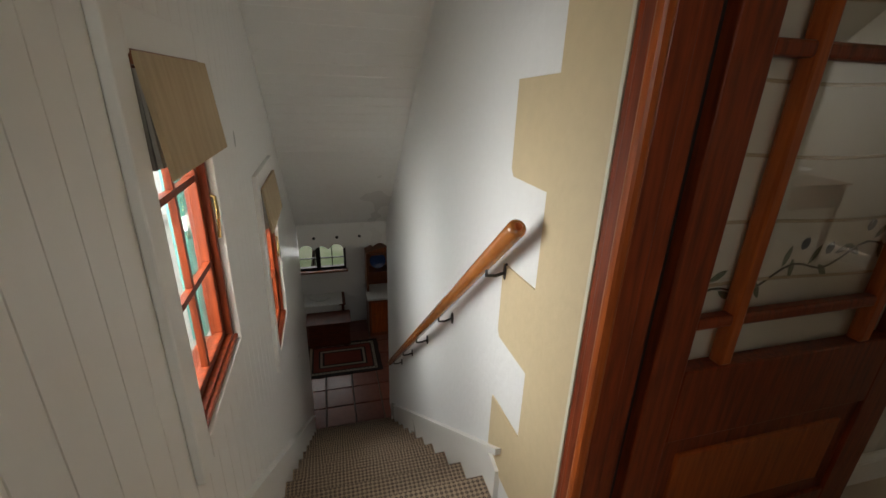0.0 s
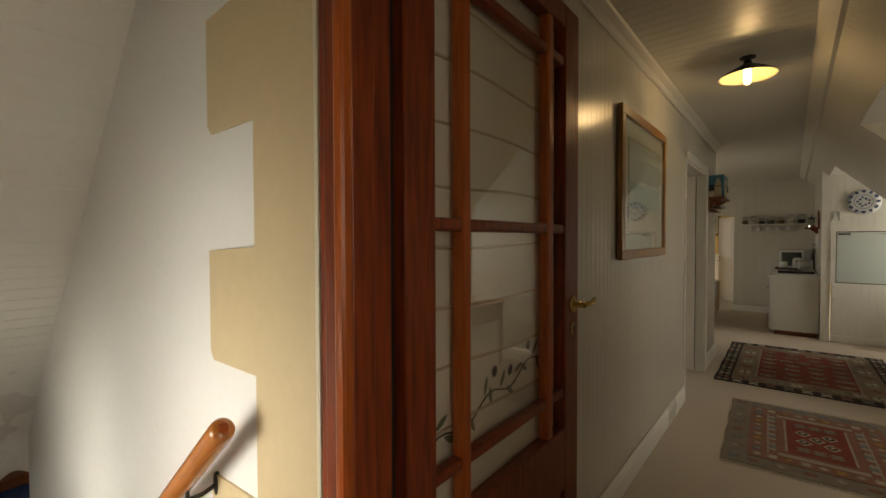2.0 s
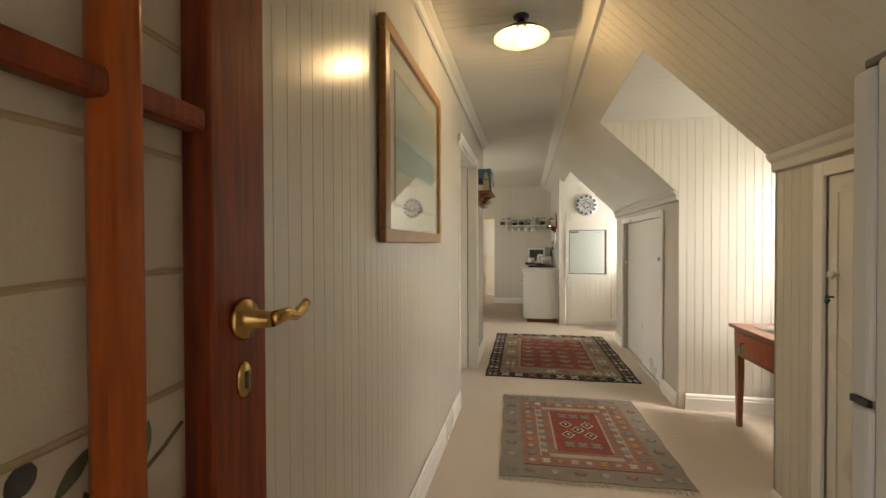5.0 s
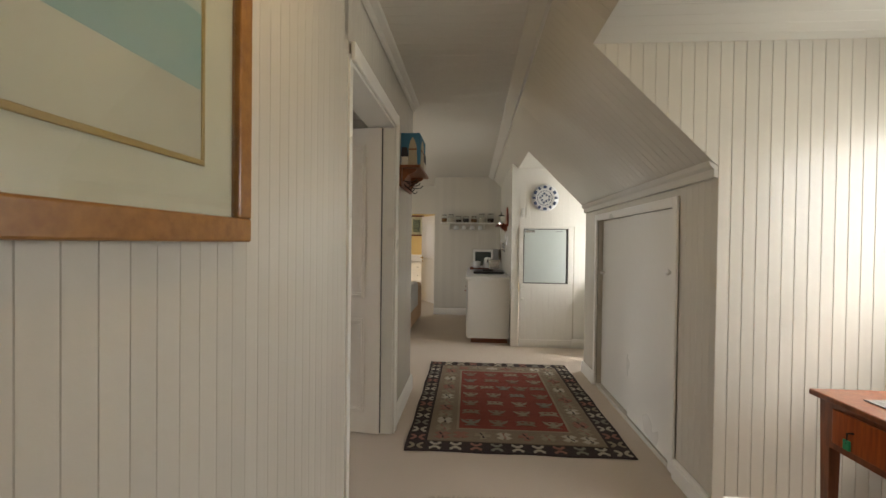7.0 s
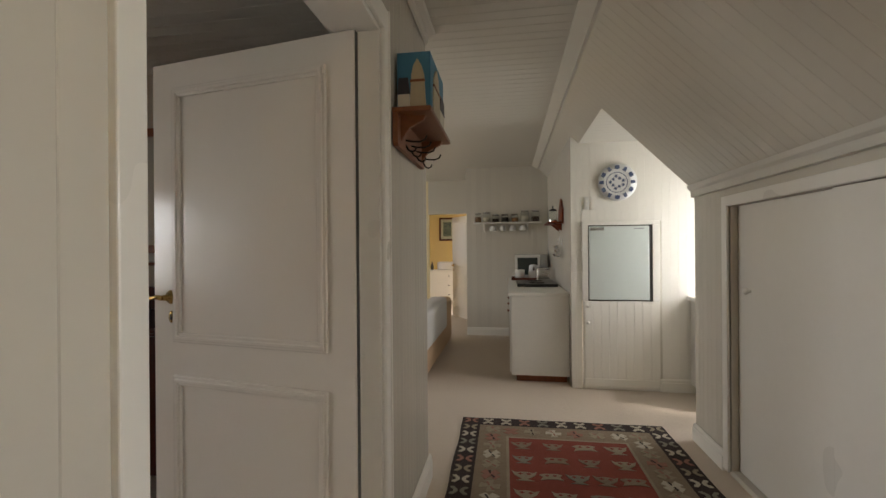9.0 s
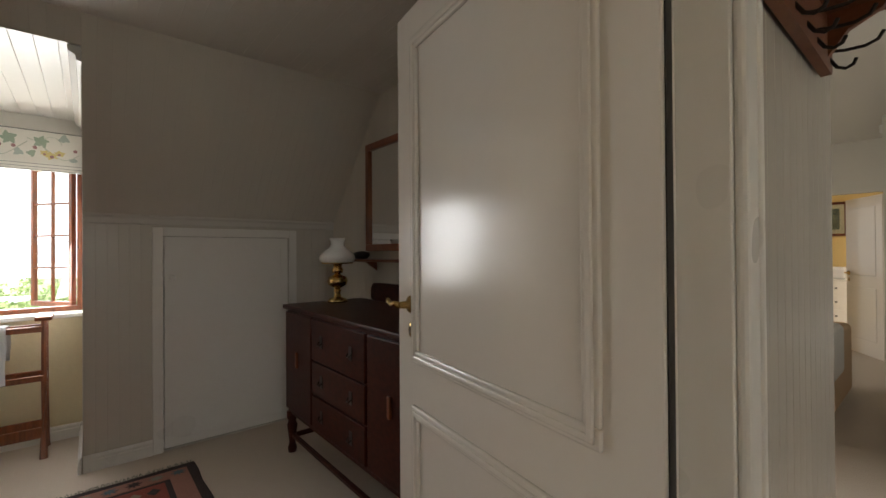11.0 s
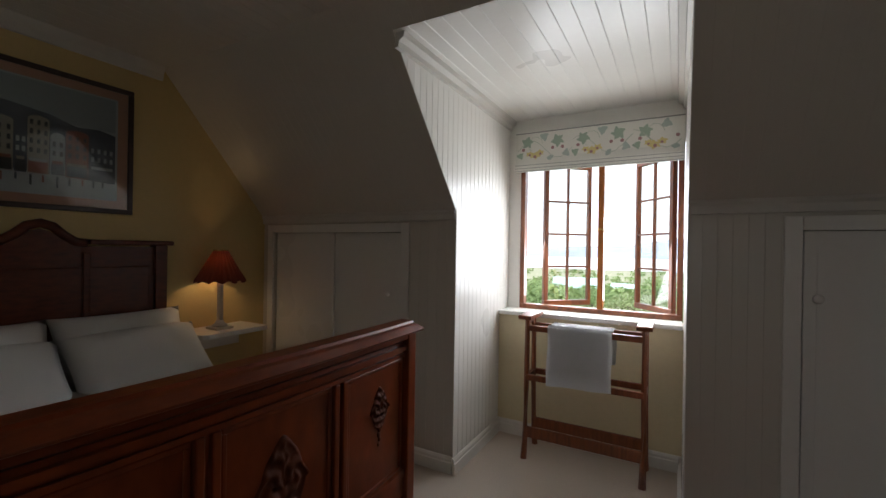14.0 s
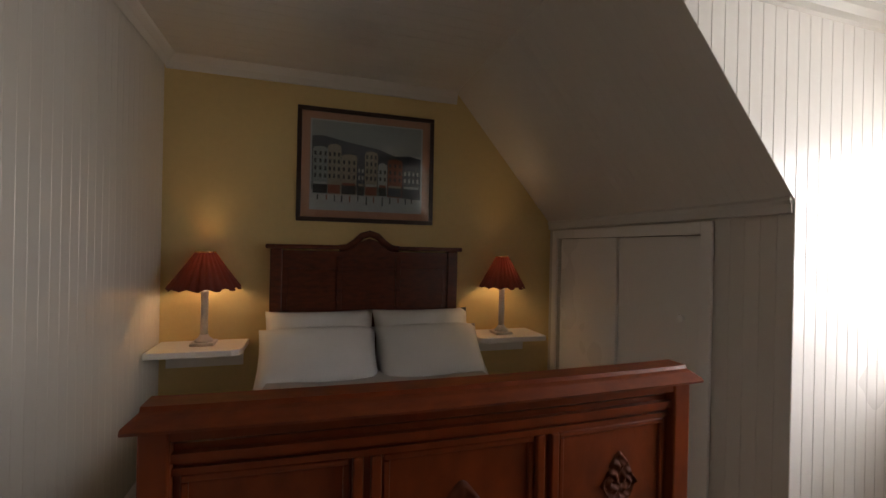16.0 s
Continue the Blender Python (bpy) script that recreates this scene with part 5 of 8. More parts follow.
# lower room furniture, seen down the stairs
r4 = thing("rug", "red and black zigzag rug on terracotta tiles", "rug")
r4.matrix_basis = ST @ pose(-0.92, 3.46, LOW + 0.001)
rug_base(r4, 0.93, 0.70, RUGDARK)
part("zigzag_band", ring(0.06, 0.87, 0.05, 0.65, 0.03, 0.0105), RUGCREAM, r4)
part("border", ring(0.11, 0.82, 0.10, 0.60, 0.06, 0.0105), RUGRED, r4)
part("zigzag_band", ring(0.19, 0.74, 0.18, 0.52, 0.025, 0.0105), RUGCREAM, r4)
part("field", box(0.24, 0.69, 0.23, 0.47, 0.006, 0.0105), RUGRED, r4)
for k in range(18):
    put("motif", motif("diamond", 0.012), RUGDARK, r4, 0.08 + k * 0.045, 0.065, 0.0112)
    put("motif", motif("diamond", 0.012), RUGDARK, r4, 0.08 + k * 0.045, 0.635, 0.0112)
for k in range(12):
    put("motif", motif("diamond", 0.012), RUGDARK, r4, 0.855, 0.08 + k * 0.048, 0.0112)

ch = thing("dark_chest", "low dark wooden chest against the wall", "chest")
ch.matrix_basis = ST @ pose(-0.86, 4.02, LOW) @ Matrix.Diagonal((1, 1, 0.78, 1))
part("body", box(0, 0.52, 0, 0.30, 0.06, 0.48, 0.01), HEADWOOD, ch)
part("lid", box(-0.02, 0.54, -0.02, 0.32, 0.48, 0.51, 0.01), HEADWOOD, ch)
for x in (0.03, 0.43):
    for y in (0.03, 0.21):
        part("foot", box(x, x + 0.06, y, y + 0.06, 0, 0.06, 0.005), HEADWOOD, ch)
tb = thing("side_table", "small table behind the chest", "table")
tb.matrix_basis = ST @ pose(-1.10, 4.36, LOW) @ Matrix.Diagonal((1, 1, 0.78, 1))
dr = thing("dresser", "tall red-brown wooden dresser with open shelves", "dresser")
dr.matrix_basis = ST @ pose(-0.07, 4.23, LOW)
part("cabinet", box(0, 0.62, 0, 0.45, 0, 0.56, 0.008), TEAK, dr)
part("worktop", box(-0.02, 0.64, -0.03, 0.46, 0.56, 0.59, 0.006), LINEN, dr)
for x in (0.0, 0.59):
    part("side", box(x, x + 0.03, 0.2, 0.45, 0.59, 1.15, 0.005), TEAK, dr)
for z in (0.85, 1.12):
    part("shelf", box(0.03, 0.59, 0.2, 0.45, z, z + 0.025), TEAK, dr)
part("back", box(0.03, 0.59, 0.43, 0.45, 0.59, 1.12), TEAK, dr)
part("pediment", prism([(0.0, 1.145), (0.62, 1.145), (0.55, 1.18), (0.31, 1.23), (0.07, 1.18)], "y", 0.22, 0.44), TEAK, dr)
for x in (0.03, 0.32):
    d = part("door", box(x, x + 0.27, -0.012, 0.0, 0.06, 0.52, 0.004), MAHOGL, dr)
    part("knob", lathe([(0, 0), (0.012, 0.004), (0.012, 0.016), (0, 0.02)], 12, (x + 0.05, -0.022, 0.34)), BRASS, d)
bp = thing("blue_plate", "blue glazed plate standing on the dresser", "plate")
bp.matrix_basis = ST @ pose(0.10, 4.56, LOW + 0.876, 78, 0, 0)
part("dish", lathe([(0, 0), (0.06, 0.002), (0.11, 0.016), (0.108, 0.02), (0.055, 0.008), (0, 0.006)], 24, (0, 0.11, 0)), plain("cobalt glaze", (0.02, 0.06, 0.22), 0.2), bp)
part("legs", boxes([(0, 0.03, 0, 0.03, 0, 0.60), (0.68, 0.71, 0, 0.03, 0, 0.60), (0, 0.03, 0.33, 0.36, 0, 0.60), (0.68, 0.71, 0.33, 0.36, 0, 0.60)]), HEADWOOD, tb)
part("tabletop", box(-0.02, 0.73, -0.02, 0.38, 0.60, 0.63, 0.004), HEADWOOD, tb)
cl = thing("tablecloth", "white embroidered cloth draped over a dark table", "tablecloth")
cl.matrix_basis = ST @ pose(-1.03, 4.338, LOW + 0.4925)
bm = box(0, 0.62, 0, 0.36, 0, 0.004)
join(bm, prism([(0.02, 0.0), (0.58, 0.0), (0.36, -0.32), (0.30, -0.34), (0.24, -0.30)], "y", -0.006, -0.002))
part("cloth", bm, LINEN, cl)
tray = thing("white_dish", "white oval dish on the table", "dish")
tray.matrix_basis = ST @ pose(-0.70, 4.52, LOW + 0.4975)
part("dish", moved(lathe([(0, 0), (0.10, 0.002), (0.16, 0.03), (0.155, 0.034), (0.095, 0.010), (0, 0.008)], 24), Matrix.Diagonal((1, 0.7, 1, 1))), plain("white china", (0.8, 0.8, 0.78), 0.2), tray)

# ---------------------------------------------------------------- corridor furnishings
pd = thing("pendant_lamp", "black enamel pendant lamp with a lit bulb", "ceiling lamp", (4.17, 0.57, CE))
part("ceiling_rose", lathe([(0, 0), (0.045, 0), (0.042, -0.012), (0.02, -0.02), (0, -0.02)], 24), BLACK, pd, smooth=True)
part("stem", lathe([(0, -0.018), (0.02, -0.018), (0.024, -0.04), (0.03, -0.052), (0, -0.052)], 20), BLACK, pd, smooth=True)
sh = part("shade", lathe([(0.03, -0.045), (0.06, -0.062), (0.105, -0.085), (0.152, -0.118), (0.155, -0.122)], 40, caps=False), BLACK, pd, "black enamel shade, pale inside", True)
part("shade_lining", lathe([(0.028, -0.048), (0.058, -0.066), (0.102, -0.089), (0.150, -0.122)], 40, caps=False), plain("warm white enamel", (0.50, 0.42, 0.24), 0.6), sh, smooth=True)
part("bulb", lathe([(0.014, -0.06), (0.02, -0.08), (0.022, -0.12), (0.02, -0.155), (0.012, -0.168), (0, -0.17)], 20), BULB, pd, "lit frosted bulb", True)


def framed(name, label, place, turn, w, h, frame_w, frame_d, frame_mat, mat_w, mat_mat, group=""):
    """A picture hung on a wall: its face looks along local -y, centre at the origin."""
    e = thing(name, label, "picture", place, turn, group)
    for a, b, c, d in ((-w / 2, w / 2, h / 2 - frame_w, h / 2), (-w / 2, w / 2, -h / 2, -h / 2 + frame_w), (-w / 2, -w / 2 + frame_w, -h / 2 + frame_w, h / 2 - frame_w), (w / 2 - frame_w, w / 2, -h / 2 + frame_w, h / 2 - frame_w)):
        part("frame", box(a, b, -frame_d, 0, c, d, 0.005), frame_mat, e)
    part("mount", box(-w / 2 + frame_w, w / 2 - frame_w, -frame_d * 0.4, -0.002, -h / 2 + frame_w, h / 2 - frame_w), mat_mat, e, "paper mount")
    g = part("pane", box(-w / 2 + frame_w, w / 2 - frame_w, -frame_d * 0.7 - 0.002, -frame_d * 0.7, -h / 2 + frame_w, h / 2 - frame_w), GLASS, e)
    g.visible_shadow = False
    return e


# seascape in the corridor
pc = framed("framed_picture", "pale blue seascape print in a honey oak frame", (3.79, NY - 0.001, 1.787), 0, 1.04, 0.866, 0.055, 0.032, OAKFR, 0.13, plain("ivory mount", (0.66, 0.62, 0.50), 0.9))
GILTE = plain("gilt slip", (0.42, 0.28, 0.09), 0.35)
for a, b, c, d in ((-0.362, 0.362, 0.268, 0.28), (-0.362, 0.362, -0.28, -0.268), (-0.362, -0.35, -0.268, 0.268), (0.35, 0.362, -0.268, 0.268)):
    part("slip", box(a, b, -0.018, -0.012, c, d, 0.002), GILTE, pc)
SEA = shader("sea wash", (0.20, 0.36, 0.36), 0.9, grain=0.6, grain_scale=3, stretch=(1, 1, 5), blotch=0.6, blotch_scale=4, dark=(0.42, 0.50, 0.46))
SKYW = shader("sky wash", (0.45, 0.52, 0.48), 0.9, grain=0.5, grain_scale=3, stretch=(1, 1, 3), blotch=0.5, blotch_scale=3, dark=(0.58, 0.58, 0.48))
SAND = shader("sand wash", (0.62, 0.58, 0.47), 0.9, grain=0.3, grain_scale=6, blotch=0.3)
part("sky", box(-0.35, 0.35, -0.016, -0.012, 0.02, 0.268), SKYW, pc)
part("sea", box(-0.35, 0.35, -0.0162, -0.012, -0.13, 0.02), SEA, pc)
part("sand", box(-0.35, 0.35, -0.0164, -0.012, -0.268, -0.13), SAND, pc)

# painted hook rack on the wall corner
sg = thing("key_rack", "wooden hook rack carrying a painted lighthouse box", "hook rack", (6.46, NY - 0.001, 1.785))
RW = shader("orange brown pine", (0.24, 0.085, 0.032), 0.45, grain=0.5, grain_scale=10, stretch=(2, 2, 5), bump=0.2, dark=(0.13, 0.04, 0.015))
bk = part("backboard", prism([(0.0, 0.012), (0.012, 0.0), (0.548, 0.0), (0.56, 0.012), (0.56, 0.15), (0.0, 0.15)], "y", -0.022, 0), RW, sg)
part("shelf", box(-0.015, 0.575, -0.165, 0.0, 0.135, 0.155, 0.004), RW, sg)
for x in (0.05, 0.49):
    part("bracket", prism([(-0.022, 0.135), (-0.13, 0.135), (-0.12, 0.115), (-0.06, 0.085), (-0.022, 0.03)], "x", x, x + 0.02), RW, sg)
for x in (0.14, 0.25, 0.36, 0.53):
    hk = part("hook", tube([(x, -0.020, 0.055), (x, -0.05, 0.048), (x, -0.085, 0.046), (x, -0.108, 0.054), (x, -0.118, 0.072)], 0.0042, 8), IRON, sg, "iron hook", True)
    part("lower_prong", tube([(x, -0.020, 0.035), (x, -0.034, 0.010), (x, -0.050, 0.002), (x, -0.064, 0.008), (x, -0.070, 0.022)], 0.0042, 8), IRON, hk, smooth=True)
pbx = thing("painted_box", "small box painted with a lighthouse and cottage", "painted box", (6.51, NY - 0.008, 1.941))
PSKY, PSAND, PDARK, PWHITE = plain("painted sky", (0.05, 0.20, 0.32), 0.6), plain("painted sandstone", (0.50, 0.42, 0.28), 0.6), plain("painted dark roof", (0.03, 0.03, 0.04), 0.6), plain("painted white", (0.7, 0.66, 0.55), 0.6)
part("box", box(0, 0.36, -0.145, 0, 0, 0.25, 0.003), PSKY, pbx)
for ax in ("x", "y"):
    def side(poly, d):
        return prism([(-0.145 + p * 0.145, q) for p, q in poly], "x", -d, 0.0) if ax == "x" else prism([(p * 0.36, q) for p, q in poly], "y", -0.145 - d, -0.144)
    part("painted_tower", side([(0.12, 0.0), (0.62, 0.0), (0.56, 0.15), (0.50, 0.19), (0.38, 0.22), (0.26, 0.19), (0.18, 0.15)], 0.006), PSAND, pbx)
    part("painted_band", side([(0.15, 0.12), (0.60, 0.12), (0.59, 0.13), (0.16, 0.13)], 0.009), RW, pbx)
    part("painted_roof", side([(0.60, 0.07), (0.98, 0.07), (0.94, 0.14), (0.66, 0.14)], 0.007), PDARK, pbx)
    part("painted_cottage", side([(0.62, 0.0), (0.97, 0.0), (0.97, 0.07), (0.62, 0.07)], 0.006), PWHITE, pbx)

# refrigerator
fr = thing("refrigerator", "tall pale grey refrigerator freezer", "refrigerator", (2.045, -0.662, 0.0))
part("cabinet", box(0, 0.545, 0.012, 0.627, 0.03, 1.655, 0.008), FRIDGE, fr)
part("gasket", box(0.545, 0.552, 0.020, 0.619, 0.065, 1.645), plain("grey door gasket", (0.30, 0.30, 0.29), 0.7), fr)
for z0, z1 in ((0.06, 1.064), (1.076, 1.65)):
    d = part("door", box(0.552, 0.600, 0.012, 0.627, z0, z1, 0.010, seg=3), FRIDGE, fr)
    zz = z1 - 0.05 if z1 < 1.3 else z0 + 0.05
    part("handle", box(0.600, 0.612, 0.42, 0.60, zz - 0.015, zz + 0.012, 0.004), FRIDGE, d)
part("hinge_cap", box(0.535, 0.595, 0.55, 0.612, 1.655, 1.672, 0.004), BLACK, fr, "dark hinge cover")
part("hinge", box(0.556, 0.596, 0.620, 0.6285, 1.064, 1.076), BLACK, fr, "small dark middle hinge")
for x in (0.05, 0.55):
    for y in (0.06, 0.52):
        part("foot", lathe([(0, 0), (0.02, 0), (0.018, 0.03), (0, 0.03)], 12, (x, y, 0)), BLACK, fr)

# small table in the corridor dormer
tt = thing("side_table", "small red-brown table with a drawer under the dormer window", "table", (4.36, -1.50, 0))
part("tabletop", box(-0.02, 0.90, -0.02, 0.565, 0.725, 0.75, 0.006), TEAK, tt)
for x in (0.03, 0.83):
    for y in (0.02, 0.49):
        q = bmesh.new()
        bmesh.ops.create_cone(q, cap_ends=True, segments=4, radius1=0.022, radius2=0.036, depth=0.72)
        part("leg", moved(q, Matrix.Translation((x + 0.02, y + 0.02, 0.36)) @ Matrix.Rotation(radians(45), 4, "Z")), TEAK, tt)
part("apron", box(0.04, 0.85, 0.515, 0.535, 0.53, 0.725), TEAK, tt)
for q in ((0.04, 0.85, 0.03, 0.05, 0.60, 0.725), (0.04, 0.06, 0.05, 0.515, 0.56, 0.725), (0.83, 0.85, 0.05, 0.515, 0.56, 0.725)):
    part("apron", box(*q), TEAK, tt)
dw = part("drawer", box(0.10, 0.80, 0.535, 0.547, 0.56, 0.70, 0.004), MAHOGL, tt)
part("key", tube([(0.70, 0.545, 0.64), (0.70, 0.57, 0.64), (0.70, 0.572, 0.60)], 0.004, 6), IRON, dw)
part("key_tag", box(0.685, 0.715, 0.567, 0.575, 0.575, 0.615, 0.003), plain("green key tag bright", (0.02, 0.36, 0.16), 0.5), dw, "bright green key tag")
dl = thing("doily", "grey patterned cloth on the side table", "cloth", (4.62, -1.42, 0.751))
part("cloth", box(0, 0.50, 0, 0.38, 0, 0.004), shader("grey woven cloth", (0.33, 0.33, 0.32), 0.95, grain=0.6, grain_scale=60, bump=0.5), dl)
bw = thing("bowl", "white china bowl on the side table", "bowl", (4.92, -1.24, 0.756))
part("dish", lathe([(0, 0), (0.045, 0.0), (0.05, 0.012), (0.11, 0.055), (0.14, 0.085), (0.136, 0.087), (0.10, 0.057), (0.04, 0.016), (0, 0.014)], 32), plain("white glazed china", (0.78, 0.78, 0.76), 0.15), bw, smooth=True)

# wall with the round plate, the hatch and the half door
pl = thing("decorative_plate", "blue and white patterned plate hung on the wall", "plate", (D2B - 0.01, -0.403, 1.97), -90)
CHINA, BLUEG = plain("white plate glaze", (0.78, 0.79, 0.80), 0.15), plain("blue plate glaze", (0.10, 0.13, 0.22), 0.2)
R = Matrix.Rotation(radians(90), 4, "X")
part("dish", moved(lathe([(0, 0.0), (0.10, 0.0), (0.175, 0.018), (0.177, 0.022), (0.10, 0.006), (0, 0.006)], 40), R), CHINA, pl, smooth=True)
for k in range(12):
    a = 2 * math.pi * k / 12
    q = prism([(-0.018, -0.02), (0.018, -0.02), (0.012, 0.02), (-0.012, 0.02)] if k % 2 else [(-0.022, -0.014), (0, -0.02), (0.022, -0.014), (0.022, 0.014), (0, 0.02), (-0.022, 0.014)], "y", -0.021, -0.016)
    part("painted_mark", moved(q, Matrix.Rotation(a, 4, "Y") @ Matrix.Translation((0, 0, 0.142))), BLUEG, pl)
part("painted_ring", moved(lathe([(0.092, 0.0055), (0.098, 0.0055), (0.098, 0.0085), (0.092, 0.0085), (0.092, 0.0055)], 36, caps=False), R), BLUEG, pl)
for k in range(9):
    a = 2 * math.pi * k / 9 + 0.3
    rr = 0.045 if k % 2 else 0.06
    part("painted_mark", moved(motif("star", 0.022), R @ Matrix.Translation((rr * math.cos(a), rr * math.sin(a), 0.0075)) @ Matrix.Rotation(a, 4, "Z")), BLUEG, pl)

ht = thing("built_in_refrigerator", "pale green refrigerator built into the boarded wall", "refrigerator", (D2B - 0.012, -0.08, 0.0), -90)
part("dark_surround", box(0.055, 0.635, -0.006, 0.30, 0.845, 1.565), BLACK, ht)
part("door", box(0.062, 0.605, -0.016, -0.006, 0.855, 1.555, 0.006), STEELW, ht)
for q in ((0.0, 0.055, -0.010, 0.05, 0.845, 1.60), (0.055, 0.70, -0.010, 0.05, 1.566, 1.60), (0.636, 0.70, -0.010, 0.05, 0.845, 1.566)):
    part("casing", box(*q, 0.003), WHITE, ht, "white painted casing")
part("control_plate", box(0.075, 0.20, -0.020, -0.016, 1.515, 1.545, 0.002), CHROME, ht)
part("badge_bar", box(0.47, 0.56, -0.019, -0.016, 1.525, 1.535), plain("grey badge", (0.3, 0.33, 0.33), 0.4), ht)
hd = thing("half_door", "white boarded half door with two white knobs", "cupboard door", (D2B - 0.012, -0.08, 0.0), -90)
for k in range(9):
    x = 0.02 + k * 0.0745
    part("board", box(x, x + 0.0735, -0.012, 0.01, 0.10, 0.84, 0.002), WHITE, hd)
part("bottom_rail", box(0.015, 0.695, -0.018, 0.01, 0.03, 0.105, 0.004), WHITE, hd)
for z in (0.80, 0.64):
    part("knob", moved(lathe([(0, 0), (0.007, 0), (0.007, 0.014), (0.017, 0.02), (0.018, 0.03), (0, 0.036)], 16), Matrix.Translation((0.045, -0.012, z)) @ R), WHITE, hd, smooth=True)
part("backing", box(0.01, 0.70, 0.004, 0.06, 0.0, 0.845), WHITE, hd)
sw = thing("wall_switch", "white double light switch", "light switch", (D2B - 0.009, -0.10, 1.72), -90)
part("plate", box(0, 0.045, -0.008, 0, 0, 0.12, 0.003), LAMINATE, sw)
part("rocker", box(0.012, 0.033, -0.012, -0.008, 0.03, 0.09, 0.002), WHITE, sw)
part("side_box", box(0.065, 0.105, -0.012, 0, 0.0, 0.12, 0.003), WHITE, sw)

# sink unit in the kitchen dormer
su = thing("sink_unit", "white sink cupboard under the kitchen window", "cupboard", (D2B - 0.56, WIN_Y + 0.01, 0))
part("body", box(0, 0.54, 0, 0.70, 0.08, 0.86), LAMINATE, su)
part("worktop", box(-0.01, 0.545, 0, 0.73, 0.86, 0.90, 0.006), LAMINATE, su)
part("plinth", box(0.02, 0.52, 0.02, 0.66, 0, 0.08), BLACK, su)

# kitchenette counter
kc = thing("kitchen_counter", "white laminate kitchen counter end", "kitchen counter", (9.09, 0.025, 0))
part("body", box(0, 2.28, 0.0, 0.57, 0.07, 0.865, 0.003), LAMINATE, kc)
part("worktop", box(-0.012, 2.29, 0.0, 0.60, 0.865, 0.905, 0.008), LAMINATE, kc)
part("plinth", box(0.05, 2.28, 0.02, 0.52, 0, 0.07), TEAK, kc)
for k in range(4):
    x = 0.02 + 0.565 * k
    d = part("door", box(x, x + 0.545, 0.572, 0.588, 0.09, 0.85, 0.003), LAMINATE, kc)
    part("knob", lathe([(0, 0), (0.012, 0.0), (0.012, 0.02), (0, 0.02)], 12, (x + 0.07, 0.598, 0.70)), TEAK, d)


def jar(place, r, h, fill, content, lidmat=CHROME):
    e = thing("glass_jar", "glass storage jar with a metal lid", "jar", place, group="jars on the kitchen shelf")
    g = part("glass", lathe([(0, 0.001), (r, 0.001), (r, h * 0.86), (r * 0.86, h * 0.93), (r * 0.86, h)], 20), GLASS, e, smooth=True)
    g.visible_shadow = False
    part("contents", lathe([(0, 0.004), (r * 0.9, 0.004), (r * 0.9, h * fill), (0, h * fill)], 20), content, e, smooth=True)
    part("lid", lathe([(0, h), (r * 0.9, h), (r * 0.9, h + 0.016), (0, h + 0.018)], 20), lidmat, e, smooth=True)


ks = thing("kitchen_shelf", "white shelf with hanging cups below", "shelf", (11.235, 0.12, 1.735))
part("board", box(0, 0.155, 0, 1.03, 0, 0.02, 0.003), WHITE, ks)
for y in (0.20, 0.86):
    part("bracket", prism([(0.04, 0.0), (0.155, 0.0), (0.155, -0.12)], "y", y, y + 0.015), WHITE, ks)
SPICES = [plain("tea leaves", (0.05, 0.03, 0.02), 0.9), plain("pale flour", (0.6, 0.55, 0.45), 0.9), plain("brown sugar", (0.2, 0.1, 0.04), 0.9), plain("dark beans", (0.03, 0.02, 0.015), 0.7)]
for k, (y, r, h) in enumerate(((0.21, 0.062, 0.155), (0.37, 0.064, 0.155), (0.52, 0.058, 0.105), (0.67, 0.058, 0.105), (0.81, 0.056, 0.105), (0.95, 0.058, 0.14), (1.08, 0.052, 0.13))):
    jar((11.31, y, 1.755), r, h, 0.5 + 0.06 * (k % 4), SPICES[k % 4])
for k in range(4):
    g = thing("hanging_cup", "white china cup hanging on a hook under the shelf", "cup", (11.31, 0.40 + 0.15 * k, 1.735), group="cups under the kitchen shelf")
    part("hook", tube([(0, 0, 0), (0, 0, -0.02), (0.01, 0, -0.03), (0.018, 0, -0.02)], 0.002, 6), BRASS, g)
    q = part("bowl", lathe([(0, -0.115), (0.052, -0.112), (0.050, -0.095), (0.042, -0.06), (0.028, -0.035), (0, -0.032)], 20), plain("white cup glaze", (0.72, 0.72, 0.70), 0.2), g, smooth=True)
    part("handle", tube([(0, 0.046, -0.09), (0, 0.072, -0.08), (0, 0.066, -0.052), (0, 0.036, -0.048)], 0.005, 8), plain("white cup handle", (0.72, 0.72, 0.70), 0.2), g)
kt = thing("kettle", "white electric kettle on the wooden tray", "kettle", (10.88, 0.27, 0.919))
part("body", lathe([(0, 0), (0.075, 0), (0.078, 0.02), (0.066, 0.15), (0.06, 0.185), (0.03, 0.20), (0, 0.202)], 28), plain("white kettle plastic", (0.72, 0.72, 0.70), 0.3), kt, smooth=True)
part("handle", tube([(0.06, 0, 0.17), (0.115, 0, 0.16), (0.12, 0, 0.09), (0.075, 0, 0.04)], 0.011, 10), BLACK, kt, "black handle")
part("spout", tube([(-0.055, 0, 0.13), (-0.085, 0, 0.165)], [0.022, 0.012], 12), CHROME, kt)
tr = thing("tray", "dark wooden tray on the counter", "tray", (10.72, 0.16, 0.906))
part("base", box(0, 0.30, 0, 0.42, 0, 0.012, 0.003), HEADWOOD, tr)
for q in ((0, 0.30, 0, 0.012, 0.012, 0.035), (0, 0.30, 0.408, 0.42, 0.012, 0.035), (0, 0.012, 0.012, 0.408, 0.012, 0.035), (0.288, 0.30, 0.012, 0.408, 0.012, 0.035)):
    part("rim", box(*q), HEADWOOD, tr)
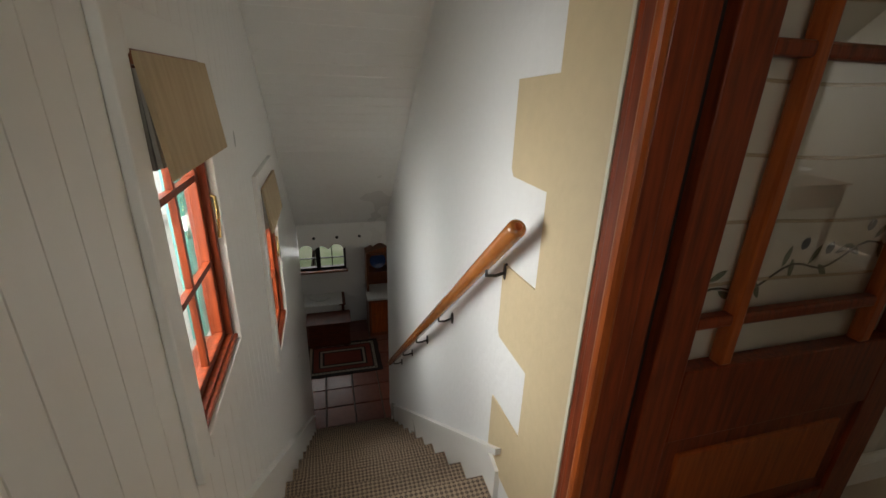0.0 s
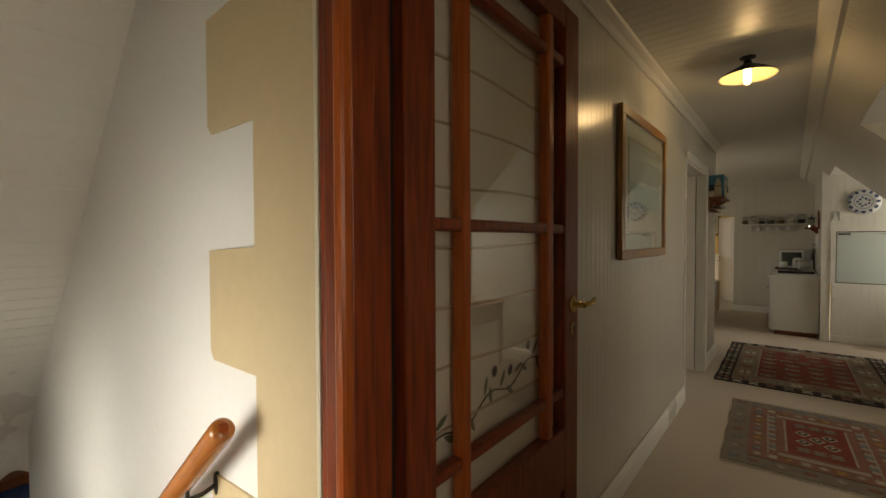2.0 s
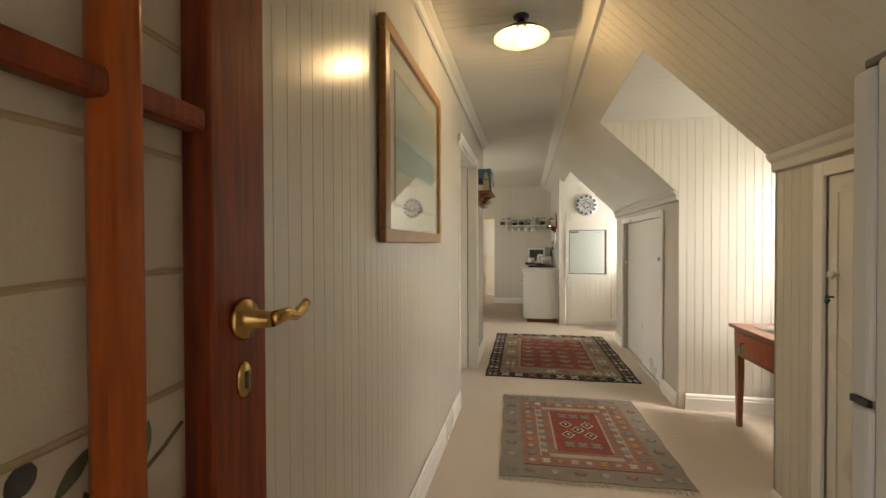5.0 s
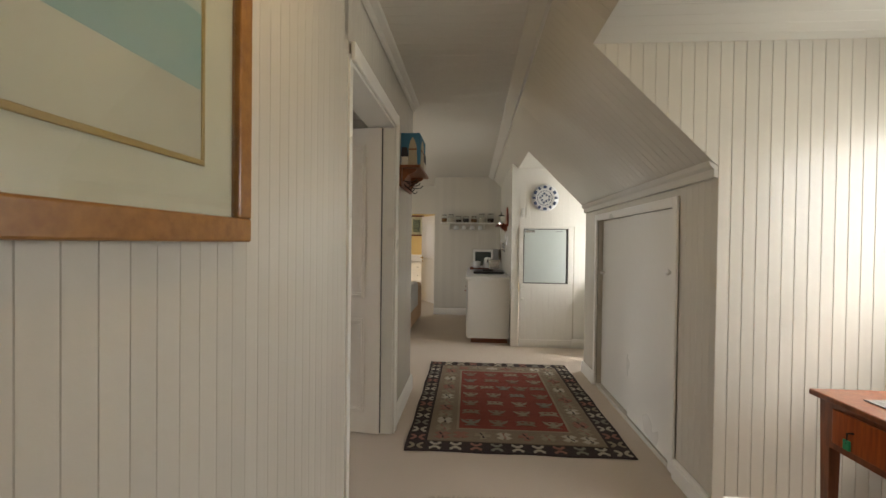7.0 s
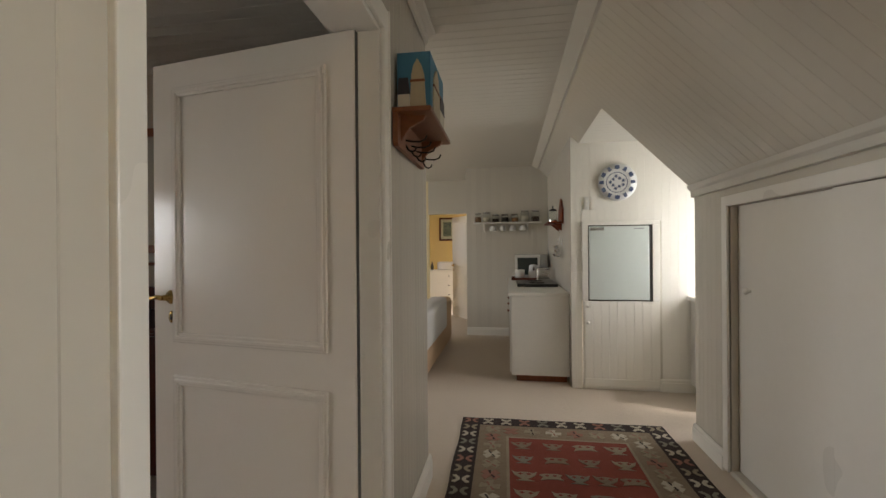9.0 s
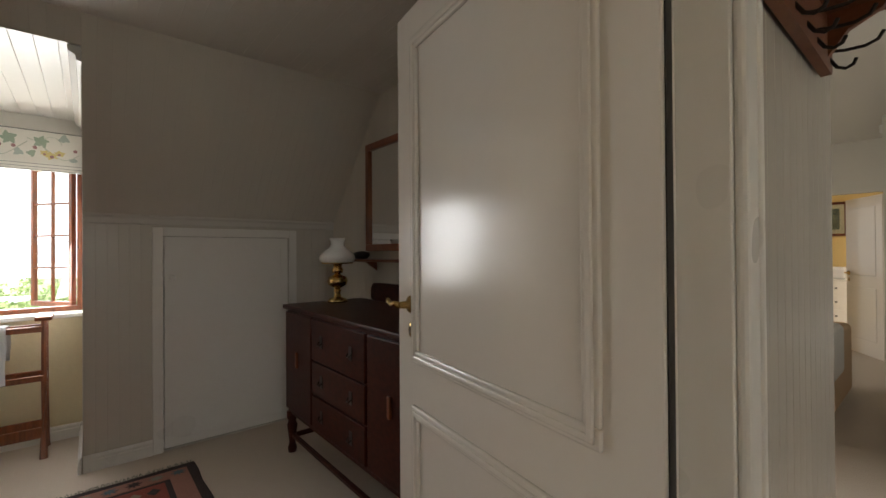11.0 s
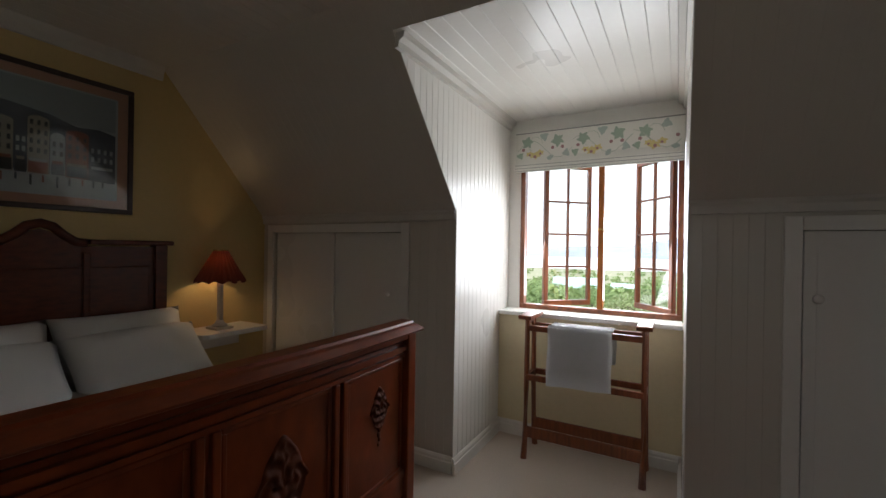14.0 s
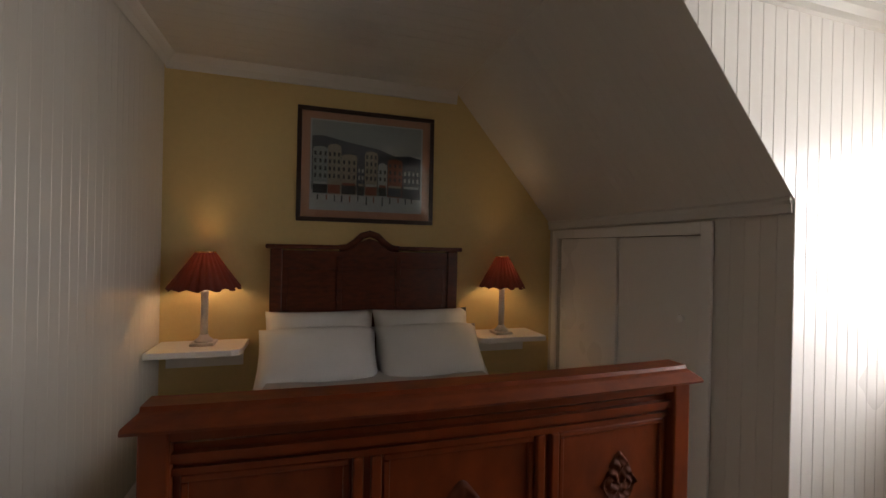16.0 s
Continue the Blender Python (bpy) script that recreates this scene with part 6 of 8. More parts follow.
to = thing("toaster", "steel toaster beside the kettle", "toaster", (10.42, 0.06, 0.905))
part("body", box(0, 0.16, 0, 0.20, 0.012, 0.19, 0.03, seg=3), CHROME, to)
part("base", box(0.01, 0.15, 0.01, 0.19, 0, 0.014), BLACK, to)
part("slot", box(0.055, 0.105, 0.03, 0.17, 0.186, 0.192), BLACK, to)
mw = thing("microwave_oven", "silver microwave oven with a dark glass door", "microwave oven", (11.02, 0.07, 0.905))
part("body", box(0, 0.35, 0, 0.46, 0.012, 0.36, 0.006), CHROME, mw)
dr = part("door", box(-0.016, 0.0, 0.10, 0.455, 0.018, 0.354, 0.006), LAMINATE, mw, "pale door frame")
part("window", box(-0.019, -0.016, 0.135, 0.42, 0.06, 0.31), plain("dark green glass", (0.05, 0.065, 0.06), 0.08), dr)
part("control_panel", box(-0.014, 0.0, 0.005, 0.095, 0.018, 0.354, 0.003), plain("grey control panel", (0.35, 0.35, 0.34), 0.4), mw)
for y in (0.04, 0.42):
    for x in (0.04, 0.31):
        part("foot", box(x - 0.012, x + 0.012, y - 0.012, y + 0.012, 0, 0.013), BLACK, mw)
hb2 = thing("hot_plate", "black two-ring electric hot plate on the counter", "hot plate", (9.72, 0.06, 0.905))
part("body", box(0, 0.62, 0, 0.46, 0.0, 0.035, 0.008), BLACK, hb2)
for x in (0.16, 0.46):
    part("ring", lathe([(0, 0.035), (0.09, 0.035), (0.09, 0.044), (0.06, 0.046), (0, 0.044)], 28, (x, 0.23, 0)), IRON, hb2, smooth=True)
mug = thing("mug", "white mug on the counter", "mug", (10.84, 0.46, 0.919))
part("cup", lathe([(0, 0), (0.06, 0), (0.068, 0.13), (0.065, 0.13), (0.058, 0.006), (0, 0.006)], 20), plain("white mug glaze", (0.7, 0.7, 0.68), 0.2), mug, smooth=True)
part("handle", tube([(0, 0.064, 0.10), (0, 0.098, 0.09), (0, 0.096, 0.045), (0, 0.060, 0.035)], 0.006, 8), plain("white mug handle", (0.7, 0.7, 0.68), 0.2), mug)
rk = thing("wall_rack", "dark red wooden shelf with chrome coffee press", "shelf", (9.50, 0.021, 1.62))
part("backboard", prism([(0.0, 0.0), (0.34, 0.0), (0.34, 0.16), (0.28, 0.20), (0.24, 0.26), (0.17, 0.29), (0.10, 0.26), (0.06, 0.20), (0.0, 0.16)], "y", 0, 0.018), MAHOG, rk)
part("ledge", box(-0.03, 0.46, 0.018, 0.17, 0.0, 0.022, 0.004), MAHOG, rk)
for x in (0.03, 0.29):
    part("bracket", prism([(0.018, 0.0), (0.11, 0.0), (0.018, -0.08)], "x", x, x + 0.018), MAHOG, rk)
cp = thing("coffee_press", "glass and chrome coffee press on the wall shelf", "coffee press", (9.80, 0.105, 1.643))
part("jug", lathe([(0, 0.003), (0.042, 0.003), (0.042, 0.13), (0.045, 0.14)], 20), GLASS, cp, smooth=True)
part("collar", lathe([(0.044, 0.0), (0.046, 0.0), (0.046, 0.035), (0.044, 0.035)], 20, caps=False), CHROME, cp)
part("lid", lathe([(0, 0.14), (0.047, 0.14), (0.04, 0.156), (0.006, 0.162), (0.006, 0.185), (0.012, 0.19), (0, 0.20)], 20), BLACK, cp, smooth=True)
for k, x in enumerate((9.62, 9.74, 9.84, 9.96)):
    u = thing("hanging_utensil", "steel ladle hanging on the wall", "utensil", (x, 0.03, 1.28 + 0.05 * (k % 3)), group="utensils on the kitchen wall")
    part("handle", tube([(0, 0, 0.20), (0, 0.005, 0.05), (0, 0.02, 0.0)], 0.006, 8), CHROME, u)
    part("bowl", lathe([(0, -0.035), (0.03, -0.022), (0.04, 0.0), (0.037, 0.0), (0.028, -0.018), (0, -0.03)], 16, (0, 0.03, 0)), CHROME, u)

# lounge: sofa end with a throw, second pendant
so = thing("sofa", "pale sofa with a cream throw over its arm", "sofa", (8.98, 1.445, 0))
SOFA = shader("peach sofa fabric", (0.58, 0.40, 0.25), 0.9, grain=0.2, grain_scale=200, bump=0.5, bump_scale=250)
part("arm", box(0, 1.9, 0, 0.20, 0.04, 0.66, 0.05, seg=3), SOFA, so)
part("seat", box(0.02, 1.88, 0.18, 0.90, 0.10, 0.44, 0.05, seg=3), SOFA, so)
part("throw", box(-0.014, 1.35, -0.014, 0.215, 0.30, 0.72, 0.05, seg=3), LINEN, so, "cream throw")
part("throw_fall", prism([(0.0, 0.45), (0.17, 0.48), (0.12, 0.30), (0.05, 0.12), (0.0, 0.22)], "x", -0.03, -0.012), LINEN, so)
fd = thing("panelled_door", "half open cream door to the far bedroom", "door", (12.672, 1.348, 0), 32)
part("leaf", box(0, 0.72, -0.02, 0.02, 0.01, 1.98, 0.003), DOORP, fd)
for z0, z1 in ((0.2, 0.85), (1.0, 1.85)):
    part("panel", box(0.12, 0.60, -0.026, 0.026, z0, z1, 0.006), DOORP, fd)
lever_handle(fd, 0.66, 1.02, 0.02, -1, -1)
fb = thing("white_chest", "white painted chest of drawers in the far bedroom", "chest of drawers", (15.0, 1.75, 0))
part("body", box(0, 0.45, 0, 1.1, 0.08, 0.80, 0.01), WHITE, fb)
part("worktop", box(-0.02, 0.46, -0.02, 1.12, 0.80, 0.83, 0.006), WHITE, fb)
for k in range(3):
    d = part("drawer", box(-0.012, 0.0, 0.03, 1.07, 0.12 + 0.23 * k, 0.33 + 0.23 * k, 0.004), WHITE, fb)
    for y in (0.3, 0.8):
        part("knob", box(-0.03, -0.012, y, y + 0.03, 0.22 + 0.23 * k, 0.24 + 0.23 * k), BLACK, d)
for y in (0.02, 1.0):
    for x in (0.02, 0.36):
        part("foot", box(x, x + 0.07, y, y + 0.08, 0, 0.08), WHITE, fb)
pk = thing("folded_linen", "pile of white linen on the chest", "linen", (15.06, 1.95, 0.831))
part("fold", box(0, 0.3, 0, 0.42, 0, 0.20, 0.04, seg=3), LINEN, pk)
vs = thing("dark_bottle", "dark bottle on the chest", "bottle", (15.1, 2.50, 0.831))
part("glass", lathe([(0, 0), (0.035, 0), (0.038, 0.10), (0.015, 0.15), (0.014, 0.20), (0, 0.20)], 16), BLACK, vs, smooth=True)
p2 = framed("framed_picture", "dark framed picture on a yellow wall", (15.995, 2.24, 1.88), -90, 0.44, 0.62, 0.045, 0.025, HEADWOOD, 0.06, plain("cream mount", (0.6, 0.56, 0.44), 0.9))
part("print", box(-0.11, 0.11, -0.016, -0.011, -0.19, 0.19), shader("green grey print", (0.20, 0.24, 0.20), 0.9, grain=0.6, grain_scale=12, blotch=0.6, blotch_scale=8, dark=(0.06, 0.07, 0.07)), p2)
lp = thing("pendant_lamp", "black enamel pendant lamp in the lounge, unlit", "ceiling lamp", (10.2, 1.95, CE))
part("stem", lathe([(0, 0), (0.035, 0), (0.02, -0.04), (0, -0.04)], 16), BLACK, lp)
part("shade", lathe([(0.03, -0.035), (0.105, -0.08), (0.155, -0.122), (0.152, -0.120), (0.10, -0.076), (0.028, -0.032)], 32, caps=False), BLACK, lp, smooth=True)
part("bulb", lathe([(0.014, -0.06), (0.022, -0.12), (0.012, -0.168), (0, -0.17)], 16), plain("unlit opal bulb", (0.75, 0.74, 0.7), 0.3), lp, smooth=True)

# ---------------------------------------------------------------- bedroom furnishings
bed = thing("double_bed", "walnut double bed made with white linen and pillows", "bed", (2.58, 2.20, 0))
LB, WB = 1.82, 1.455
HC = 0.695   # middle of the bed
# headboard
hy0, hy1 = 0.135, 1.255
pts = [(hy0, 0.25), (hy0, 1.335), (0.50, 1.335), (0.56, 1.345), (0.62, 1.385), (0.66, 1.41), (HC, 1.42), (0.73, 1.41), (0.77, 1.385), (0.83, 1.345), (0.89, 1.335), (hy1, 1.335), (hy1, 0.25)]
hb = part("headboard", prism(pts, "x", 0.02, 0.055), HEADWOOD, bed, "dark walnut headboard with an arched crest")
part("post", box(0.0, 0.075, hy0 - 0.045, hy0 + 0.025, 0.0, 1.345, 0.006), HEADWOOD, bed)
part("post", box(0.0, 0.075, hy1 - 0.025, hy1 + 0.045, 0.0, 1.345, 0.006), HEADWOOD, bed)
for a, b in ((hy0 - 0.07, 0.50), (0.89, hy1 + 0.07)):
    part("cap", box(0.005, 0.10, a, b, 1.345, 1.372, 0.007), HEADWOOD, hb)
crest = [(0.50, 1.347), (0.55, 1.352), (0.60, 1.385), (0.645, 1.43), (HC, 1.445), (0.745, 1.43), (0.79, 1.385), (0.84, 1.352), (0.89, 1.347)]
part("cap_arch", tube([(0.05, y, z + 0.006) for y, z in crest], 0.024, 10), HEADWOOD, hb, smooth=True)
for a, b in ((0.19, 0.49), (0.52, 0.87), (0.90, 1.20)):
    part("panel", box(0.055, 0.066, a, b, 0.70, 1.22, 0.005), HEADWOOD, hb)
for y in (0.505, 0.885):
    part("pilaster", box(0.055, 0.075, y - 0.016, y + 0.016, 0.6, 1.30, 0.005), HEADWOOD, hb)
# footboard, bowed slightly, three panels with carved drops
FX = LB - 0.02


def bow(bm):
    for v in bm.verts:
        k = (v.co.y - WB / 2) / (WB / 2)
        v.co.x += 0.022 * (1 - k * k)
    return bm


def strips(a, b, n, fn):
    bm = bmesh.new()
    for i in range(n):
        join(bm, fn(a + (b - a) * i / n, a + (b - a) * (i + 1) / n))
    bmesh.ops.remove_doubles(bm, verts=bm.verts, dist=0.0005)
    return bow(bm)


fo = part("footboard", strips(0.0, WB, 12, lambda a, b: box(FX - 0.03, FX, a, b, 0.22, 0.93)), BEDWOOD, bed, "polished walnut footboard with carved panels")
for y in (0.0, WB - 0.06):
    part("post", box(FX - 0.055, FX + 0.035, y, y + 0.06, 0.0, 0.97, 0.006), BEDWOOD, bed)
prof = [(FX - 0.06, 0.968), (FX + 0.040, 0.968), (FX + 0.060, 0.976), (FX + 0.064, 0.984), (FX + 0.056, 0.990), (FX + 0.036, 1.004), (FX + 0.022, 1.010), (FX + 0.018, 1.020), (FX - 0.050, 1.020), (FX - 0.078, 0.988), (FX - 0.078, 0.974)]
cap = strips(-0.022, WB + 0.022, 14, lambda a, b: prism(prof, "y", a, b))
for v in cap.verts:
    if v.co.z > 1.0 and not 0.0 < v.co.y < WB:
        v.co.y += 0.022 if v.co.y < 0.5 else -0.022
part("top_cap", cap, BEDWOOD, fo)
for z0, z1, out in ((0.945, 0.972, 0.026), (0.895, 0.915, 0.020), (0.865, 0.880, 0.012), (0.33, 0.36, 0.018), (0.24, 0.33, 0.012)):
    part("rail", strips(0.06, WB - 0.06, 12, lambda a, b: box(FX - 0.03, FX + out, a, b, z0, z1)), BEDWOOD, fo)
for y in (0.475, 0.965):
    for dy in (-0.022, 0.022):
        part("pilaster", bow(box(FX - 0.01, FX + 0.018, y + dy - 0.013, y + dy + 0.013, 0.36, 0.865, 0.005)), BEDWOOD, fo)
for a, b in ((0.075, 0.435), (0.515, 0.925), (1.005, WB - 0.075)):
    for q in ((a, b, 0.845, 0.862), (a, b, 0.365, 0.382), (a, a + 0.016, 0.382, 0.845), (b - 0.016, b, 0.382, 0.845)):
        part("panel_moulding", bow(box(FX - 0.004, FX + 0.008, *q, 0.004)), BEDWOOD, fo)
CARVE = shader("carved dark walnut", (0.10, 0.025, 0.009), 0.6, grain=0.6, grain_scale=20, bump=0.3, bump_scale=60, dark=(0.035, 0.010, 0.005), coat=0.0, spec=0.12)


def carving(y, z, s, tail):
    """A carved cartouche: a pointed crest over a shield of scrolls, with a drop of buds under it."""
    k = FX + 0.022 * (1 - ((y - WB / 2) / (WB / 2)) ** 2)
    bm = bmesh.new()
    n, m = 72, 18
    rings = []
    for j in range(1, m + 1):
        f = j / m
        row = []
        for i in range(n):
            a = 2 * math.pi * i / n
            ca, sa = math.cos(a), math.sin(a)
            wide = 0.066 * (1 + 0.10 * math.cos(6 * a)) * (1.12 if sa > 0 else 0.98)
            tall = 0.085 + 0.040 * max(0.0, sa) ** 10 + 0.012 * max(0.0, -sa) ** 6
            py, pz = wide * f * ca, tall * f * sa
            lump = noise.noise(Vector((abs(py) * 62, pz * 62, 3.0 + y)))
            scroll = math.sin(2.2 * math.atan2(pz - 0.02, abs(py) - 0.028) + 170 * math.hypot(abs(py) - 0.028, pz - 0.02))
            h = 0.0 if j == m else 0.005 + 0.005 * lump + 0.004 * scroll + 0.004 * (1 - f)
            row.append(bm.verts.new((k + max(h, 0.0008 * (j < m)), y + py * s, z + pz * s)))
        rings.append(row)
    for r0, r1 in zip(rings, rings[1:]):
        for i in range(n):
            bm.faces.new((r0[i], r0[(i + 1) % n], r1[(i + 1) % n], r1[i]))
    bm.faces.new(rings[0])
    ob = part("carving", bm, CARVE, fo, "carved scrolled cartouche", True)
    for i in range(tail):
        r = 0.017 * s * (1 - 0.16 * i)
        bud = lathe([(0, -r * 1.3), (r * 0.7, -r * 0.7), (r, 0.1 * r), (r * 0.5, r), (0, r * 1.3)], 12)
        part("drop", moved(bud, Matrix.Translation((k + 0.001, y + 0.003 * (-1) ** i, z - s * 0.095 - i * 0.026 * s)) @ Matrix.Diagonal((0.45, 1, 1, 1))), CARVE, ob, smooth=True)


carving(0.245, 0.66, 0.80, 4)
carving(0.72, 0.60, 1.35, 2)
carving(1.215, 0.68, 0.80, 4)
for y in (0.03, WB - 0.055):
    part("side_rail", box(0.05, FX - 0.03, y, y + 0.028, 0.25, 0.42, 0.004), BEDWOOD, bed)
part("base", box(0.06, FX - 0.04, 0.06, WB - 0.06, 0.18, 0.38), HEADWOOD, bed)


def cushion(w, d, h, n=14, puff=0.5):
    """A soft filled block with pinched corners, base at z = 0."""
    bm = bmesh.new()
    top, bot = [], []
    for i in range(n + 1):
        for j in range(n + 1):
            u, v = 2 * i / n - 1, 2 * j / n - 1
            f = max(0.0, (1 - abs(u) ** 3.2) * (1 - abs(v) ** 3.2)) ** puff
            wr = 0.004 * math.sin(7 * u + 3 * v) + 0.003 * math.sin(11 * v - 4 * u)
            x, y = u * w / 2 * (1 - 0.05 * (1 - v * v) * abs(u)), v * d / 2 * (1 - 0.05 * (1 - u * u) * abs(v))
            top.append(bm.verts.new((x, y, h * 0.35 + f * (h * 0.65 + wr))))
            bot.append(bm.verts.new((x, y, h * 0.35 - f * h * 0.34)))
    N = n + 1
    for i in range(n):
        for j in range(n):
            a, b, c, d2 = i * N + j, (i + 1) * N + j, (i + 1) * N + j + 1, i * N + j + 1
            bm.faces.new((top[a], top[b], top[c], top[d2]))
            bm.faces.new((bot[a], bot[d2], bot[c], bot[b]))
    bmesh.ops.remove_doubles(bm, verts=bm.verts, dist=0.0008)
    return bm


mt = thing("mattress", "mattress under a smooth white duvet", "mattress", (2.66, 2.27, 0.38))
part("mattress_body", box(0, 1.68, 0, 1.31, 0, 0.22, 0.04, seg=3), LINEN, mt)
dv = thing("duvet", "white cotton duvet spread over the bed", "duvet", (2.66, 2.21, 0.60))
bm = bmesh.new()
nx, ny = 30, 26
vs = []
for i in range(nx + 1):
    row = []
    for j in range(ny + 1):
        u, v = i / nx, j / ny
        edge = abs(2 * v - 1)
        drop = max(0, edge - 0.86) / 0.14
        y = 1.43 * v
        z = 0.035 - 0.34 * drop ** 1.4 + 0.006 * math.sin(9 * u + 5 * v) + 0.005 * math.sin(17 * v - 6 * u)
        y += (0.04 * drop) * (1 if v > 0.5 else -1)
        row.append(bm.verts.new((0.30 + 1.36 * u, y, z)))
    vs.append(row)
for i in range(nx):
    for j in range(ny):
        bm.faces.new((vs[i][j], vs[i + 1][j], vs[i + 1][j + 1], vs[i][j + 1]))
bmesh.ops.solidify(bm, geom=bm.faces[:], thickness=0.02)
part("cover", bm, LINEN, dv, smooth=True)
for k, (x, y, z, tilt, w) in enumerate(((2.73, 2.595, 0.675, 64, 0.655), (2.73, 3.245, 0.675, 64, 0.655), (2.90, 2.585, 0.625, 45, 0.68), (2.90, 3.255, 0.625, 45, 0.68))):
    pw = thing("pillow", "plump white cotton pillow", "pillow", group="pillows on the bed")
    pw.matrix_basis = pose(x, y, z + (0.09 if k < 2 else 0.085), 0, tilt, 0) @ pose(0, 0, -0.05)
    part("case", cushion(0.42, w, 0.17), LINEN, pw, smooth=True)


def bedside(name_y, y0, y1, lampy, lampx, rad, label):
    s = thing("bedside_shelf", "cream painted bedside shelf with a rounded corner", "shelf", (BH, y0, 0.745), group="bedside shelves")
    w = y1 - y0
    poly = [(0, 0), (0.30, 0), (0.30, w - 0.05), (0.285, w - 0.015), (0.25, w), (0, w)] if name_y == "south" else [(0, 0), (0.25, 0), (0.285, 0.015), (0.30, 0.05), (0.30, w), (0, w)]
    part("board", prism(poly, "z", 0, 0.035, 0.004), WHITE, s)
    part("support", box(0, 0.02, 0.03, w - 0.03, -0.12, 0), WHITE, s)
    l = thing("bedside_lamp", label, "table lamp", (lampx, lampy, 0.78), group="bedside lamps")
    ST2 = shader("white stone column " + name_y, (0.66, 0.62, 0.55), 0.35, grain=0.4, grain_scale=14, blotch=0.2, blotch_scale=8)
    part("foot", box(-0.062, 0.062, -0.062, 0.062, 0, 0.018, 0.004), ST2, l)
    part("base", lathe([(0, 0.018), (0.05, 0.018), (0.045, 0.03), (0.03, 0.042), (0.022, 0.06), (0, 0.06)], 20), ST2, l, smooth=True)
    part("column", lathe([(0, 0.055), (0.020, 0.055), (0.019, 0.29), (0.023, 0.30), (0.016, 0.32), (0, 0.32)], 16), ST2, l, smooth=True)
    bm = bmesh.new()
    n, rings = 144, [(0.30 * rad, 0.535), (0.42 * rad, 0.50), (0.70 * rad, 0.42), (1.0 * rad, 0.335), (1.03 * rad, 0.325)]
    vv = []
    for r, z in rings:
        row = []
        for i in range(n):
            a = 2 * math.pi * i / n
            pleat = 1 + (0.055 if r > 0.5 * rad else 0.03) * math.sin(a * 24)
            row.append(bm.verts.new((r * pleat * math.cos(a), r * pleat * math.sin(a), z - (0.008 * math.cos(a * 12) if r > 0.95 * rad else 0))))
        vv.append(row)
    for a, b in zip(vv, vv[1:]):
        for i in range(n):
            bm.faces.new((a[i], a[(i + 1) % n], b[(i + 1) % n], b[i]))
    sh = part("shade", bm, SHADE, l, "pleated dark red fabric shade", True)
    part("top_ring", lathe([(0.30 * rad, 0.533), (0.31 * rad, 0.533), (0.31 * rad, 0.541), (0.30 * rad, 0.541), (0.30 * rad, 0.533)], 28, caps=False), BRASS, l)
    part("bulb", lathe([(0.012, 0.335), (0.024, 0.365), (0.026, 0.39), (0.015, 0.415), (0, 0.42)], 16), BULB, l, "lit bulb", True)


SHADE = bpy.data.materials.new("pleated red shade")
SHADE.use_nodes = True
t = SHADE.node_tree
b = t.nodes["Principled BSDF"]
b.inputs["Base Color"].default_value, b.inputs["Roughness"].default_value = (0.10, 0.024, 0.018, 1), 0.9
tl = t.nodes.new("ShaderNodeBsdfTranslucent")
tl.inputs["Color"].default_value = (0.22, 0.04, 0.02, 1)
mx = t.nodes.new("ShaderNodeMixShader")
mx.inputs[0].default_value = 0.045
t.links.new(b.outputs[0], mx.inputs[1]), t.links.new(tl.outputs[0], mx.inputs[2])
t.links.new(mx.outputs[0], t.nodes["Material Output"].inputs["Surface"])
bedside("south", BS + 0.005, 2.17, 1.945, 2.68, 0.180, "pale column lamp with a wide pleated red shade, lit")
bedside("north", 3.60, 4.085, 3.81, 2.72, 0.150, "pale column lamp with a small pleated red shade, lit")

# town picture over the bed
pb = framed("framed_picture", "town street print in a pink mount and dark frame", (BH + 0.001, 2.882, 1.895), 90, 0.905, 0.74, 0.028, 0.022, plain("black brown picture frame", (0.032, 0.012, 0.008), 0.35), 0.09, plain("dusty pink mount", (0.50, 0.26, 0.18), 0.9))
SCENE = [plain("pale grey sky print", (0.28, 0.32, 0.33), 0.9), plain("slate print", (0.06, 0.075, 0.10), 0.9), plain("snow print", (0.42, 0.44, 0.46), 0.9), plain("stone print", (0.33, 0.30, 0.25), 0.9), plain("brick print", (0.25, 0.09, 0.06), 0.9), plain("dark window print", (0.03, 0.035, 0.045), 0.9)]
part("border_line", box(-0.372, 0.372, -0.0105, -0.009, -0.295, 0.295), SCENE[2], pb)
part("sky", box(-0.36, 0.36, -0.0115, -0.009, 0.10, 0.285), SCENE[0], pb)
part("skyline", prism([(-0.36, -0.2), (0.36, -0.2), (0.36, 0.08), (0.28, 0.10), (0.18, 0.09), (0.06, 0.13), (-0.08, 0.15), (-0.20, 0.17), (-0.30, 0.19), (-0.36, 0.18)], "y", -0.0118, -0.009), SCENE[1], pb)
part("street", prism([(-0.36, -0.285), (0.36, -0.285), (0.36, -0.20), (0.1, -0.185), (-0.36, -0.165)], "y", -0.0126, -0.009), SCENE[2], pb)
rng = random.Random(7)
HOUSES = ((-0.355, 0.095, 0.10, 1), (-0.262, 0.085, 0.12, 3), (-0.175, 0.10, 0.06, 5), (-0.07, 0.045, 0.04, 1), (-0.022, 0.085, 0.09, 3), (0.068, 0.06, 0.02, 2), (0.132, 0.10, 0.05, 3), (0.236, 0.118, 0.0, 1))
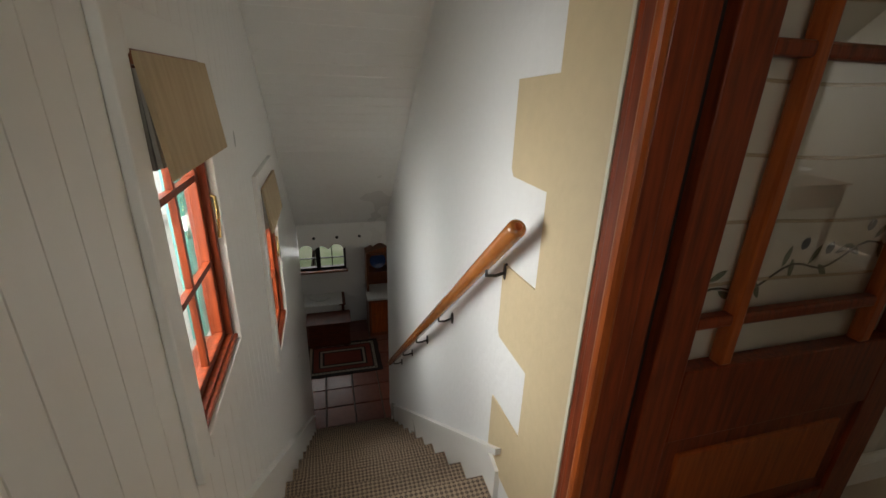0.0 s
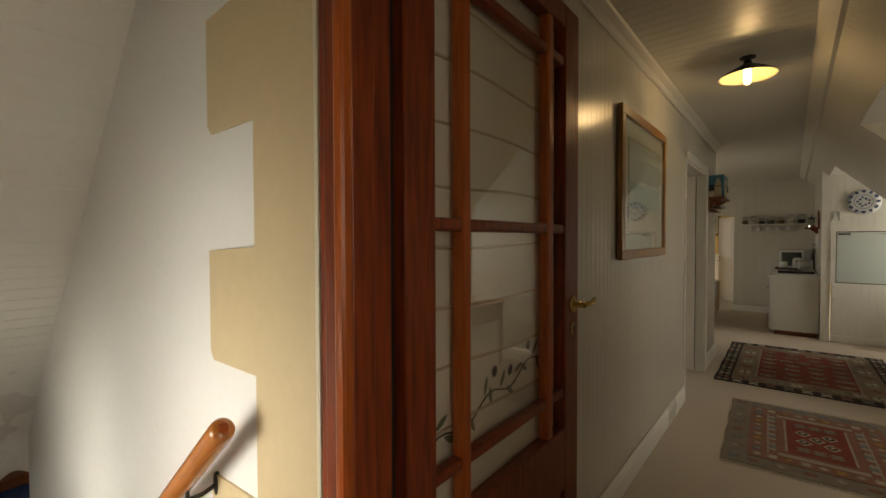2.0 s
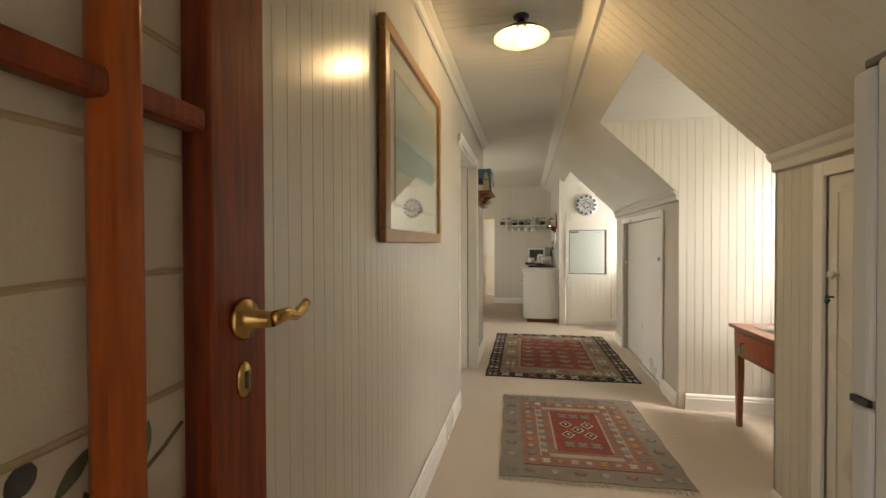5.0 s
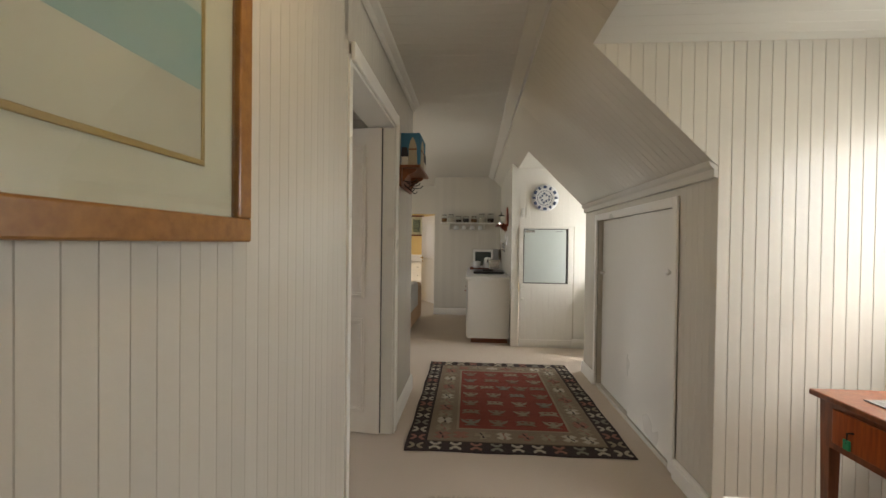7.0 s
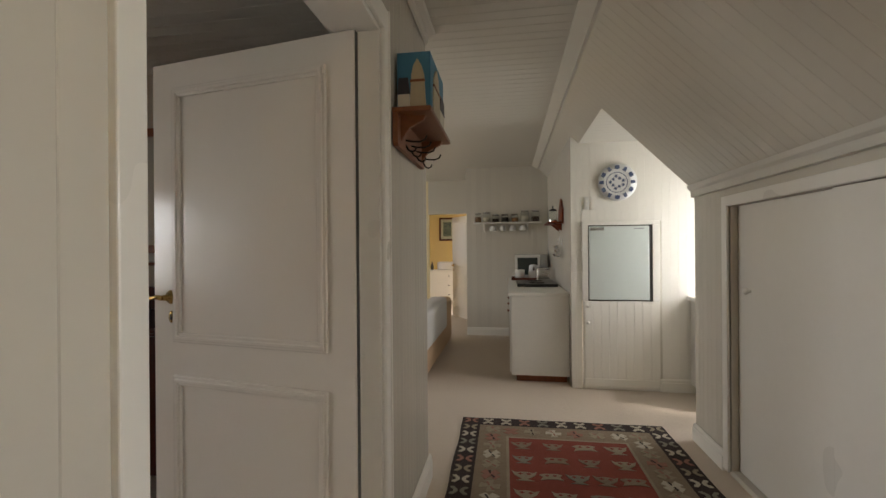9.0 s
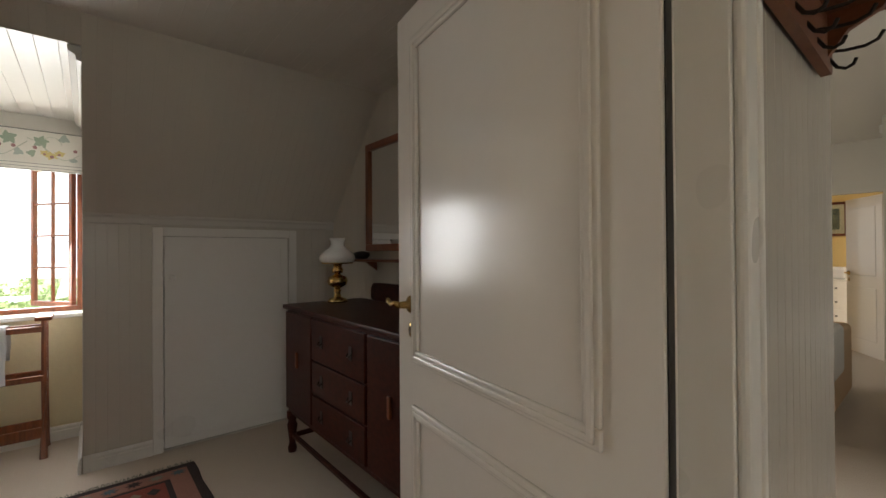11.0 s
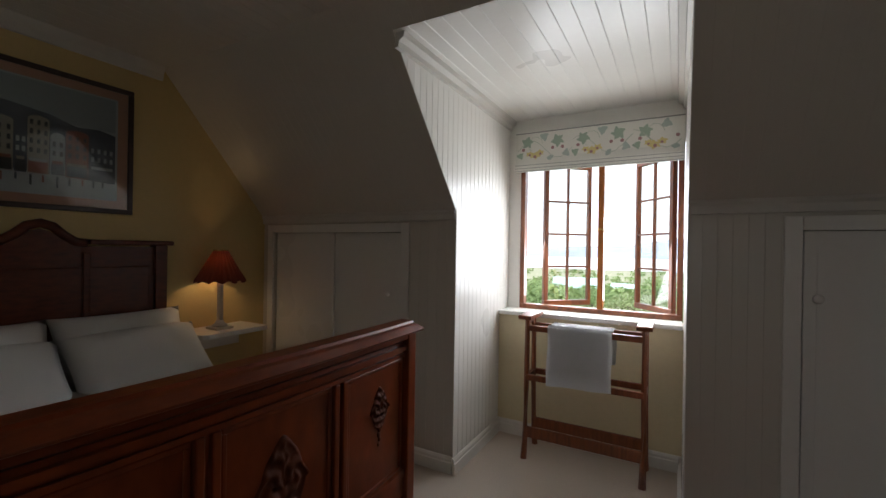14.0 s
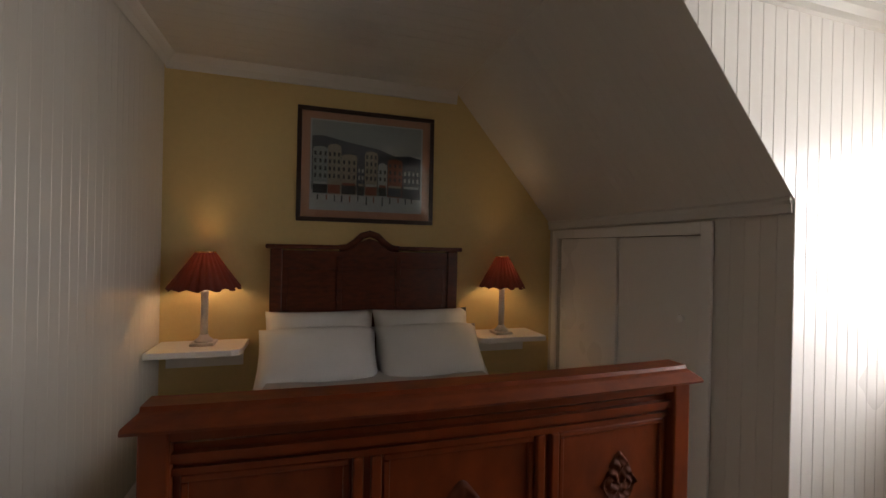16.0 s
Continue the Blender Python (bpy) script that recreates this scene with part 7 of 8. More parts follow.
for k, (x0, w, top, tone) in enumerate(HOUSES):
    x1 = x0 + w
    hse = part("painted_house", prism([(x0, -0.19), (x1, -0.19), (x1, top), (x1 - 0.01, top + 0.012), ((x0 + x1) / 2, top + 0.02), (x0 + 0.01, top + 0.012), (x0, top)], "y", -0.0134, -0.0118), SCENE[(0, 3, 3, 1, 3, 2, 4, 1)[k]], pb)
    cols = max(2, int(w / 0.028))
    for i in range(cols):
        for j in range(4):
            zz = -0.085 + 0.048 * j
            if zz + 0.03 > top:
                continue
            xx = x0 + (i + 0.5) * w / cols
            part("painted_window", box(xx - 0.0065, xx + 0.0065, -0.0139, -0.0134, zz, zz + 0.026), SCENE[(5, 2)[k in (3, 7)]], hse)
    part("painted_shopfront", box(x0 + 0.004, x1 - 0.004, -0.0139, -0.0134, -0.185, -0.125), SCENE[(5, 4, 5, 5, 4, 5, 1, 1)[k]], hse)
    part("painted_awning", box(x0 + 0.008, x1 - 0.008, -0.0143, -0.0134, -0.128, -0.112), SCENE[(2, 3, 4, 3, 2, 4, 3, 2)[k]], hse)
for k in range(13):
    x = -0.33 + 0.052 * k + 0.012 * rng.random()
    part("painted_post", box(x, x + 0.009, -0.0132, -0.0126, -0.225 - 0.03 * rng.random(), -0.195), SCENE[(5, 4, 1)[k % 3]], pb)

# towel rail and towel
tw = thing("towel_rail", "freestanding red-brown wooden towel rail", "towel rail", (4.60, 4.70, 0))
TWL, TWD = 0.70, 0.20
for x in (0.0, TWL):
    for s, y0, y1 in ((1, 0.0, 0.03), (-1, TWD, TWD - 0.03)):
        part("leg", tube([(x, y0 - 0.025 * s, 0.0), (x, y0, 0.10), (x, y1 - 0.012 * s, 0.45), (x, y1, 0.90)], [0.021, 0.018, 0.017, 0.016], 6), TEAK, tw)
    part("cap", prism([(-0.03, 0.90), (TWD + 0.03, 0.90), (TWD + 0.045, 0.918), (TWD + 0.04, 0.928), (-0.04, 0.928), (-0.045, 0.918)], "x", x - 0.042, x + 0.042, 0.003), TEAK, tw)
    part("side_rail", box(x - 0.012, x + 0.012, 0.01, TWD - 0.01, 0.50, 0.535), TEAK, tw)
    part("side_arch", prism([(0.03, 0.90), (0.03, 0.80), (0.06, 0.86), (TWD / 2, 0.88), (TWD - 0.06, 0.86), (TWD - 0.03, 0.80), (TWD - 0.03, 0.90)], "x", x - 0.010, x + 0.010), TEAK, tw)
for y, z in ((0.03, 0.84), (TWD - 0.03, 0.84), (0.012, 0.52), (TWD - 0.012, 0.52)):
    part("rail", box(0, TWL, y - 0.012, y + 0.012, z - 0.019, z + 0.019, 0.004), TEAK, tw)
part("stretcher", box(0, TWL, 0.0, 0.02, 0.13, 0.20, 0.004), TEAK, tw)
part("stretcher", box(0, TWL, TWD - 0.02, TWD, 0.13, 0.20, 0.004), TEAK, tw)
tl = thing("towel", "white towel hung over the rail", "towel", (4.74, 4.70, 0.0))
bm = bmesh.new()
path = [(-0.008, 0.50), (-0.006, 0.60), (-0.004, 0.75), (0.004, 0.845), (0.018, 0.868), (0.05, 0.868), (0.09, 0.862), (0.14, 0.866), (0.175, 0.868), (0.192, 0.85), (0.198, 0.75), (0.20, 0.62)]
rows = []
for i in range(15):
    u = i / 14
    rows.append([bm.verts.new((0.385 * u + 0.004 * math.sin(z * 19), y - 0.010 * (1 + math.sin(u * 9 + 1.5)) * (0.9 - z) * 2 * (1 if y < 0.1 else -1), z + (0.014 * (u - 0.5) if z < 0.7 else 0))) for y, z in path])
for a, b in zip(rows, rows[1:]):
    for k in range(len(path) - 1):
        bm.faces.new((a[k], b[k], b[k + 1], a[k + 1]))
bmesh.ops.solidify(bm, geom=bm.faces[:], thickness=0.012)
part("cloth", bm, TOWEL, tl, smooth=True)

# bedroom window: two open casements and a mullion
bw = tagged(new("window_bedroom"), "red-brown timber window with both casements open outwards", "window", "", "structure")
wx0, wx1, wz0, wz1 = DA + 0.10, DB - 0.008, 0.905, 2.10
part("window_frame", boxes([(wx0, wx1, DW - 0.03, DW + 0.04, wz0, wz0 + 0.035), (wx0, wx1, DW - 0.03, DW + 0.04, wz1 - 0.04, wz1), (wx0, wx0 + 0.035, DW - 0.03, DW + 0.04, wz0 + 0.035, wz1 - 0.04), (wx1 - 0.035, wx1, DW - 0.03, DW + 0.04, wz0 + 0.035, wz1 - 0.04)], 0.003), TEAK, bw)
mxm = (wx0 + wx1) / 2 + 0.04
part("mullion", box(mxm - 0.02, mxm + 0.02, DW - 0.03, DW + 0.04, wz0 + 0.035, wz1 - 0.04, 0.003), RAILWOOD, bw)
for hinge, turn in ((4.548, 43), (5.440, 129)):
    ca = part("casement", boxes([(0, 0.405, -0.018, 0.018, 0, 0.04), (0, 0.405, -0.018, 0.018, 1.07, 1.11), (0, 0.035, -0.018, 0.018, 0.04, 1.07), (0.38, 0.405, -0.018, 0.018, 0.04, 1.07)], 0.003), TEAK, bw)
    ca.matrix_basis = pose(hinge, DW + 0.06, wz0 + 0.02, 0, 0, turn)
    q = part("glazing_bar", box(0.198, 0.213, -0.010, 0.010, 0.04, 1.07), TEAK, ca)
    for k in (1, 2, 3):
        z = 0.05 + 1.01 * k / 4
        part("glazing_bar", box(0.035, 0.38, -0.009, 0.009, z - 0.007, z + 0.007), TEAK, ca)
    g = part("pane", box(0.035, 0.38, -0.002, 0.002, 0.04, 1.07), GLASS, ca)
    g.visible_shadow = False
part("catch", tube([(mxm - 0.03, DW - 0.035, 1.50), (mxm, DW - 0.05, 1.505), (mxm + 0.03, DW - 0.035, 1.50)], 0.006, 8), BRASS, bw)

rb = thing("roman_blind", "floral roman blind drawn up over the bedroom window", "blind", (wx0 - 0.02, DW - 0.085, 1.94))
FLORAL = shader("white floral linen", (0.74, 0.72, 0.66), 0.85, grain=0.08, grain_scale=180, bump=0.3, bump_scale=200, blotch=0.04)
bl_w = wx1 - wx0 + 0.02
part("head_board", box(0.004, bl_w - 0.004, 0.0, 0.055, 0.262, 0.287, 0.003), FLORAL, rb)
# thin dark grey lines along the blind's top and each fold
BLINDLINE = plain("grey blind line", (0.26, 0.26, 0.24), 0.9)
part("piping", tube([(0.0, -0.013, 0.290), (bl_w, -0.013, 0.290)], 0.004, 8), BLINDLINE, rb)
part("front", prism([(0.0, 0.05), (-0.012, 0.05), (-0.02, 0.10), (-0.012, 0.29), (0.0, 0.29)], "x", 0, bl_w), FLORAL, rb)
for k in range(3):
    part("fold", prism([(-0.004 * k, 0.0 + 0.014 * k), (-0.026 - 0.004 * k, 0.006 + 0.014 * k), (-0.030 - 0.004 * k, 0.030 + 0.016 * k), (0.0, 0.055)], "x", 0.002, bl_w - 0.002), FLORAL, rb)
for k, z in enumerate((0.004, 0.024, 0.046)):
    part("fold_line", tube([(0.003, -0.031 - 0.003 * k, z), (bl_w - 0.003, -0.031 - 0.003 * k, z)], 0.002, 6), BLINDLINE, rb)
FL = [plain("sage leaf print", (0.34, 0.42, 0.33), 0.9), plain("yellow flower print", (0.66, 0.55, 0.24), 0.9), plain("rose bud print", (0.36, 0.20, 0.20), 0.9), plain("sage stem print", (0.46, 0.50, 0.42), 0.9), plain("grey leaf print", (0.42, 0.48, 0.44), 0.9)]
rng = random.Random(11)


def blind_face(z):
    """Depth of the blind's front at height z, just proud of the cloth."""
    return -0.0125 - 0.008 * max(0.0, min(1.0, (0.29 - z) / 0.19)) if z > 0.10 else -0.0125 - 0.008 * max(0.0, (z - 0.05) / 0.05)


def blot(name, mat, x, z, size, lobes, depth, turn=0.0, squash=1.0):
    """One printed shape with rounded lobes."""
    pts = []
    for i in range(40):
        a = 2 * math.pi * i / 40
        r = size * (0.66 + 0.15 * math.cos(lobes * a) + 0.07 * math.cos(2 * lobes * a + 1.0) + 0.10 * math.cos(a)) if lobes else size
        px, pz = x + r * math.cos(a + turn), z + r * math.sin(a + turn) * squash
        pts.append((min(max(px, 0.004), bl_w - 0.004), min(max(pz, 0.056), 0.285)))
    y = min(blind_face(p[1]) for p in pts) - 0.0006
    part(name, prism(pts, "y", y - 0.0006 - depth, y), mat, rb)


for k in range(3):
    c = 0.02 + 0.40 * k
    vine = [(c + 0.04 * i, 0.16 + 0.07 * math.sin(i * 0.62 + 0.8 * k)) for i in range(11) if c + 0.04 * i < bl_w - 0.01]
    if len(vine) > 2:
        part("printed_stem", tube([(x, blind_face(z) - 0.001, z) for x, z in vine], 0.0022, 5), FL[3], rb, smooth=True)
    curl = [(c + 0.13 + 0.055 * math.cos(a * 0.6), 0.20 + 0.055 * math.sin(a * 0.6)) for a in range(8)]
    part("printed_stem", tube([(x, blind_face(z) - 0.001, z) for x, z in curl if x < bl_w], 0.0018, 5), FL[3], rb, smooth=True)
    for dx, z, size, lobes, mat in ((0.075, 0.215, 0.046, 5, 0), (0.30, 0.215, 0.048, 5, 0), (0.355, 0.12, 0.030, 3, 4), (0.20, 0.25, 0.034, 3, 4), (0.02, 0.12, 0.028, 3, 0), (0.245, 0.095, 0.024, 2, 4)):
        if c + dx < bl_w - 0.02:
            blot("printed_leaf", FL[mat], c + dx, z, size * 1.2, lobes, 0.0, rng.random() * 6)
    for dx, z, size in ((0.13, 0.115, 0.052), (0.17, 0.135, 0.040), (0.09, 0.13, 0.036)):
        if c + dx < bl_w - 0.02:
            blot("printed_flower", FL[1], c + dx, z, size, 5, 0.0006, rng.random() * 6, 0.7)
            blot("flower_centre", FL[2], c + dx, z - 0.008, size * 0.22, 0, 0.0014)
    for dx, z in ((0.04, 0.165), (0.26, 0.165), (0.33, 0.165)):
        if c + dx < bl_w - 0.02:
            blot("printed_bud", FL[2], c + dx, z, 0.012, 0, 0.0006)

# sideboard
sb = thing("sideboard", "dark mahogany sideboard on turned legs", "sideboard", (6.545, 2.22, 0))
SBL = 1.55
part("carcass", box(0.015, 0.585, 0.02, SBL - 0.02, 0.26, 0.955, 0.004), SIDEWOOD, sb)
part("top", prism([(-0.012, -0.01), (0.59, -0.01), (0.59, SBL + 0.01), (-0.012, SBL + 0.01)], "z", 0.955, 0.985, 0.008), SIDEWOOD, sb, "polished mahogany top")
part("upstand", prism([(0.12, 0.985), (1.32, 0.985), (1.36, 1.0), (1.36, 1.07), (1.33, 1.11), (1.24, 1.115), (0.9, 1.115), (0.72, 1.135), (0.54, 1.115), (0.2, 1.115), (0.11, 1.11), (0.08, 1.07), (0.08, 1.0)], "x", 0.555, 0.582, 0.003), SIDEWOOD, sb)
for y0, y1 in ((0.03, 0.44), (1.11, 1.52)):
    d = part("door", box(-0.004, 0.015, y0, y1, 0.30, 0.94, 0.004), SIDEWOOD, sb)
    part("pull", box(-0.018, -0.004, (y0 + y1) / 2 - 0.012, (y0 + y1) / 2 + 0.012, 0.60, 0.70, 0.004), TEAK, d, "small wooden pull")
for k, (z0, z1) in enumerate(((0.70, 0.94), (0.50, 0.69), (0.30, 0.49))):
    d = part("drawer", box(-0.006, 0.015, 0.46, 1.09, z0, z1, 0.004), SIDEWOOD, sb)
    for y in (0.60, 0.95):
        p = part("handle_plate", box(-0.009, -0.006, y - 0.016, y + 0.016, (z0 + z1) / 2 - 0.035, (z0 + z1) / 2 + 0.035), BLACK, d)
        part("handle", tube([(-0.010, y - 0.02, (z0 + z1) / 2), (-0.024, y - 0.012, (z0 + z1) / 2 - 0.014), (-0.024, y + 0.012, (z0 + z1) / 2 - 0.014), (-0.010, y + 0.02, (z0 + z1) / 2)], 0.004, 6), IRON, p)
for x in (0.03, 0.55):
    for y in (0.05, SBL - 0.05):
        part("leg", lathe([(0, 0), (0.026, 0), (0.030, 0.03), (0.020, 0.06), (0.026, 0.12), (0.034, 0.18), (0.024, 0.21), (0.034, 0.23), (0.034, 0.27), (0, 0.27)], 16, (x, y, 0)), SIDEWOOD, sb, smooth=True)
part("stretcher", box(0.02, 0.56, SBL - 0.062, SBL - 0.038, 0.09, 0.12, 0.004), SIDEWOOD, sb)
part("stretcher", box(0.02, 0.045, 0.05, SBL - 0.05, 0.10, 0.125, 0.004), SIDEWOOD, sb)

ol = thing("oil_lamp", "brass oil lamp with a white milk glass shade", "oil lamp", (6.87, 3.64, 0.985))
ol.scale = (1.08, 1.08, 1.14)
part("foot", lathe([(0, 0), (0.062, 0), (0.064, 0.010), (0.05, 0.022), (0.025, 0.03), (0.018, 0.055), (0.024, 0.07), (0.016, 0.085), (0, 0.085)], 28), BRASS, ol, smooth=True)
part("font", lathe([(0, 0.082), (0.02, 0.085), (0.058, 0.105), (0.066, 0.13), (0.056, 0.155), (0.022, 0.168), (0.02, 0.18), (0, 0.18)], 28), BRASS, ol, smooth=True)
part("burner", lathe([(0, 0.178), (0.034, 0.18), (0.038, 0.20), (0.026, 0.215), (0.03, 0.235), (0, 0.235)], 24), BRASS, ol, smooth=True)
part("gallery", lathe([(0.02, 0.232), (0.10, 0.236), (0.102, 0.244), (0.02, 0.24)], 28), BRASS, ol, smooth=True)
part("shade", lathe([(0.10, 0.245), (0.116, 0.262), (0.112, 0.285), (0.085, 0.315), (0.05, 0.335), (0.042, 0.352), (0.047, 0.378), (0.056, 0.392), (0.052, 0.392), (0.038, 0.352), (0.08, 0.31), (0.106, 0.283), (0.11, 0.262), (0.096, 0.248)], 36, caps=False), GILT, ol, "white milk glass shade", True)

mi = thing("wall_mirror", "red-brown framed wall mirror with a narrow shelf", "mirror", (BE - 0.004, 3.665, 1.34), 90)
MW, MH = 1.12, 0.79
for a, b, c, d in ((0, MW, MH - 0.05, MH), (0, MW, 0, 0.05), (0, 0.05, 0.05, MH - 0.05), (MW - 0.05, MW, 0.05, MH - 0.05)):
    part("frame", box(-b, -a, 0.0, 0.028, c, d, 0.005), TEAK, mi)
part("mirror_glass", box(-MW + 0.05, -0.05, 0.004, 0.012, 0.05, MH - 0.05), MIRROR, mi, "silvered mirror glass")
part("shelf", prism([(0.0, -0.075), (0.13, -0.075), (0.145, -0.066), (0.145, -0.058), (0.0, -0.055)], "x", -MW - 0.10, 0.10, 0.003), TEAK, mi)
for x in (-0.12, -MW + 0.1):
    part("bracket", prism([(0, -0.075), (0.09, -0.075), (0, -0.14)], "x", x, x + 0.02), TEAK, mi)
ds = thing("small_dish", "dark oval dish on the mirror shelf", "dish", (7.05, 3.62, 1.286))
part("dish", moved(lathe([(0, 0), (0.05, 0.0), (0.075, 0.025), (0.07, 0.045), (0.02, 0.055), (0, 0.055)], 24), Matrix.Diagonal((0.7, 1.1, 1, 1))), IRON, ds, smooth=True)

# ---------------------------------------------------------------- outside
GRASS = shader("grass and scrub", (0.15, 0.20, 0.075), 0.95, grain=0.6, grain_scale=1.5, bump=0.6, bump_scale=2, blotch=0.8, blotch_scale=0.15, dark=(0.40, 0.37, 0.30))
bm = bmesh.new()
n = 40
for ring_i, (r, z) in enumerate(((0.01, -2.2), (12, -2.2), (30, -3.6), (70, -7), (160, -16), (400, -30), (1500, -31), (4500, -31))):
    for k in range(n):
        a = 2 * math.pi * k / n
        bm.verts.new((5 + r * math.cos(a), 4 + r * math.sin(a), z))
bm.verts.ensure_lookup_table()
for i in range(7):
    for k in range(n):
        bm.faces.new((bm.verts[i * n + k], bm.verts[i * n + (k + 1) % n], bm.verts[(i + 1) * n + (k + 1) % n], bm.verts[(i + 1) * n + k]))
setting("ground", bm, GRASS, "scrubby hillside falling to the water")
# distance haze is mixed into the water's pale colour
WATER = shader("hazy lagoon water", (0.66, 0.70, 0.72), 0.35, grain=0.1, grain_scale=0.02, blotch=0.2, blotch_scale=0.004)
setting("water", slab((-2500, 760, -29.5), (5000, 0, 0), (0, 1500, 0), (0, 0, 1), 0.3), WATER)
# the hills' blue-grey base colour carries the haze as well
HILL = shader("hazy blue hills", (0.34, 0.40, 0.46), 0.95, grain=0.3, grain_scale=0.01, blotch=0.3, blotch_scale=0.004)
bm = bmesh.new()
rng = random.Random(5)
prev = None
for k in range(61):
    x = -3600 + 120 * k
    h = 62 + 26 * math.sin(k * 0.47) + 14 * math.sin(k * 1.3) + 8 * rng.random()
    cur = [bm.verts.new((x, 2150, -31)), bm.verts.new((x, 2320, -31 + h * 0.7)), bm.verts.new((x, 2600, -31 + h)), bm.verts.new((x, 3100, -31))]
    if prev:
        for a in range(3):
            bm.faces.new((prev[a], cur[a], cur[a + 1], prev[a + 1]))
    prev = cur
setting("backdrop_hills", bm, HILL, "hazy hills across the water")

LEAFS = [shader("leaf green %d" % k, c, 0.6, grain=0.5, grain_scale=3, blotch=0.3, blotch_scale=0.8) for k, c in enumerate(((0.17, 0.27, 0.09), (0.24, 0.31, 0.13), (0.13, 0.22, 0.08)))]
BARK = shader("grey bark", (0.12, 0.09, 0.07), 0.9, grain=0.5, bump=0.5)


def tree(x, y, z, h, spread, k, label="leafy green bush on the slope"):
    """Trunk with limbs and a crown of many small leaf clumps."""
    rng = random.Random(k)
    e = thing("tree", label, "tree", (x, y, z), group="trees outside")
    tips = []
    bm = tube([(0, 0, -0.3), (0.03 * h, 0, h * 0.25), (0, 0.02 * h, h * 0.55)], [0.05 * h * 0.5, 0.035 * h * 0.5, 0.02 * h * 0.5], 8)
    for i in range(6):
        a = i * 1.05 + rng.random()
        tip = (spread * 0.7 * math.cos(a), spread * 0.7 * math.sin(a), h * (0.55 + 0.3 * rng.random()))
        join(bm, tube([(0, 0, h * (0.25 + 0.05 * i)), (tip[0] * 0.5, tip[1] * 0.5, tip[2] * 0.85), tip], [0.015 * h, 0.01 * h, 0.004 * h], 6))
        tips.append(tip)
    part("trunk", bm, BARK, e)
    verts, faces = [], []
    for i in range(2600):
        while True:
            p = Vector((rng.uniform(-1, 1), rng.uniform(-1, 1), rng.uniform(-0.8, 1)))
            if 0.2 < p.length < 1 and noise.noise(p * 2.3 + Vector((k, 0, 0))) > -0.22:
                break
        c = Vector((p.x * spread, p.y * spread, h * 0.62 + p.z * h * 0.40))
        s = spread * (0.022 + 0.032 * rng.random())
        u = Vector((rng.uniform(-1, 1), rng.uniform(-1, 1), rng.uniform(-1, 1))).normalized()
        v = u.orthogonal().normalized()
        w = u.cross(v)
        b0 = len(verts)
        verts += [tuple(c + v * s), tuple(c + w * s * 0.5 + u * s * 0.2), tuple(c - v * s), tuple(c - w * s * 0.5 + u * s * 0.2)]
        faces.append((b0, b0 + 1, b0 + 2, b0 + 3))
    me = bpy.data.meshes.new("crown")
    me.from_pydata(verts, [], faces)
    me.materials.append(LEAFS[k % 3])
    ob = new("crown", me)
    ob.parent = e
    return e


rng = random.Random(21)
for k in range(40):
    d = 15 + k * 2.0
    a = rng.uniform(-0.62, 0.62)
    x, y = 5 + d * math.sin(a), 4 + d * math.cos(a)
    ground = -2.2 - 1.4 * max(0, min(1, (d - 12) / 18)) - 3.4 * max(0, min(1, (d - 30) / 40)) - 9 * max(0, min(1, (d - 70) / 90))
    h = max(0.9, min(4.2, 1.3 - d * (0.066 + 0.07 * rng.random()) - ground))
    tree(x, y, ground - 0.1, h, h * (0.5 + 0.3 * rng.random()), k)
for k, (x, y) in enumerate(((-5.5, 6.5), (-6.5, 4.2), (-7.2, 8.0), (0.2, 8.6), (1.4, 8.9), (2.2, 9.8), (-1.2, 9.4))):
    tree(x, y, -2.3, 3.2 + 0.4 * k % 2, 1.7, 40 + k, "green garden tree close to the house")

# wooded slope and scattered houses below the window
def slope_z(d):
    rows = ((0, -2.2), (12, -2.2), (30, -3.6), (70, -7), (160, -16), (400, -30), (1500, -31))
    for (a, p), (b, q) in zip(rows, rows[1:]):
        if d <= b:
            return p + (q - p) * (d - a) / (b - a)
    return -31


rng = random.Random(33)
verts, faces = [], []
for k in range(2600):
    d = 60 * (11 ** rng.random())
    a = rng.uniform(-0.75, 0.6)
    if noise.noise(Vector((d * 0.02 * math.sin(a), d * 0.02 * math.cos(a), 0.7))) < 0.02:
        continue
    c = Vector((5 + d * math.sin(a), 4 + d * math.cos(a), slope_z(d)))
    size = (0.6 + 1.3 * rng.random()) * (1 + d / 240)
    for i in range(36):
        p = c + Vector((rng.uniform(-1, 1) * size, rng.uniform(-1, 1) * size, (0.15 + 0.95 * rng.random()) * size))
        u = Vector((rng.uniform(-1, 1), rng.uniform(-1, 1), rng.uniform(-0.4, 1))).normalized()
        v = u.orthogonal().normalized() * size * 0.24
        w = u.cross(v)
        b0 = len(verts)
        verts += [tuple(p + v), tuple(p + w * 0.8), tuple(p - v * 0.9), tuple(p - w)]
        faces.append((b0, b0 + 1, b0 + 2, b0 + 3))
me = bpy.data.meshes.new("woodland")
me.from_pydata(verts, [], faces)
me.materials.append(shader("mixed woodland leaves", (0.24, 0.34, 0.12), 0.7, grain=0.5, grain_scale=0.3, blotch=0.7, blotch_scale=0.05, dark=(0.10, 0.17, 0.06)))
tagged(new("woodland", me), "mixed green bushes and trees on the hillside", "woodland", "", "stuff")


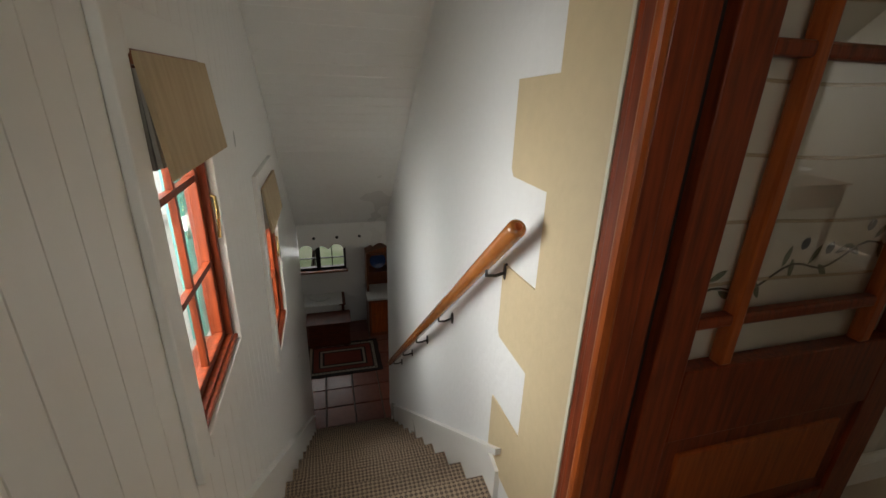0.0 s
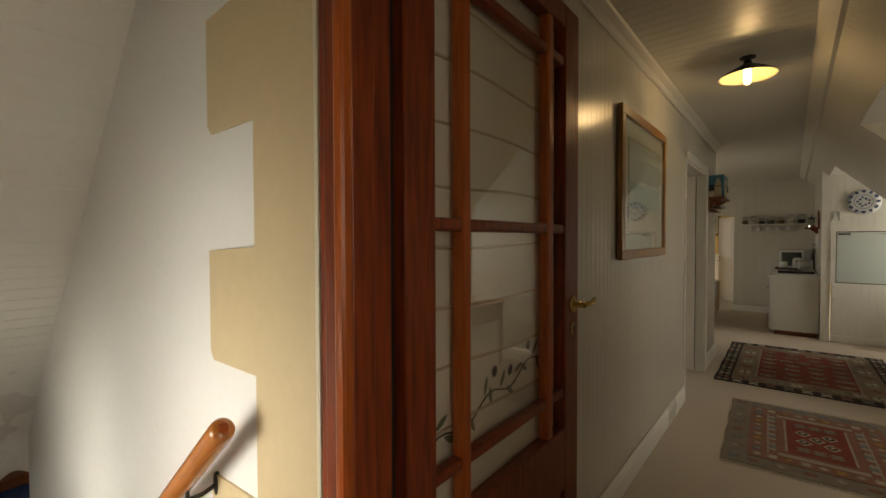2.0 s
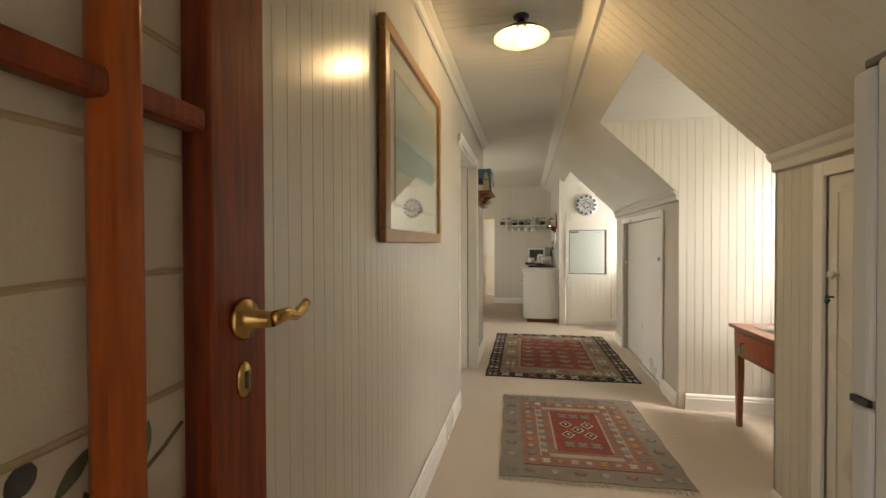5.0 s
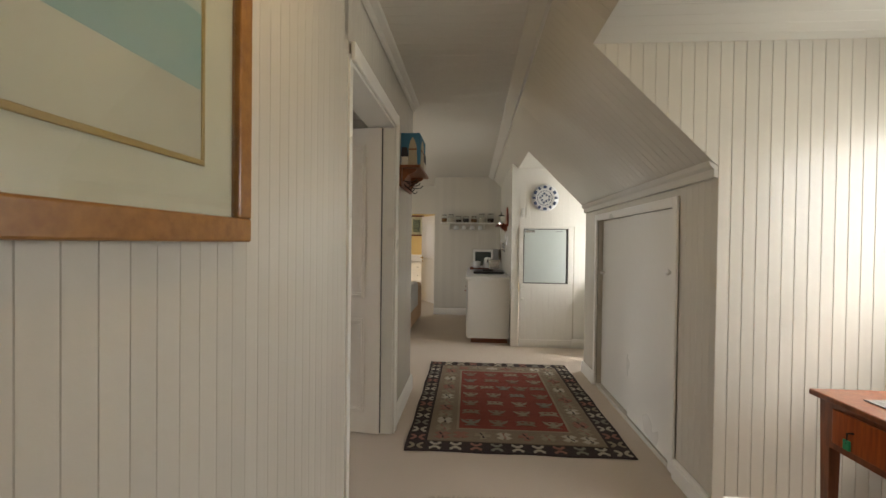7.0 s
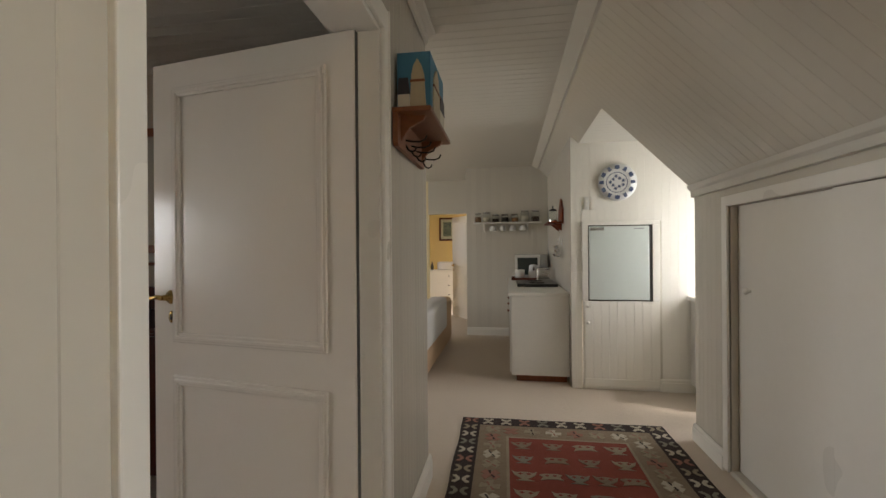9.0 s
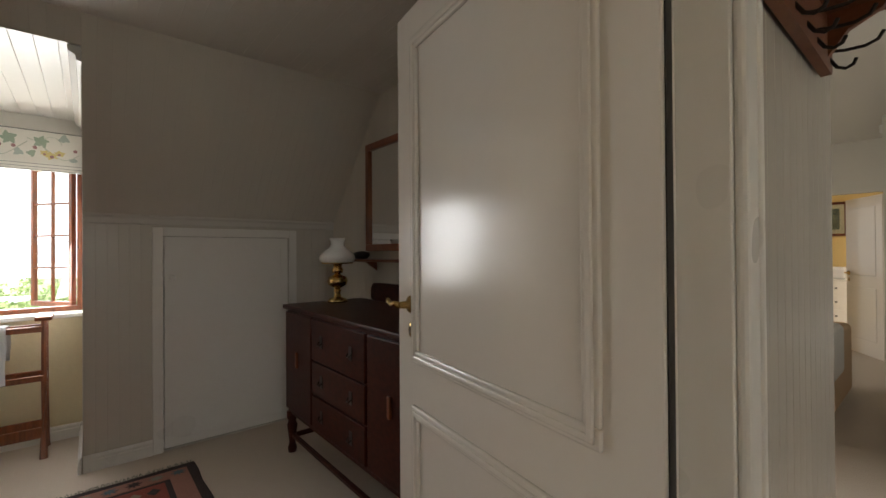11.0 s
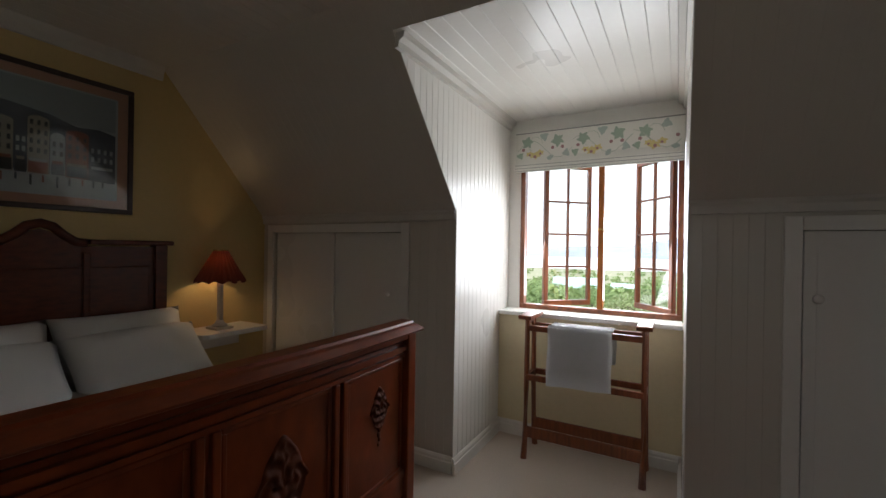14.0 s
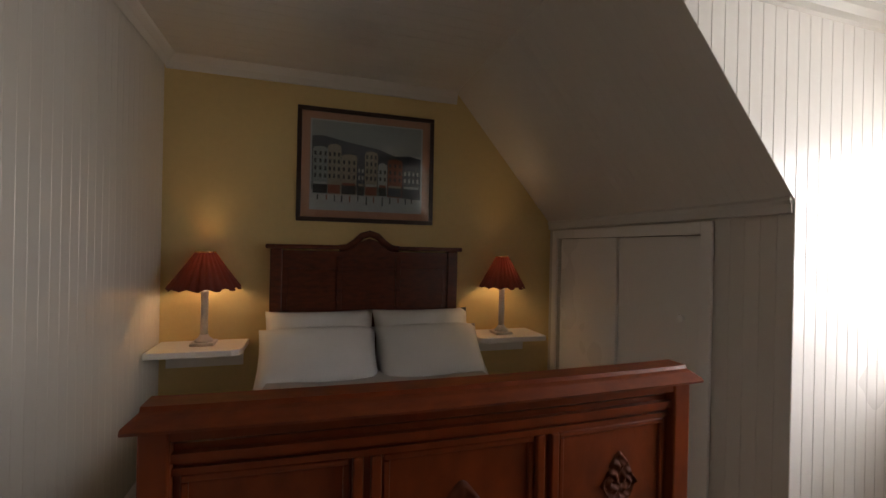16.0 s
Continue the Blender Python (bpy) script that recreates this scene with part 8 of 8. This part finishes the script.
def far_house(d, a, turn, w, roof):
    e = thing("house", "small white house with a pale pitched roof", "house", (5 + d * math.sin(a), 4 + d * math.cos(a), slope_z(d) - 0.3), turn, "houses on the hillside")
    part("wall", box(-w / 2, w / 2, -3, 3, 0, 3.2), FARWALL, e)
    part("roof", prism([(-3.5, 3.1), (3.5, 3.1), (0, 5.4)], "x", -w / 2 - 0.4, w / 2 + 0.4), roof, e)
    for x in (-w / 3, 0.0, w / 3):
        part("window", box(x - 0.6, x + 0.6, -3.06, -2.98, 1.0, 2.3), IRON, e)


FARWALL = plain("white house render", (0.72, 0.70, 0.66), 0.8)
FARROOF = plain("grey house roof", (0.36, 0.36, 0.36), 0.7)
for d, a, turn, w, roof in ((95, -0.20, 12, 9, AQUA), (140, 0.02, -20, 12, FARROOF), (175, -0.36, 30, 11, FARWALL), (210, 0.16, 8, 14, FARROOF), (260, -0.10, -12, 13, AQUA), (330, 0.06, 20, 15, FARWALL), (120, -0.52, -8, 10, FARROOF)):
    far_house(d, a, turn, w, roof)

# neighbouring outbuilding with teal timber and a pale roof, seen through the stair window
nb = thing("outbuilding", "teal timber outbuilding with a pale aqua roof", "building", (-4.6, 3.0, -2.2))
part("wall", box(0, 3.3, 0.2, 9.8, 0, 1.45), TEALP, nb)
part("roof", prism([(-0.2, 1.42), (3.55, 1.42), (3.55, 1.48), (1.65, 2.35), (-0.2, 1.52)], "y", 0.0, 10.0), AQUA, nb)
part("fascia", box(3.52, 3.58, 0.0, 10.0, 1.34, 1.46), SASHW, nb)
for k in range(5):
    y = 0.8 + 1.8 * k
    w = part("window", box(3.3, 3.34, y, y + 0.9, 0.35, 1.2), SASHW, nb)
    part("pane", box(3.34, 3.35, y + 0.07, y + 0.83, 0.42, 1.13), plain("dark outdoor pane", (0.05, 0.08, 0.08), 0.1), w)
shut = stair(thing("window_shutter", "teal painted shutter open beside the stair window", "shutter"))
part("board", box(SW - 0.145, SW - 0.11, 0.42, 0.70, 0.66, 1.46, 0.004), TEALP, shut)
part("rail", box(SW - 0.11, SW - 0.103, 0.42, 0.70, 1.02, 1.06), SASHW, shut)
